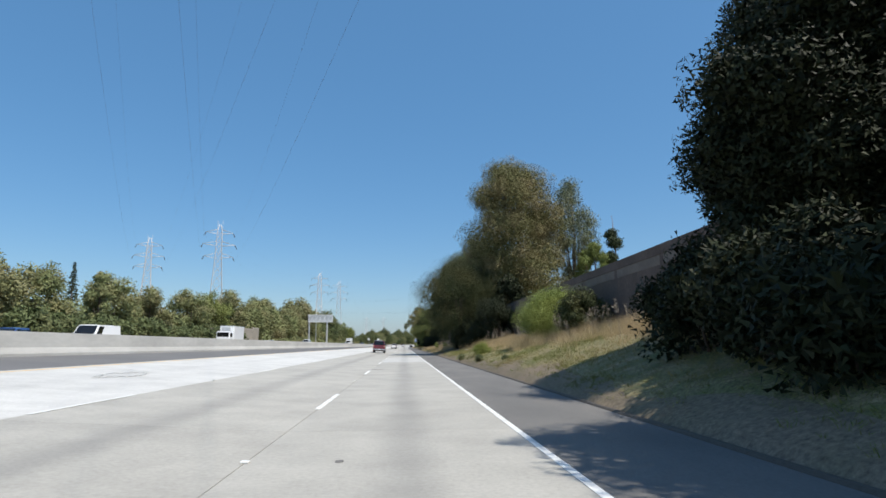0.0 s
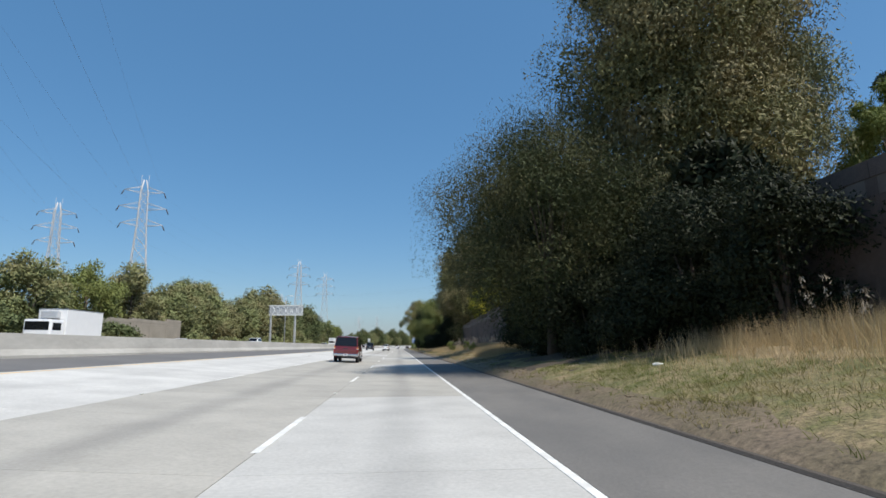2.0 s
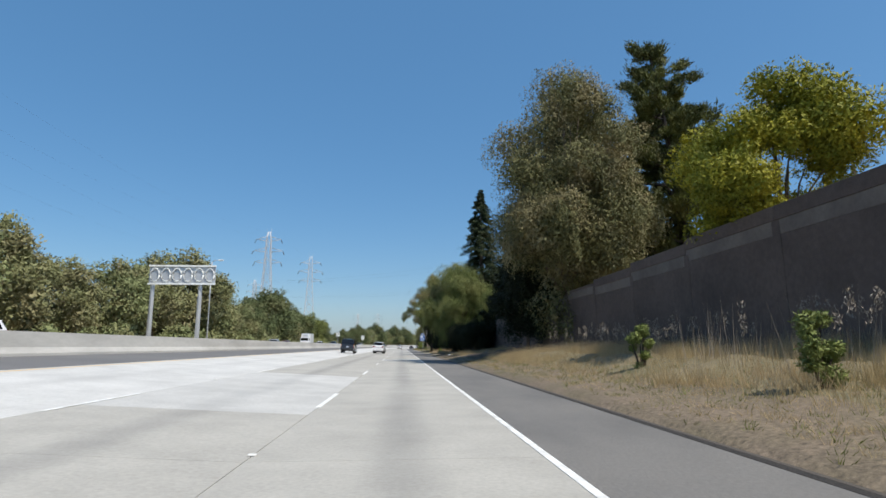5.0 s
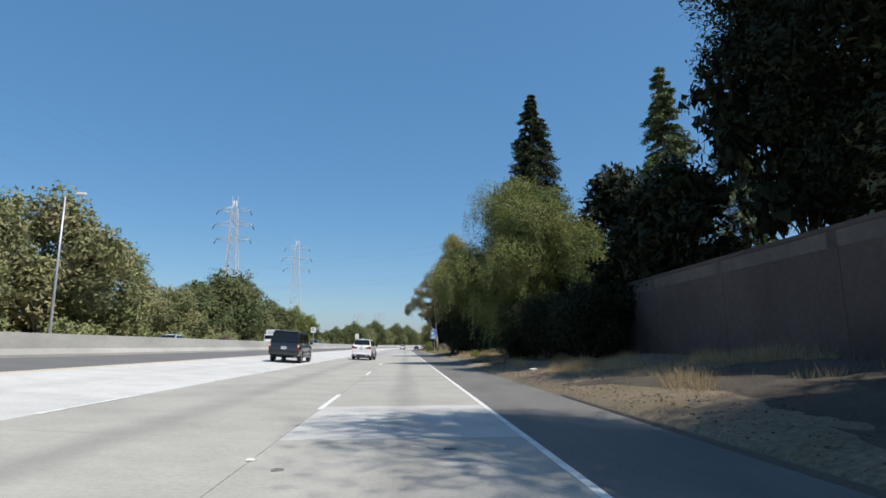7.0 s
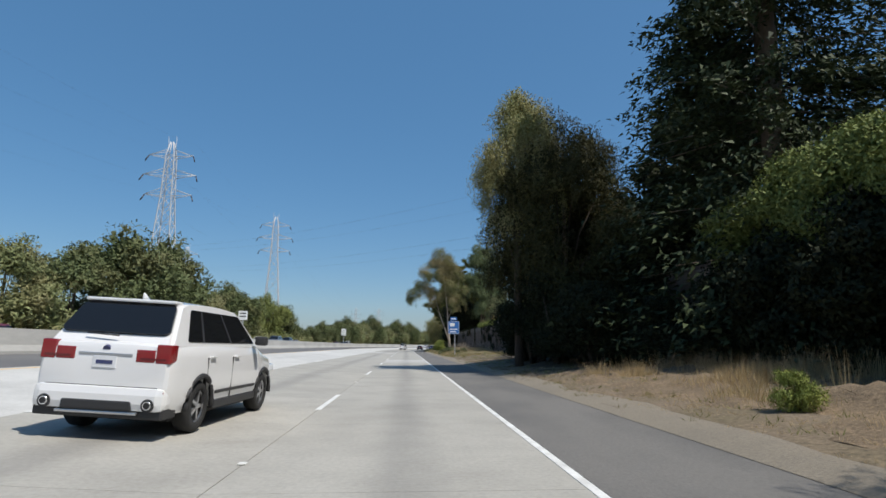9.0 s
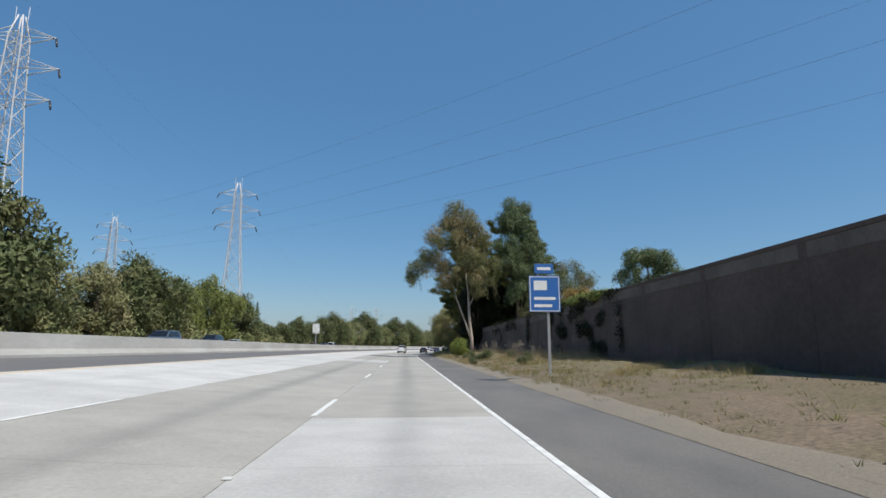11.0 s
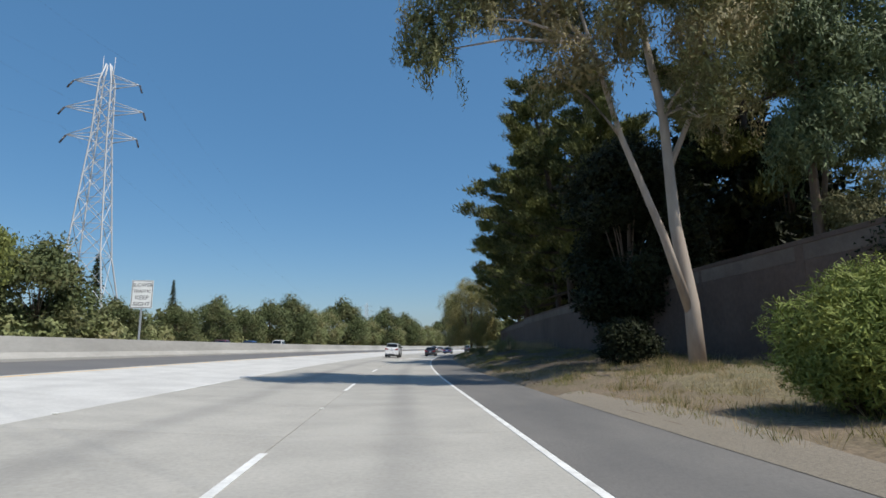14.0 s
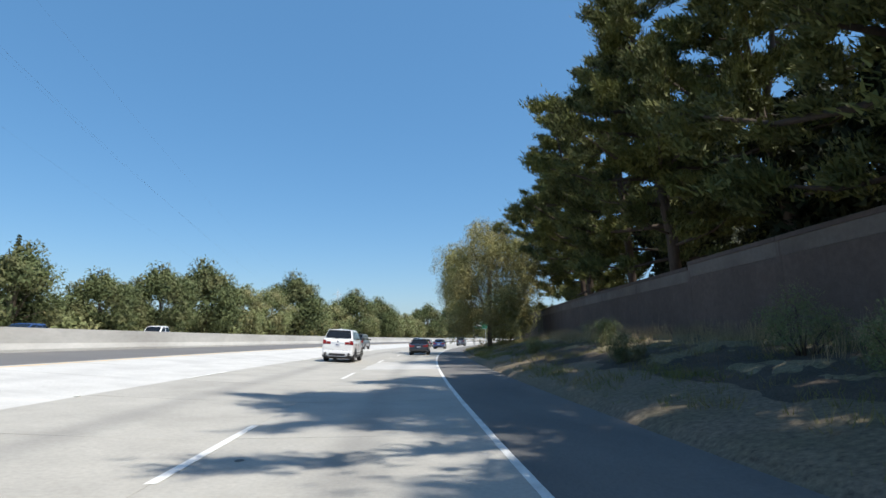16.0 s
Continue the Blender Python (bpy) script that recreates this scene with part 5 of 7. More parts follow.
# dark repairs in the concrete
for u, y, w, h in ((-1.5, 31.9, 0.7, 0.22), (-0.75, 6.9, 0.1, 0.1), (0.4, 149.0, 0.1, 0.1), (-1.4, 167.3, 0.14, 0.1), (0.6, 168.4, 0.2, 0.08), (-1.95, 288.6, 0.12, 0.1), (0.9, 342.0, 0.12, 0.1), (-1.3, 364.5, 0.1, 0.08)):
    bm = bmesh.new()
    ring = []
    for k in range(14):
        a = k * math.tau / 14
        s = 1 + 0.25 * noise.noise(Vector((math.cos(a) * 2, math.sin(a) * 2, y)))

        ring.append(bm.verts.new((w / 2 * s * math.cos(a), h / 2 * s * math.sin(a) * 1.6, 0.0)))
    low = [bm.verts.new((v.co.x * 1.06, v.co.y * 1.06, -0.012)) for v in ring]
    bm.faces.new(ring)
    for k in range(14):
        bm.faces.new((ring[k], low[k], low[(k + 1) % 14], ring[(k + 1) % 14]))
    p = part("road_patch", bm, ASPHALT)
    p.matrix_world = Matrix.Translation((u + bend(y), y, bank(u) + 0.006))
    tagged(p, "small dark asphalt repair in the concrete lane", "road patch", "road patches", "structure")

# survey bracket sprayed on the shoulder
mark = thing("survey_mark", Matrix.Translation((3.2 + bend(319), 319.0, 0.0)), "white sprayed bracket mark on the asphalt shoulder", "road marking", kind="structure")
for x0, x1, y0, y1 in ((-0.35, 0.35, 0.45, 0.5), (-0.35, -0.3, 0.0, 0.446), (-0.35, 0.0, -0.05, -0.004)):
    bm = bmesh.new()
    box(bm, x0, x1, y0, y1, 0.001, 0.005)
    part("stroke", bm, PAINT_WHITE, mark)

# litter
PAPER = material("crumpled_white_paper", (0.75, 0.74, 0.70), 0.8, grain=0.1, grain_scale=12)
for u, y, s in ((5.4, 50.2, 0.22), (6.2, 53.6, 0.25), (9.4, 50.5, 0.4), (7.0, 63.5, 0.3), (7.4, 208.8, 0.3), (6.2, 211.5, 0.22), (6.6, 219.5, 0.2), (6.2, 299.6, 0.45), (5.9, 186.5, 0.35), (7.8, 131, 0.25), (5.1, 300.8, 0.2)):
    bm = bmesh.new()
    bmesh.ops.create_icosphere(bm, subdivisions=2, radius=s * 0.5)
    for v in bm.verts:
        v.co = v.co * (1 + 0.5 * noise.noise(v.co * 9 / s * 0.4 + Vector((u, y, 0))))
        v.co.z *= 0.3
    p = part("litter", bm, PAPER)
    p.matrix_world = Matrix.Translation(at(u, y, s * 0.1)) @ pose(0, 0, 0, 0, 0, y * 17)
    tagged(p, "crumpled scrap of pale paper on the verge", "litter", "litter")


# ---- pylons and wires ----
def pylon(h=42.0):
    ob = thing("pylon", Matrix(), "tall pale steel lattice transmission tower", "pylon", "transmission towers")

    def half(z):
        return float(np.interp(z / h, (0, 0.32, 0.72, 0.93, 1.0), (4.2, 2.1, 1.05, 0.8, 0.25)))
    levels = [0, 0.16, 0.32, 0.42, 0.51, 0.59, 0.66, 0.72, 0.78, 0.84, 0.89, 0.93]
    corners = ((-1, -1), (1, -1), (1, 1), (-1, 1))
    bm = bmesh.new()
    for cx, cy in corners:
        bm = bmesh.new()
        tube(bm, [(cx * half(f * h), cy * half(f * h), f * h) for f in levels + [1.0]], [0.115] * (len(levels) + 1), 4)
        part("leg", bm, STEEL_PALE, ob)
    bm = bmesh.new()
    for f0, f1 in zip(levels, levels[1:]):
        z0, z1 = f0 * h, f1 * h
        a, b = half(z0), half(z1)
        for k in range(4):
            (x0, y0), (x1, y1) = corners[k], corners[(k + 1) % 4]
            tube(bm, [(x0 * a, y0 * a, z0), (x1 * b, y1 * b, z1)], [0.052, 0.052], 4, False)
            tube(bm, [(x1 * a, y1 * a, z0), (x0 * b, y0 * b, z1)], [0.052, 0.052], 4, False)
            tube(bm, [(x0 * b, y0 * b, z1), (x1 * b, y1 * b, z1)], [0.042, 0.042], 4, False)
    part("bracing", bm, STEEL_PALE, ob)
    for f, long in ((0.72, 4.6), (0.82, 5.2), (0.92, 4.4)):
        for s in (-1, 1):
            z = f * h
            bm = bmesh.new()
            tip = (s * long, 0, z + 0.5)
            for cy in (-1, 1):
                tube(bm, [(s * half(z), cy * half(z), z), tip], [0.08, 0.06], 4)
                tube(bm, [(s * half(z + 1.6), cy * half(z + 1.6), z + 1.6), tip], [0.07, 0.05], 4)
            part("crossarm", bm, STEEL_PALE, ob)
            bm = bmesh.new()
            tube(bm, [(s * long, 0, z + 0.4), (s * (long + 0.5), -0.5, z - 0.9)], [0.13, 0.13], 6)
            part("insulator", bm, INSULATOR, ob)
    for s in (-1, 1):
        bm = bmesh.new()
        tube(bm, [(s * 0.7, 0, h * 0.93), (s * 0.8, 0, h * 1.03)], [0.07, 0.04], 4)
        part("ground_wire_peak", bm, STEEL_PALE, ob)
    return ob


# x, y, height over ground, turn
PYLONS = {"A": (-58.5, 176.5, 38.5, 20), "B": (-88, 195, 41, 20), "C": (-47.7, 315, 44.5, 2), "E": (-47, 402, 50, 8), "F": (-69.5, 383, 34, 40),
          "G": (-54, 806, 44, 0), "H": (-30, 812, 44, 0), "P": (19, -46, 40, 20), "Q": (-9, -20, 42, 20), "R": (112, 205, 40, 40)}
first = pylon()
for k, (key, (x, y, h, turn)) in enumerate(PYLONS.items()):
    m = Matrix.Translation((x, y, 1.0)) @ pose(0, 0, 0, 0, 0, turn) @ Matrix.Diagonal((h / 42, h / 42, h / 42, 1))
    if key in ("P", "Q"):
        m = Matrix.Translation((x + 30 if key == "P" else x + 60, y - 90, 1.0)) @ pose(0, 0, 0, 0, 0, turn) @ Matrix.Diagonal((h / 42, h / 42, h / 42, 1))
        PYLONS[key] = (m.translation.x, m.translation.y, h, turn)
    if k == 0:
        first.matrix_world = m
    else:
        copy_thing(first, m)


def span(a, b, sag, thick):
    line = thing("power_line", Matrix(), "thin dark sagging power lines between pylons", "cable", "power lines")
    xa, ya, ha, ta = PYLONS[a]
    xb, yb, hb, tb = PYLONS[b]
    for f, long in ((0.72, 5.0), (0.92, 4.8)):
        for s in (-1, 1):
            ends = []
            for x, y, h, t in ((xa, ya, ha, ta), (xb, yb, hb, tb)):
                k = h / 42
                ends.append(Vector((x, y, 1 + f * h - (0.8 * k if f < 1 else 0))) + Vector((math.cos(radians(t)), math.sin(radians(t)), 0)) * s * long * k)
            bm = bmesh.new()
            pts = [ends[0].lerp(ends[1], i / 24) - Vector((0, 0, sag * 4 * (i / 24) * (1 - i / 24))) for i in range(25)]
            tube(bm, pts, [thick] * 25, 4, False)
            part("wire", bm, WIRE, line)


for a, b, sag, thick in (("A", "P", 8, 0.007), ("B", "Q", 8, 0.006), ("A", "C", 5, 0.005), ("C", "E", 4, 0.005), ("F", "R", 7, 0.009), ("E", "G", 9, 0.006)):
    span(a, b, sag, thick)

# ---- lamps and signs ----
GREEN = material("green_sign", (0.02, 0.16, 0.09), 0.5, grain=0.06, grain_scale=4)
BLUE = material("blue_sign", (0.03, 0.14, 0.42), 0.5, grain=0.06, grain_scale=4)
SIGN_WHITE = material("white_sign", (0.82, 0.83, 0.80), 0.5, grain=0.05, grain_scale=4, stain=(0.6, 0.6, 0.57), stain_scale=1.5, stain_amount=0.4)
SIGN_BLACK = material("black_sign_paint", (0.02, 0.02, 0.02), 0.5)
SIGN_BACK = material("bare_aluminium_back", (0.55, 0.56, 0.57), 0.5, 0.5, grain=0.08, grain_scale=3)
LAMP_GLASS = material("frosted_lamp_lens", (0.8, 0.8, 0.78), 0.3)


def light_pole(u, y, h, arm):
    ob = thing("street_lamp", Matrix.Translation(at(u, y)), "tall slender steel street lamp beside the freeway", "street lamp")
    bm = bmesh.new()
    tube(bm, [(0, 0, -0.1), (0, 0, h * 0.5), (0, 0, h - 0.3)], [0.16, 0.12, 0.08], 8)
    part("pole", bm, STEEL, ob)
    bm = bmesh.new()
    tube(bm, [(0, 0, h - 0.35), (arm * 0.4, 0, h - 0.05), (arm, 0, h)], [0.06, 0.05, 0.04], 6)
    part("arm", bm, STEEL, ob)
    bm = bmesh.new()
    box(bm, arm - 0.1, arm + 0.75, -0.18, 0.18, h - 0.1, h + 0.1, 0.05)
    head = part("lamp_head", bm, SIGN_WHITE, ob)
    bm = bmesh.new()
    box(bm, arm + 0.1, arm + 0.65, -0.13, 0.13, h - 0.15, h - 0.104, 0.01)
    part("lens", bm, LAMP_GLASS, head)
    bm = bmesh.new()
    box(bm, -0.3, 0.3, -0.3, 0.3, -0.2, 0.25, 0.03)
    part("base", bm, CONCRETE_BARRIER, ob)


light_pole(-33.6, 216.2, 15.2, 1.2)


def words(text, size, x, z, y, parent, mat=None):
    cu = bpy.data.curves.new("text", "FONT")
    cu.body, cu.size, cu.align_x, cu.extrude = text, size, "CENTER", 0.004
    tmp = bpy.data.objects.new("text", cu)
    me = bpy.data.meshes.new_from_object(tmp)
    bpy.data.objects.remove(tmp)
    me.materials.append(mat or SIGN_BLACK)
    ob = part("lettering", me, parent=parent)
    ob.matrix_basis = pose(x, y, z, 90, 0, 0)
    return ob


def panel_sign(name, m, w, h, z0, mat, label, posts, post_to=0.0, lines=(), bars=(), border=None):
    ob = thing(name, m, label, "sign")
    bm = bmesh.new()
    box(bm, -w / 2, w / 2, -0.02, 0.02, z0, z0 + h, 0.012)
    p = part("panel", bm, mat, ob)
    bm = bmesh.new()
    box(bm, -w / 2 + 0.02, w / 2 - 0.02, 0.022, 0.03, z0 + 0.02, z0 + h - 0.02)
    part("back", bm, SIGN_BACK, p)
    if border:
        bm = bmesh.new()
        for a in ((-w / 2 + 0.03, -w / 2 + 0.06, z0 + 0.03, z0 + h - 0.03), (w / 2 - 0.06, w / 2 - 0.03, z0 + 0.03, z0 + h - 0.03),
                  (-w / 2 + 0.06, w / 2 - 0.06, z0 + 0.03, z0 + 0.06), (-w / 2 + 0.06, w / 2 - 0.06, z0 + h - 0.06, z0 + h - 0.03)):
            box(bm, a[0], a[1], -0.026, -0.021, a[2], a[3])
        part("border", bm, border, p)
    for text, size, z in lines:
        words(text, size, 0, z, -0.022, p)
    for x0, x1, za, zb, bar_mat in bars:
        bm = bmesh.new()
        box(bm, x0, x1, -0.028, -0.021, za, zb)
        part("legend_bar", bm, bar_mat, p)
    for x in posts:
        bm = bmesh.new()
        box(bm, x - 0.05, x + 0.05, 0.032, 0.12, post_to, z0 + h - 0.05, 0.008)
        part("post", bm, STEEL, ob)
    return ob


panel_sign("traffic_sign", Matrix.Translation((-15.2 - 1.15 + bend(351), 351.4, 0.0)) @ pose(0, 0, 0, 0, 0, 6), 1.25, 1.75, 3.95, SIGN_WHITE, "white rectangular black lettered traffic sign on the barrier", (0.0,), zb + 0.9,
           (("SLOWER", 0.30, 5.30), ("TRAFFIC", 0.28, 4.92), ("KEEP", 0.36, 4.50), ("RIGHT", 0.34, 4.10)), (), SIGN_BLACK)
service = panel_sign("service_sign", Matrix.Translation(at(5.7, 272)), 1.3, 1.5, 2.6, BLUE, "blue roadside service sign on a single post", (0.15,), -0.3, (),
           ((-0.45, 0.1, 3.5, 3.9, SIGN_WHITE), (-0.45, 0.45, 3.1, 3.22, SIGN_WHITE), (-0.45, 0.3, 2.8, 2.92, SIGN_WHITE)), SIGN_WHITE)
bm = bmesh.new()
box(bm, -0.4, 0.4, -0.02, 0.02, 4.2, 4.6, 0.012)
plate = part("upper_plate", bm, BLUE, service)
bm = bmesh.new()
box(bm, -0.28, 0.28, -0.028, -0.021, 4.34, 4.46)
part("legend_bar", bm, SIGN_WHITE, plate)
for x in (-0.25, 0.25):
    bm = bmesh.new()
    box(bm, x - 0.03, x + 0.03, 0.021, 0.06, 3.9, 4.5, 0.006)
    part("plate_strut", bm, STEEL, service)
panel_sign("guide_sign", Matrix.Translation(at(5.6, 470)), 3.2, 2.0, 3.2, GREEN, "green freeway guide sign on two posts", (-1.2, 1.2), -0.3, (),
           ((-1.2, 1.0, 4.4, 4.75, SIGN_WHITE), (-1.2, 0.4, 3.7, 4.0, SIGN_WHITE)), SIGN_WHITE)
panel_sign("traffic_sign", Matrix.Translation(at(-15.9, 262) + Vector((-0.45, 0, 0.0))), 0.9, 0.9, 2.9, SIGN_WHITE, "white square sign on the median barrier", (0.0,), 0.9, (), ((-0.3, 0.3, 3.5, 3.62, SIGN_BLACK), (-0.3, 0.3, 3.2, 3.32, SIGN_BLACK)))

# overhead sign for the oncoming lanes, its back to the camera
ob = thing("overhead_sign", Matrix.Translation((-28.0, 189, 1.1)), "back of a pale overhead sign on two posts", "sign")
bm = bmesh.new()
box(bm, -4.1, 4.1, 0.1, 0.18, 8.1, 10.4, 0.02)
back = part("panel", bm, SIGN_BACK, ob)
for x in np.linspace(-3.4, 3.4, 6):
    bm = bmesh.new()
    ring = [(x + 0.55 * math.cos(a), 0.0, 9.25 + 0.85 * math.sin(a)) for a in np.linspace(0, math.tau, 13)]
    tube(bm, ring, [0.09] * 13, 5)
    part("stiffener", bm, SIGN_WHITE, back)
for z in (8.1, 10.4):
    bm = bmesh.new()
    box(bm, -4.15, 4.15, -0.12, 0.09, z - 0.1, z + 0.1, 0.02)
    part("frame_rail", bm, SIGN_WHITE, back)
for x in (-3.7, 2.2):
    bm = bmesh.new()
    tube(bm, [(x, 0.4, -0.2), (x, 0.4, 8.0), (x, 0.4, 10.4)], [0.3, 0.25, 0.2], 10)
    part("post", bm, SIGN_BACK, ob)


# ---- vehicles ----
GLASS = material("dark_tinted_glass", (0.010, 0.011, 0.013), 0.05)
CHROME = material("chrome", (0.62, 0.63, 0.65), 0.2, 1.0, grain=0.05, grain_scale=4)
ALLOY = material("silver_alloy", (0.55, 0.56, 0.58), 0.3, 0.9)
BLACK_TRIM = material("black_plastic_trim", (0.03, 0.03, 0.032), 0.6, grain=0.1, grain_scale=30)
DARK_LENS = material("smoked_lamp_band", (0.12, 0.004, 0.006), 0.2, coat=0.8)
RED_LENS = material("red_lamp_lens", (0.24, 0.006, 0.010), 0.15, coat=0.8)
AMBER_LENS = material("amber_lamp_lens", (0.8, 0.28, 0.02), 0.15, coat=0.8)
CLEAR_LENS = material("clear_lamp_lens", (0.75, 0.77, 0.8), 0.1, coat=0.8)
PLATE = material("pale_plate", (0.75, 0.76, 0.78), 0.5, grain=0.05, grain_scale=10)
BAR = material("dark_blue_bar", (0.05, 0.06, 0.15), 0.5)


def car_paint(name, colour, dust=0.12):
    return material(name, colour, 0.28, coat=0.9, grain=0.03, grain_scale=1.5, stain=[c * 0.75 + 0.03 for c in colour], stain_scale=1.2, stain_amount=dust)


RED_PAINT = car_paint("dark_red_paint", (0.14, 0.014, 0.017))
WHITE_PAINT = car_paint("white_paint", (0.80, 0.80, 0.80))
BLACK_PAINT = car_paint("black_blue_paint", (0.012, 0.014, 0.02))
GREY_PAINT = car_paint("dark_grey_paint", (0.07, 0.085, 0.11))
BLUE_PAINT = car_paint("blue_paint", (0.02, 0.05, 0.16))
SILVER_PAINT = car_paint("silver_paint", (0.42, 0.43, 0.44))


def arc(cy, cz, r, a0, a1, n=9):
    return [(cy + r * math.cos(a0 + (a1 - a0) * i / (n - 1)), cz + r * math.sin(a0 + (a1 - a0) * i / (n - 1))) for i in range(n)]


def quad_panel(corners, s0, s1, t0, t1, out, thick=0.012, bevel=0.0):
    """A thin plate with rounded corners on a four-cornered face, between the shares s and t of its two ways, lifted by thick along out."""
    a, b, c, d = [Vector(p) for p in corners]

    def p(s, t):
        return a.lerp(b, s).lerp(d.lerp(c, s), t)
    ws = min(bevel / max((b - a).length, 0.01), (s1 - s0) / 2.2)
    wt = min(bevel / max((d - a).length, 0.01), (t1 - t0) / 2.2)
    ring = []
    for (s, t), (ds, dt), start in (((s0, t0), (1, 1), 180), ((s1, t0), (-1, 1), 270), ((s1, t1), (-1, -1), 0), ((s0, t1), (1, -1), 90)):
        for k in range(5 if bevel else 1):
            if bevel:
                w = radians(start + 22.5 * k)
                ring.append(p(s + ds * ws + math.cos(w) * ws, t + dt * wt + math.sin(w) * wt))
            else:
                ring.append(p(s, t))
    bm = bmesh.new()
    low = [bm.verts.new(v) for v in ring]
    high = [bm.verts.new(v + out * thick) for v in ring]
    bm.faces.new(low[::-1])
    bm.faces.new(high)
    for k in range(len(ring)):
        q = (k + 1) % len(ring)
        bm.faces.new((low[k], low[q], high[q], high[k]))
    return bm


def wheel(parent, x, y, r, width, side, rim_mat, spokes):
    hub = new("wheel")
    hub.parent = parent
    hub.matrix_basis = pose(x, y, r)
    bm = bmesh.new()
    ring = [(0.62 * r, -width / 2), (0.9 * r, -width / 2), (0.985 * r, -width * 0.36), (r, 0), (0.985 * r, width * 0.36), (0.9 * r, width / 2), (0.62 * r, width / 2)]
    n = 28
    vs = [[bm.verts.new((w, q * math.cos(k * math.tau / n), q * math.sin(k * math.tau / n))) for q, w in ring] for k in range(n)]
    for k in range(n):
        for j in range(len(ring) - 1):
            f = bm.faces.new((vs[k][j], vs[k][j + 1], vs[(k + 1) % n][j + 1], vs[(k + 1) % n][j]))
            f.smooth = True
        f = bm.faces.new((vs[k][0], vs[(k + 1) % n][0], vs[(k + 1) % n][-1], vs[k][-1]))
    part("tyre", bm, DARK_RUBBER, hub)
    bm = bmesh.new()
    w = side * width * 0.42
    for k in range(n):
        a0, a1 = k * math.tau / n, (k + 1) * math.tau / n
        q = [bm.verts.new((ww, rr * math.cos(a), rr * math.sin(a))) for ww, rr, a in ((w, 0.64 * r, a0), (w, 0.64 * r, a1), (w * 0.8, 0.56 * r, a1), (w * 0.8, 0.56 * r, a0))]
        bm.faces.new(q)
    for k in range(spokes):
        a = k * math.tau / spokes
        way, across = Vector((0, math.cos(a), math.sin(a))), Vector((0, -math.sin(a), math.cos(a)))
        pts = []
        for d, hw, ww in ((0.1 * r, 0.07 * r, w * 1.0), (0.58 * r, 0.06 * r, w * 0.9)):
            for s in (-1, 1):
                for depth in (ww, ww - side * 0.05):
                    pts.append(bm.verts.new(way * d + across * hw * s + Vector((depth, 0, 0))))
        for f in ((0, 2, 6, 4), (1, 5, 7, 3), (0, 4, 5, 1), (2, 3, 7, 6), (4, 6, 7, 5)):
            bm.faces.new([pts[i] for i in f])
    ring2 = [bm.verts.new((w * 1.05, 0.14 * r * math.cos(k * math.tau / 12), 0.14 * r * math.sin(k * math.tau / 12))) for k in range(12)]
    bm.faces.new(ring2)
    part("rim", bm, rim_mat, hub)
    bm = bmesh.new()
    tube(bm, [(-side * width * 0.3, 0, 0), (side * width * 0.22, 0, 0)], [0.6 * r, 0.6 * r], 20)
    part("brake_drum", bm, BLACK_TRIM, hub)


SHELLS = {}


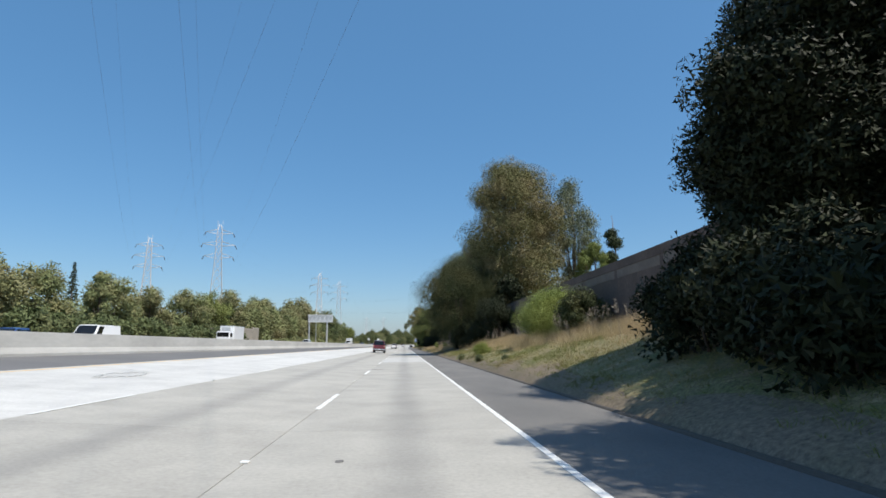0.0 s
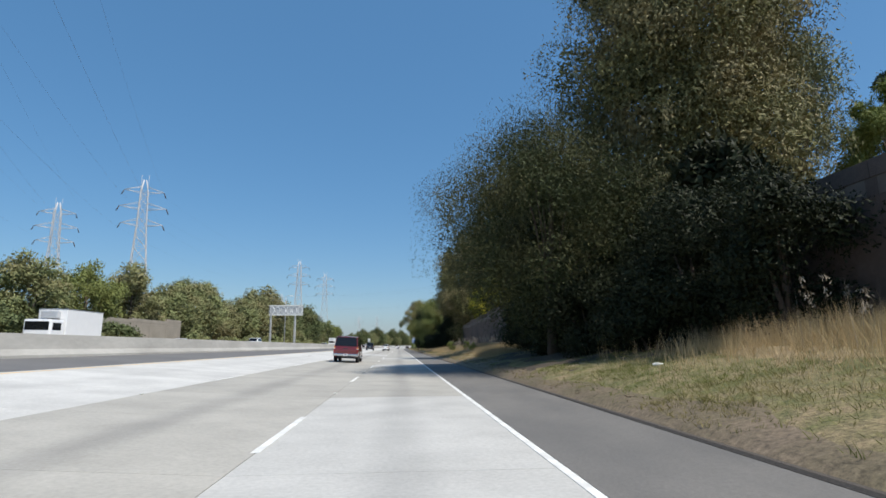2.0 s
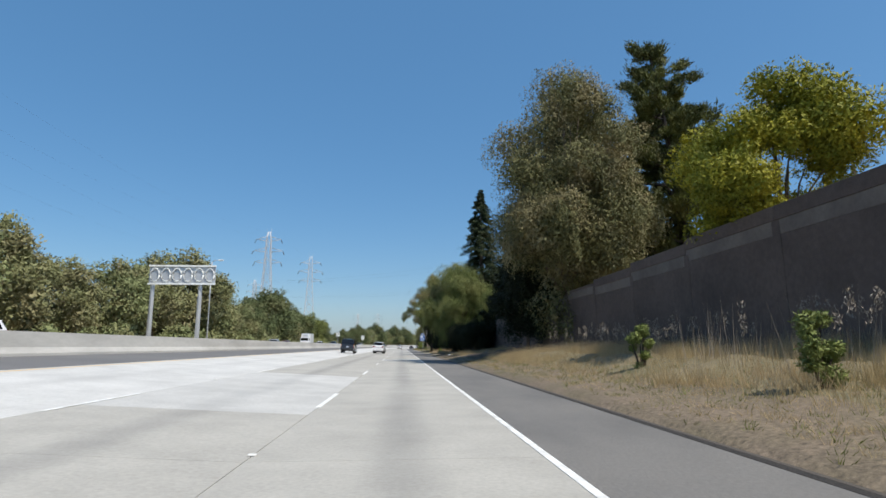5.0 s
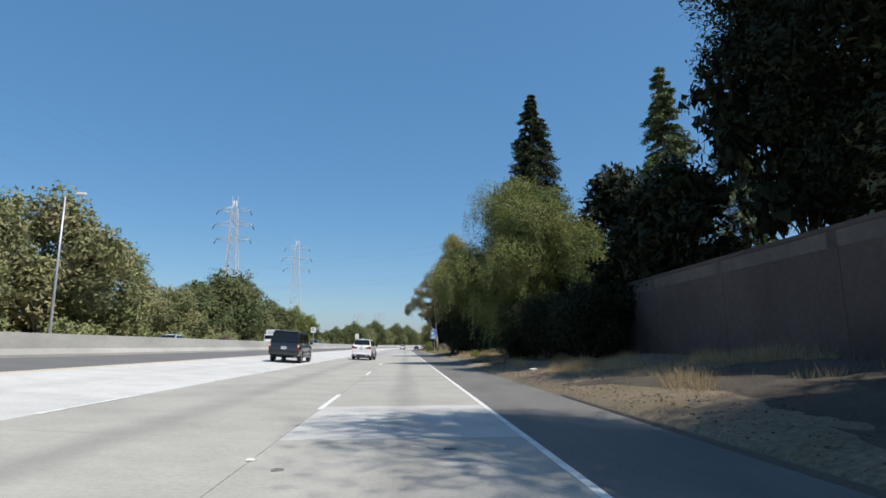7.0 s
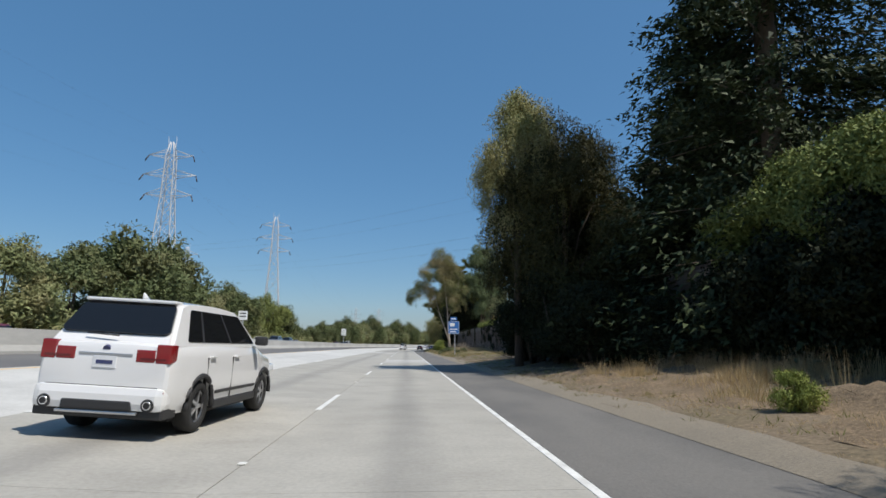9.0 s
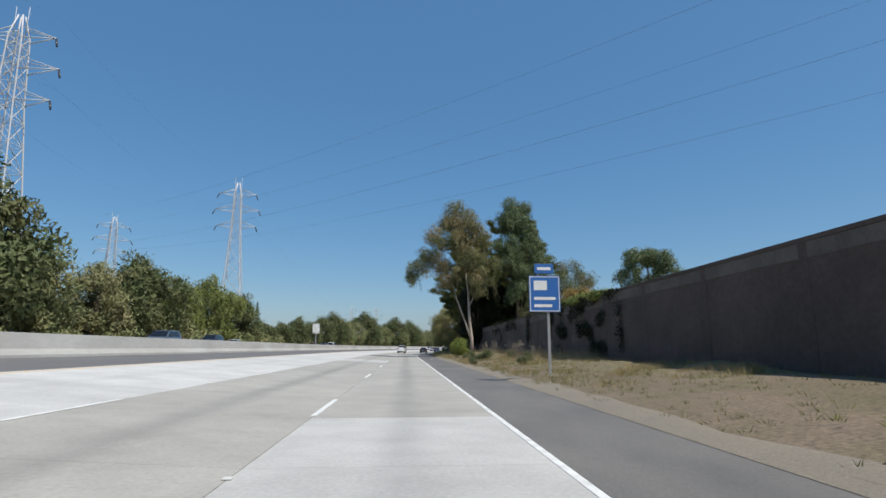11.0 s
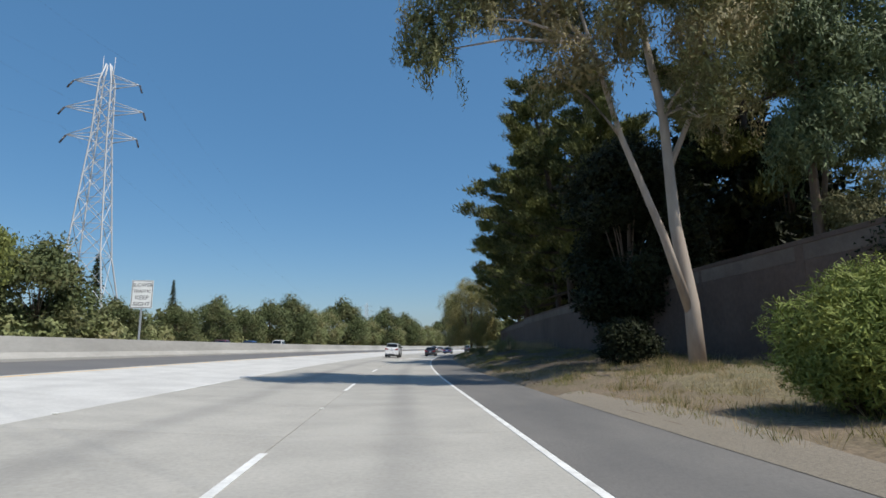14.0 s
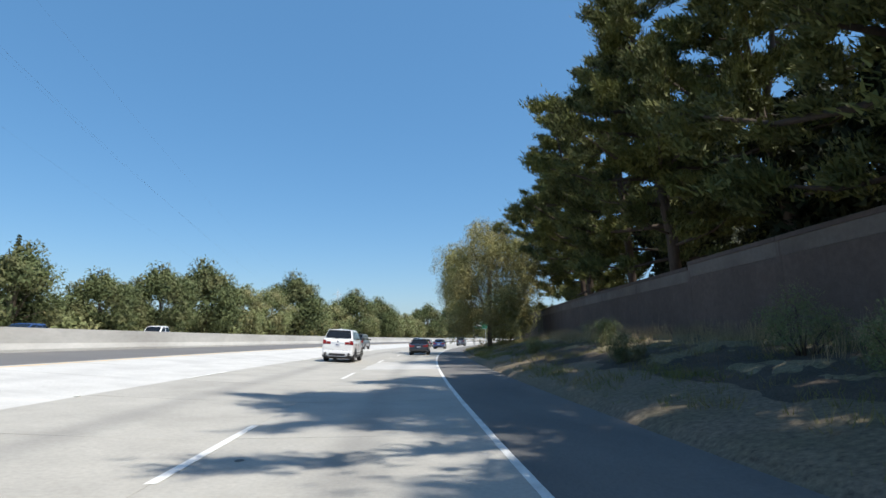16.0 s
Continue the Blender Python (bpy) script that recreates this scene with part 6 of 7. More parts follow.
def car_shell(key, L, hw, belt, deck, hood, floor, wind_base, ry, fy, r, R, y0):
    """Lofted lower body with rounded nose and tail, its wheel arches cut out."""
    if key in SHELLS:
        return SHELLS[key]
    rows = [(0.0, 0.90, floor + 0.30, deck - 0.13), (0.03, 0.945, floor + 0.14, deck - 0.06), (0.10, 0.965, floor + 0.06, deck - 0.015), (0.25, 0.975, floor + 0.01, deck), (0.7, 0.995, floor, deck + (belt - deck) * 0.3),
            (1.3, 1.0, floor, belt), (wind_base - 0.7, 1.0, floor, belt), (wind_base - 0.1, 1.0, floor, belt - 0.01), (wind_base + 0.3, 0.995, floor, hood + 0.01), (L - 0.9, 0.98, floor, hood - 0.03),
            (L - 0.4, 0.945, floor + 0.01, hood - 0.10), (L - 0.15, 0.885, floor + 0.05, hood - 0.20), (L - 0.03, 0.80, floor + 0.12, hood - 0.32), (L, 0.70, floor + 0.2, hood - 0.42)]
    bm = bmesh.new()
    rings = []
    for y, w, zl, zh in rows:
        w *= hw
        k = zh - zl
        half = [(0.0, zl), (w - 0.16, zl), (w - 0.06, zl + 0.03 * k), (w - 0.02, zl + 0.14 * k), (w, zl + 0.40 * k), (w - 0.003, zl + 0.62 * k), (w - 0.022, zl + 0.80 * k), (w - 0.045, zl + 0.93 * k), (w - 0.09, zl + 0.985 * k), (w - 0.2, zh + 0.004), (w * 0.4, zh + 0.018), (0.0, zh + 0.022)]
        ring = half + [(-x, z) for x, z in half[-2:0:-1]]
        rings.append([bm.verts.new((x, y0 + y, z)) for x, z in ring])
    n = len(rings[0])
    for a, b in zip(rings, rings[1:]):
        for k in range(n):
            bm.faces.new((a[k], a[(k + 1) % n], b[(k + 1) % n], b[k]))
    bm.faces.new(rings[0][::-1])
    bm.faces.new(rings[-1])
    bmesh.ops.recalc_face_normals(bm, faces=bm.faces)
    me = bpy.data.meshes.new("body")
    bm.to_mesh(me)
    bm.free()
    tmp = new("shell", me)
    cut = bmesh.new()
    for y in (ry, fy):
        tube(cut, [(-hw - 0.3, y, r), (hw + 0.3, y, r)], [R, R], 40)
    bmesh.ops.recalc_face_normals(cut, faces=cut.faces)
    cm = bpy.data.meshes.new("cut")
    cut.to_mesh(cm)
    cut.free()
    cutter = new("cut", cm)
    mod = tmp.modifiers.new("arches", "BOOLEAN")
    mod.operation, mod.object, mod.solver = "DIFFERENCE", cutter, "EXACT"
    dg = bpy.context.evaluated_depsgraph_get()
    dg.update()
    out = bpy.data.meshes.new_from_object(tmp.evaluated_get(dg))
    bpy.data.objects.remove(tmp)
    bpy.data.objects.remove(cutter)
    out.materials.clear()
    out.polygons.foreach_set("use_smooth", [True] * len(out.polygons))
    out.set_sharp_from_angle(angle=radians(32))
    SHELLS[key] = out
    return out


def car(name, m, paint, label, L=4.8, W=1.9, H=1.75, belt=1.02, hood=0.98, wb=2.9, rear_over=0.95, r=0.36, rear_top=0.25, rear_belt=0.05, wind_base=3.45, wind_top=2.55,
        tumble=0.17, clad=0.0, lamps="wide", rails=False, side_glass=((0.04, 0.30), (0.34, 0.63), (0.66, 0.95)), chrome_bumper=False, steps=False, deck=None, cabin_from=0.0, floor=0.34, pillars=()):
    """A road car: y is its forward way, the origin on the ground below its middle; lengths along it count from its tail."""
    ob = thing(name, m, label, "car")
    y0 = -L / 2
    hw = W / 2
    ry, fy = y0 + rear_over, y0 + rear_over + wb
    R = r + 0.07
    deck = belt if deck is None else deck
    shell = car_shell((L, W, belt, deck, hood, wb), L, hw, belt, deck, hood, floor, wind_base, ry, fy, r, R, y0).copy()
    shell.materials.append(paint)
    body = part("body", shell, parent=ob)
    hr = hw * 0.945
    # cabin: rings from the tail's base over the roof to the foot of the windscreen
    b0, b1 = y0 + rear_belt + cabin_from, y0 + wind_base
    t0, t1 = y0 + rear_top + cabin_from, y0 + wind_top
    wt, wbel = hw - tumble, hw - 0.05
    bz, tz = belt - 0.04, H - 0.05
    A = {s: [Vector((s * wbel * (0.965 if cabin_from == 0 else 1), b0, bz)), Vector((s * wbel, b1, bz)), Vector((s * wt, t1, tz)), Vector((s * wt * 0.98, t0, tz))] for s in (-1, 1)}
    bm = bmesh.new()
    lo, hi = [], []
    ys = np.linspace(0, 1, 11)
    for s in (-1, 1):
        lo.append([bm.verts.new(A[s][0].lerp(A[s][1], f)) for f in ys])
        hi.append([bm.verts.new(A[s][3].lerp(A[s][2], f) + Vector((0, 0, 0.045 * math.sin(math.pi * min(1, f * 1.05))))) for f in ys])
    mid = [[bm.verts.new((x * hi[1][k].co.x, hi[0][k].co.y, hi[0][k].co.z + z)) for k in range(11)] for x, z in ((-0.55, 0.035), (0.0, 0.05), (0.55, 0.035))]
    for k in range(10):
        bm.faces.new((lo[0][k], hi[0][k], hi[0][k + 1], lo[0][k + 1]))
        bm.faces.new((lo[1][k], lo[1][k + 1], hi[1][k + 1], hi[1][k]))
        row = [hi[0]] + mid + [hi[1]]
        for a, b in zip(row, row[1:]):
            bm.faces.new((a[k], b[k], b[k + 1], a[k + 1]))
        bm.faces.new((lo[0][k], lo[0][k + 1], lo[1][k + 1], lo[1][k]))
    bm.faces.new((lo[0][0], lo[1][0], hi[1][0], mid[2][0], mid[1][0], mid[0][0], hi[0][0]))
    bm.faces.new((lo[0][10], hi[0][10], mid[0][10], mid[1][10], mid[2][10], hi[1][10], lo[1][10]))
    ed = [bm.edges.get((hi[s][k], hi[s][k + 1])) for s in (0, 1) for k in range(10)] + [bm.edges.get((lo[s][e], hi[s][e])) for s in (0, 1) for e in (0, 10)]
    bmesh.ops.bevel(bm, geom=[e for e in ed if e], offset=0.05, segments=3, affect="EDGES")
    for f in bm.faces:
        f.smooth = True
    cabin = part("cabin", bm, paint, ob)
    cabin.data.set_sharp_from_angle(angle=radians(40))
    for s in (-1, 1):
        face = A[s]
        nrm = (face[1] - face[0]).cross(face[3] - face[0]).normalized()
        if nrm.x * s < 0:
            nrm = -nrm
        for g0, g1 in side_glass:
            part("side_window", quad_panel(face, g0, g1, 0.11, 0.90, nrm, 0.012, 0.045), GLASS, cabin)
        for g in pillars:
            part("window_pillar", quad_panel(face, g, g + 0.018, 0.11, 0.90, nrm, 0.018), BLACK_TRIM, cabin)
    for face, lab in (([A[-1][0], A[1][0], A[1][3], A[-1][3]], "rear_window"), ([A[-1][1], A[1][1], A[1][2], A[-1][2]], "windshield")):
        nrm = (face[1] - face[0]).cross(face[3] - face[0]).normalized()
        if nrm.y * (-1 if lab == "rear_window" else 1) < 0:
            nrm = -nrm
        rear = lab == "rear_window"
        part(lab, quad_panel(face, 0.03 if rear else 0.055, 0.97 if rear else 0.945, (0.22 if clad else 0.12) if rear else 0.08, 0.955, nrm, 0.04 if rear else 0.014, 0.09), GLASS, cabin)
    for s in (-1, 1):
        if lamps == "tall":
            for z0, z1, mt in ((deck - 0.36, deck - 0.19, RED_LENS), (deck - 0.185, deck - 0.125, CLEAR_LENS), (deck - 0.12, deck - 0.035, AMBER_LENS)):
                bm = bmesh.new()
                xs = sorted((s * (hr - 0.11), s * (hr + 0.006)))
                box(bm, xs[0], xs[1], y0 - 0.004, y0 + 0.13, z0, z1, 0.012)
                part("tail_light", bm, mt, body)
        else:
            for (xa, xb), (z0, z1), mt in (((0.46, 0.20), (deck - 0.27, deck - 0.10), RED_LENS), ((0.196, -0.004), (deck - 0.275, deck - 0.02), RED_LENS), ((0.40, 0.05), (deck - 0.235, deck - 0.205), DARK_LENS)):
                bm = bmesh.new()
                xs = sorted((s * (hr - xa), s * (hr - xb)))
                lift = 0.004 if mt is DARK_LENS else 0
                box(bm, xs[0], xs[1], y0 - 0.006 - lift, y0 + 0.2 - 3 * lift, z0, z1, 0.02 if mt is RED_LENS else 0.004)
                part("tail_light", bm, mt, body)
            bm = bmesh.new()
            xs = sorted((s * (hr - 0.27), s * (hr - 0.02)))
            box(bm, xs[0], xs[1], y0 - 0.03, y0 + 0.02, floor + 0.31, floor + 0.345, 0.008)
            part("reflector", bm, RED_LENS, body)
        bm = bmesh.new()
        xs = sorted((s * (hw * 0.86 - 0.32), s * hw * 0.92))
        box(bm, xs[0], xs[1], y0 + L - 0.36, y0 + L - 0.045, hood - 0.40, hood - 0.25, 0.04)
        part("headlight", bm, CLEAR_LENS, body)
        bm = bmesh.new()
        mx = s * (hw + 0.11)
        box(bm, mx - 0.11, mx + 0.11, y0 + wind_base - 0.46, y0 + wind_base - 0.28, belt - 0.0, belt + 0.17, 0.05)
        part("mirror", bm, BLACK_TRIM, ob)
        for g0, g1 in ((0.33, 0), (0.62, 0)):
            bm = bmesh.new()
            yy = A[s][0].lerp(A[s][1], g0 + 0.03).y
            xs = sorted((s * (hw - 0.03), s * (hw + 0.022)))
            box(bm, xs[0], xs[1], yy - 0.1, yy + 0.1, belt - 0.21, belt - 0.175, 0.01)
            part("door_handle", bm, paint, body)
        for g in (0.31, 0.60):
            bm = bmesh.new()
            yy = A[s][0].lerp(A[s][1], g).y
            xs = sorted((s * (hw - 0.05), s * (hw + 0.0015)))
            box(bm, xs[0], xs[1], yy - 0.004, yy + 0.004, floor + 0.10, belt - 0.2)
            part("door_seam", bm, BLACK_TRIM, body)
        bm = bmesh.new()
        xs = sorted((s * (hw - 0.03), s * (hw + 0.010)))
        box(bm, xs[0], xs[1], ry + R + 0.1, fy - R - 0.1, floor + 0.22, floor + 0.27, 0.004)
        part("side_moulding", bm, BLACK_TRIM if clad else paint, body)
        for yy in (ry, fy):
            if clad:
                bm = bmesh.new()
                pts = arc(yy, r, R + 0.012, math.radians(-4), math.radians(184), 15)
                tube(bm, [(s * (hw - 0.012), a, b) for a, b in pts], [0.04] * 15, 6)
                part("arch_trim", bm, BLACK_TRIM, body)
            wheel(ob, s * (hw - 0.14), yy, r, 0.25, s, ALLOY, 6 if chrome_bumper else 5)
        if clad or steps:
            bm = bmesh.new()
            lo_z = floor - (0.07 if steps else 0.01)
            xs = sorted((s * (hw - 0.12), s * (hw + (0.07 if steps else 0.012))))
            box(bm, xs[0], xs[1], ry + R + 0.06, fy - R - 0.06, lo_z, lo_z + (0.08 if steps else 0.13), 0.02)
            part("side_step", bm, ALLOY if steps else BLACK_TRIM, ob)
        if rails:
            bm = bmesh.new()
            tube(bm, [(s * (wt - 0.1), t0 + 0.25, H + 0.0), (s * (wt - 0.1), t0 + 0.5, H + 0.05), (s * (wt - 0.1), t1 - 0.6, H + 0.05), (s * (wt - 0.1), t1 - 0.3, H - 0.01)], [0.018] * 4, 6)
            part("roof_rail", bm, BLACK_TRIM, ob)
    bm = bmesh.new()
    if chrome_bumper:
        box(bm, -hr - 0.03, hr + 0.03, y0 - 0.12, y0 + 0.1, floor + 0.08, floor + 0.27, 0.035)
    else:
        box(bm, -hr - 0.005, hr + 0.005, y0 - 0.06, y0 + 0.25, floor + 0.07, floor + 0.40, 0.11)
    bumper = part("rear_bumper", bm, CHROME if chrome_bumper else paint, ob)
    bm = bmesh.new()
    box(bm, -hr * (0.66 if chrome_bumper else 0.54), hr * (0.66 if chrome_bumper else 0.54), y0 - 0.066, y0 + 0.2, floor + (-0.04 if chrome_bumper else 0.08), floor + (0.06 if chrome_bumper else 0.22), 0.03)
    part("lower_valance", bm, BLACK_TRIM, bumper)
    if clad:
        bm = bmesh.new()
        box(bm, -hr * 0.62, hr * 0.62, y0 - 0.05, y0 + 0.0, floor + 0.035, floor + 0.075, 0.012)
        part("skid_strip", bm, ALLOY, bumper)
        bm = bmesh.new()
        box(bm, -hr + 0.01, hr - 0.01, y0 + 0.0, y0 + 0.4, floor - 0.02, floor + 0.13, 0.03)
        part("lower_cladding", bm, BLACK_TRIM, bumper)
    bm = bmesh.new()
    box(bm, -hw * 0.8, hw * 0.8, y0 + L - 0.14, y0 + L + 0.05, floor + 0.04, floor + 0.26, 0.06)
    part("front_bumper", bm, CHROME if chrome_bumper else paint, ob)
    bm = bmesh.new()
    box(bm, -0.45, 0.45, y0 + L - 0.1, y0 + L + 0.02, hood - 0.55, hood - 0.38, 0.03)
    part("grille", bm, BLACK_TRIM, ob)
    pz = floor + 0.11 if chrome_bumper else deck - 0.36
    py = y0 - (0.132 if chrome_bumper else 0.012)
    bm = bmesh.new()
    box(bm, -0.155, 0.155, py, py + 0.012, pz, pz + 0.15, 0.004)
    plate = part("plate", bm, PLATE, ob)
    bm = bmesh.new()
    box(bm, -0.11, 0.11, py - 0.004, py - 0.001, pz + 0.05, pz + 0.1)
    part("plate_bar", bm, BAR, plate)
    bm = bmesh.new()
    if clad:
        box(bm, -0.36, 0.36, y0 - 0.008, y0 + 0.03, deck - 0.20, deck - 0.165, 0.008)
        part("tailgate_trim", bm, ALLOY, body)
        bm = bmesh.new()
        tube(bm, [(0, y0 + 0.03, deck - 0.10), (0, y0 - 0.004, deck - 0.115)], [0.05, 0.05], 16)
        part("badge", bm, BAR, body)
        bm = bmesh.new()
        tube(bm, [(0, t0 + 0.3, H + 0.0), (0, t0 + 0.22, H + 0.10)], [0.06, 0.012], 8)
        part("aerial_fin", bm, paint, cabin)
    else:
        box(bm, -0.20, 0.16, y0 - 0.004, y0 + 0.03, deck - 0.19, deck - 0.125, 0.012)
        part("tailgate_handle", bm, BLACK_TRIM, body)
    bm = bmesh.new()
    box(bm, -hr + 0.12, hr - 0.12, y0 - 0.003, y0 + 0.02, floor + 0.385, floor + 0.393)
    part("tailgate_seam", bm, BLACK_TRIM, body)
    if not chrome_bumper:
        bm = bmesh.new()
        box(bm, -wt + 0.05, wt - 0.05, t0 - 0.10, t0 + 0.12, H - 0.055, H - 0.008, 0.02)
        part("spoiler", bm, paint, cabin)
    bm = bmesh.new()
    tube(bm, [(-0.34, b0 + 0.02, bz + 0.13), (0.1, b0 + 0.0, bz + 0.11)], [0.011, 0.012], 5)
    part("wiper", bm, BLACK_TRIM, cabin)
    for s in ((-1, 1) if clad else (1,)):
        bm = bmesh.new()
        zx = floor + (0.17 if clad else -0.02)
        tube(bm, [(s * hw * 0.74, y0 - 0.085, zx), (s * hw * 0.74, y0 + 0.3, zx)], [0.055, 0.055], 14)
        pipe = part("exhaust_pipe", bm, CHROME, ob)
        if clad:
            bm = bmesh.new()
            tube(bm, [(s * hw * 0.74, y0 - 0.07, zx), (s * hw * 0.74, y0 - 0.02, zx)], [0.085, 0.085], 16)
            part("pipe_bezel", bm, BLACK_TRIM, pipe)
        bm = bmesh.new()
        tube(bm, [(s * hw * 0.74, y0 - 0.088, zx), (s * hw * 0.74, y0 - 0.06, zx)], [0.042, 0.042], 14)
        part("pipe_bore", bm, DARK_RUBBER, pipe)
    bm = bmesh.new()
    box(bm, -hw + 0.22, hw - 0.22, ry - 0.5, fy + 0.4, floor - 0.10, floor + 0.03)
    for yy in (ry, fy):
        box(bm, -hw + 0.32, hw - 0.32, yy - R + 0.03, yy + R - 0.03, floor - 0.02, r + R - 0.02)
    part("underbody", bm, DARK_RUBBER, ob)
    return ob


def on_road(u, y, back=False, tilt=True):
    """A pose on the carriageway, leaning with its bank."""
    slope = -math.degrees(math.atan((bank(u + 0.8) - bank(u - 0.8)) / 1.6)) if tilt else 0
    z = (bank(u + 0.8) + bank(u - 0.8)) / 2
    if u < -16:
        z = float(np.interp(u, (-34, -16.76), (1.26, 1.04)))
    return Matrix.Translation((u + bend(y), y, z + 0.006)) @ pose(0, 0, 0, 0, 0, -math.degrees(heading(y)) + (180 if back else 0)) @ pose(0, 0, 0, 0, slope * (-1 if back else 1), 0)


SUV = dict(L=5.57, W=2.0, H=2.02, belt=1.22, hood=1.16, wb=3.3, rear_over=1.2, r=0.385, rear_top=0.32, rear_belt=0.03, wind_base=3.95, wind_top=3.25, lamps="tall", rails=True,
           side_glass=((0.025, 0.37), (0.41, 0.66), (0.695, 0.955)), chrome_bumper=True, steps=True, floor=0.42, tumble=0.19)
CROSS = dict(L=4.85, W=1.83, H=1.88, belt=1.28, hood=1.14, wb=2.93, rear_over=1.0, r=0.37, rear_top=0.5, rear_belt=0.06, wind_base=3.6, wind_top=2.7, clad=1.0, floor=0.30, tumble=0.22,
             side_glass=((0.13, 0.94),), pillars=(0.27, 0.59))
SEDAN = dict(L=4.7, W=1.82, H=1.45, belt=0.92, hood=0.88, wb=2.75, rear_over=1.05, r=0.33, rear_top=0.55, rear_belt=0.04, wind_base=3.5, wind_top=2.55, deck=0.98, cabin_from=0.85, floor=0.28, tumble=0.24)
VAN = dict(L=5.4, W=2.0, H=2.1, belt=1.2, hood=1.15, wb=3.4, rear_over=1.2, r=0.36, rear_top=0.12, rear_belt=0.05, wind_base=4.6, wind_top=3.9, side_glass=((0.76, 0.95),), lamps="tall", floor=0.4, tumble=0.14)
PICKUP = dict(L=5.6, W=1.98, H=1.85, belt=1.12, hood=1.12, wb=3.6, rear_over=1.15, r=0.39, rear_top=0.3, rear_belt=0.05, wind_base=4.0, wind_top=3.3, lamps="tall", cabin_from=1.75, floor=0.45,
              side_glass=((0.06, 0.45), (0.5, 0.92)), chrome_bumper=True)

car("suv", on_road(-4.2, 94.2 - 1.2 + 5.57 / 2), RED_PAINT, "dark red full-size suv with chrome bumper", **SUV)
car("suv", on_road(-3.9, 213.75 - 1.0 + 4.85 / 2) @ pose(0, 0, 0, 0, 0, -3.5), WHITE_PAINT, "white luxury crossover suv with black cladding", **CROSS)
car("suv", on_road(-7.75, 198.3 - 1.2 + 5.57 / 2), BLACK_PAINT, "black full-size suv in the carpool lane", **{**SUV, "chrome_bumper": False, "lamps": "tall"})
car("sedan", on_road(0.0, 411), BLACK_PAINT, "black sedan ahead in the near lane", **SEDAN)
car("suv", on_road(-4.0, 393), WHITE_PAINT, "white crossover suv in the middle lane", **CROSS)
car("minivan", on_road(-8.3, 425), GREY_PAINT, "dark grey minivan in the carpool lane", **{**VAN, "L": 5.1, "H": 1.75, "belt": 1.05, "hood": 0.98, "wb": 3.0, "wind_base": 4.0, "wind_top": 3.0, "side_glass": ((0.05, 0.3), (0.34, 0.62), (0.66, 0.95)), "lamps": "wide", "floor": 0.32})
car("sedan", on_road(0.0, 446), BLUE_PAINT, "dark blue sedan further ahead", **SEDAN)
car("sedan", on_road(-4.0, 462), SILVER_PAINT, "silver sedan further ahead", **SEDAN)
car("suv", on_road(0.1, 486), GREY_PAINT, "grey crossover in the queue ahead", **CROSS)
car("sedan", on_road(-8.6, 478), WHITE_PAINT, "white sedan in the carpool lane", **SEDAN)
car("van", on_road(-27.5, 52, True), WHITE_PAINT, "white cargo van on the oncoming carriageway", **VAN)
car("sedan", on_road(-25.5, 38, True), BLUE_PAINT, "dark blue sedan on the oncoming carriageway", **SEDAN)
car("sedan", on_road(-30, 128, True), SILVER_PAINT, "silver sedan on the oncoming carriageway", **SEDAN)
car("suv", on_road(-26, 152, True), WHITE_PAINT, "white suv on the oncoming carriageway", **CROSS)
car("sedan", on_road(-22, 215, True), SILVER_PAINT, "silver sedan on the oncoming carriageway", **SEDAN)
car("sedan", on_road(-25, 240, True), RED_PAINT, "red sedan on the oncoming carriageway", **SEDAN)
car("suv", on_road(-22.5, 303, True), GREY_PAINT, "dark grey suv on the oncoming carriageway", **CROSS)
car("suv", on_road(-24.5, 322, True), BLACK_PAINT, "black suv on the oncoming carriageway", **CROSS)
car("sedan", on_road(-25, 333, True), SILVER_PAINT, "silver sedan on the oncoming carriageway", **SEDAN)
car("suv", on_road(-29, 318, True), WHITE_PAINT, "white crossover on the oncoming carriageway", **CROSS)
car("pickup", on_road(-29, 421, True), WHITE_PAINT, "white pickup truck on the oncoming carriageway", **PICKUP)
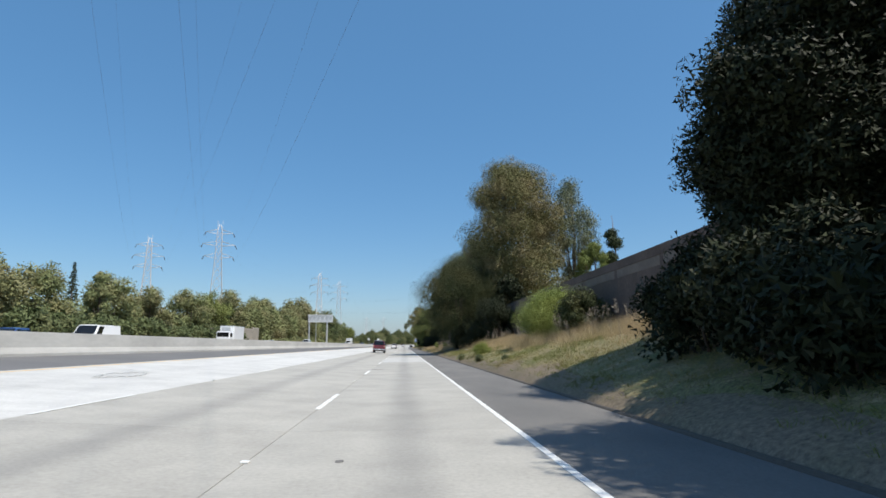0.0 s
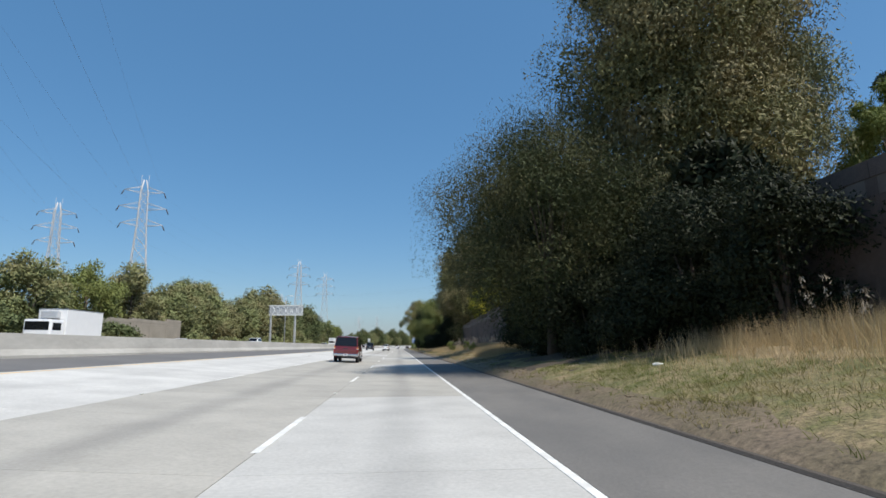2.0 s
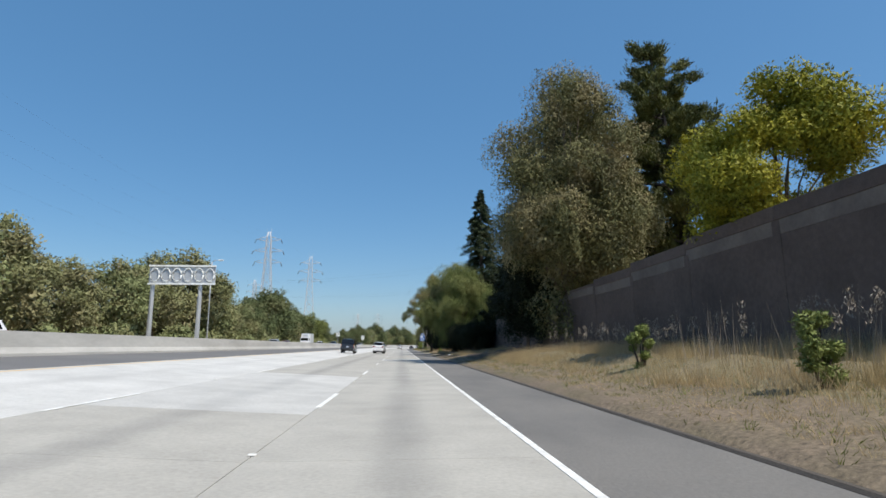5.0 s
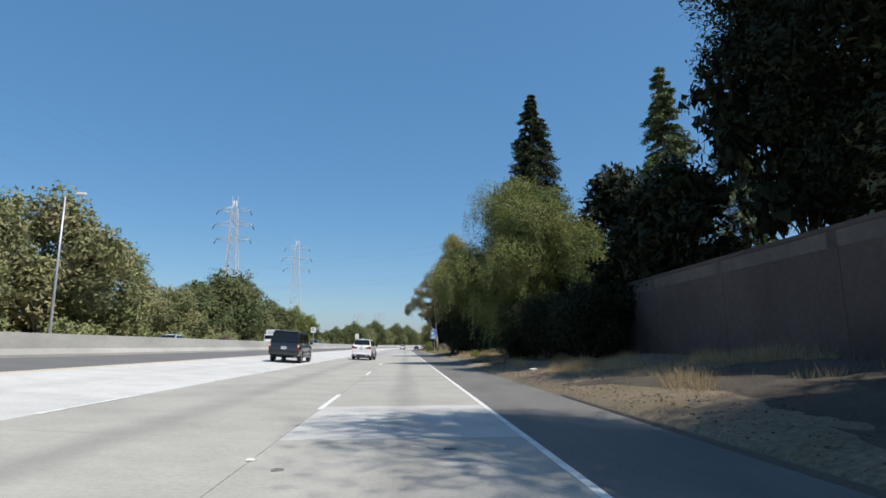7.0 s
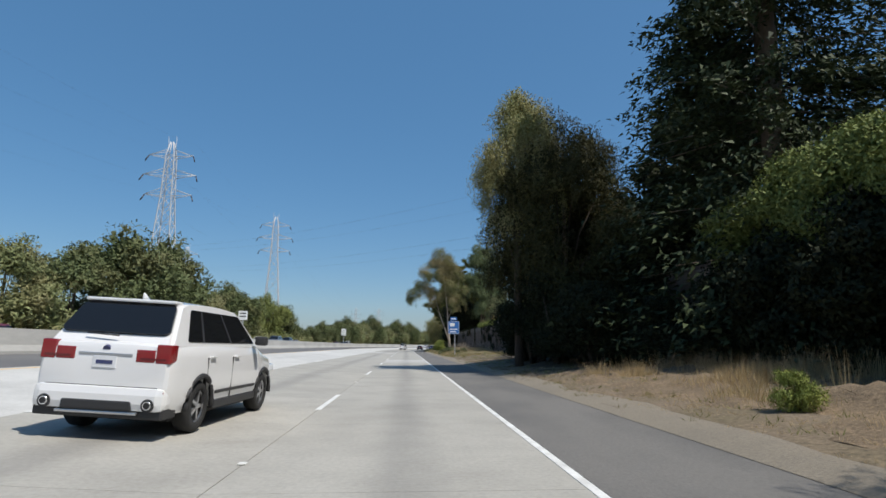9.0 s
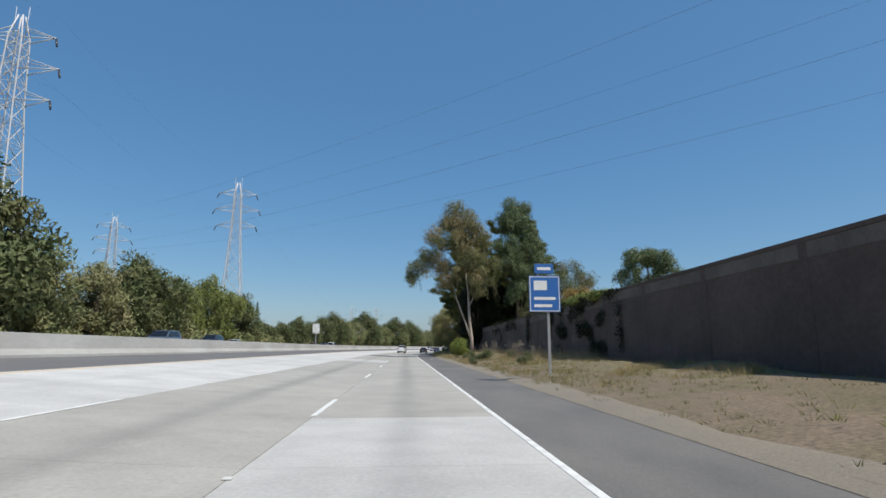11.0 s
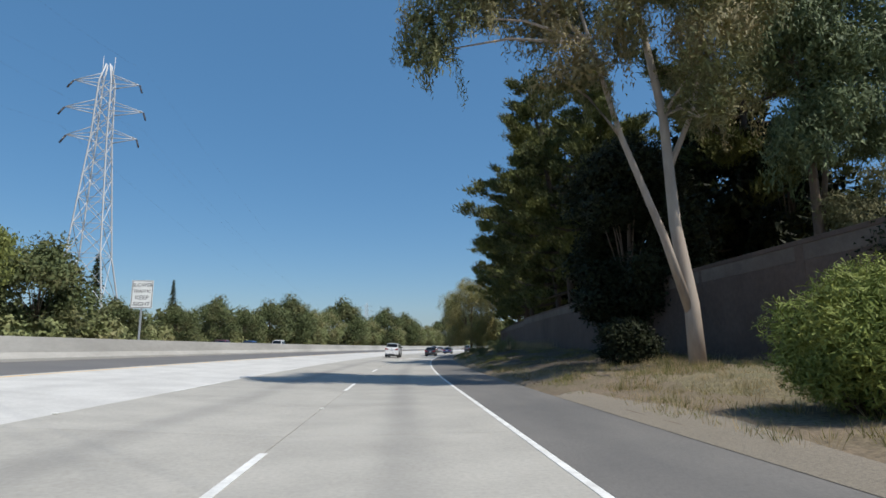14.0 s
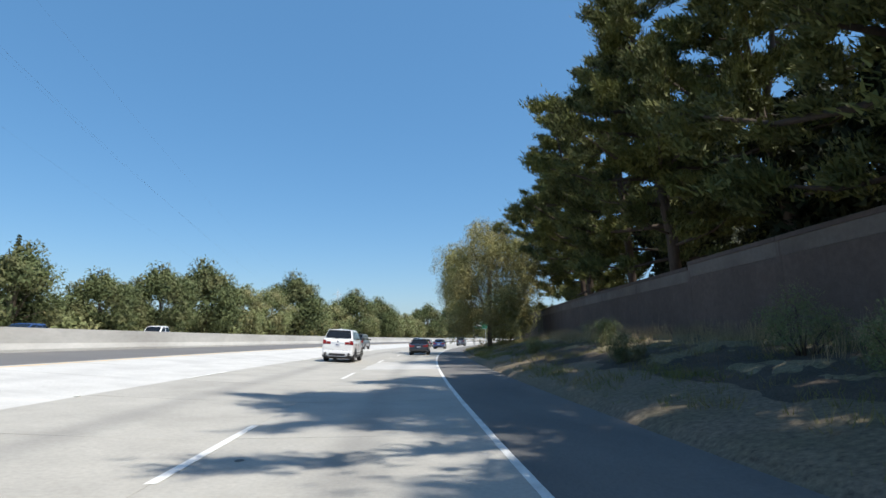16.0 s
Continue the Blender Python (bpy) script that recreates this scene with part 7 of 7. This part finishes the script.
car("sedan", on_road(-25, 388, True), RED_PAINT, "red sedan on the oncoming carriageway", **SEDAN)
car("sedan", on_road(-24.5, 396, True), BLUE_PAINT, "blue sedan on the oncoming carriageway", **SEDAN)


def box_truck(m, label):
    ob = thing("box_truck", m, label, "truck")
    bm = bmesh.new()
    box(bm, -1.25, 1.25, -4.2, 2.0, 1.0, 3.75, 0.05)
    cargo = part("cargo_box", bm, WHITE_PAINT, ob)
    for z in (1.02, 3.66):
        bm = bmesh.new()
        box(bm, -1.265, 1.265, -4.215, 2.015, z, z + 0.08)
        part("edge_rail", bm, ALLOY, cargo)
    bm = bmesh.new()
    box(bm, -1.15, 1.15, 2.1, 4.1, 0.75, 2.7, 0.18)
    cab = part("cab", bm, WHITE_PAINT, ob)
    bm = bmesh.new()
    box(bm, -1.0, 1.0, 4.07, 4.12, 1.75, 2.5, 0.02)
    part("windshield", bm, GLASS, cab)
    for s in (-1, 1):
        bm = bmesh.new()
        box(bm, s * 1.155 - 0.012, s * 1.155 + 0.012, 2.6, 3.8, 1.75, 2.4, 0.01)
        part("side_window", bm, GLASS, cab)
        bm = bmesh.new()
        box(bm, s * 0.85 - 0.2, s * 0.85 + 0.2, 4.06, 4.13, 1.0, 1.2, 0.03)
        part("headlight", bm, CLEAR_LENS, cab)
        for y in (-2.6, 3.0):
            wheel(ob, s * 1.0, y, 0.48, 0.28, s, ALLOY, 6)
    bm = bmesh.new()
    box(bm, -0.5, 0.5, -4.0, 4.0, 0.6, 0.98, 0.02)
    part("chassis", bm, BLACK_TRIM, ob)
    bm = bmesh.new()
    box(bm, -0.7, 0.7, 1.98, 2.6, 2.85, 3.5, 0.08)
    part("refrigeration_unit", bm, SIGN_BACK, cargo)
    bm = bmesh.new()
    box(bm, -1.15, 1.15, 4.02, 4.2, 0.55, 0.85, 0.05)
    part("bumper", bm, CHROME, ob)
    return ob


box_truck(on_road(-27, 279, True), "white refrigerated box truck on the oncoming carriageway")
box_truck(on_road(-31.5, 104, True), "white box truck on the oncoming carriageway")
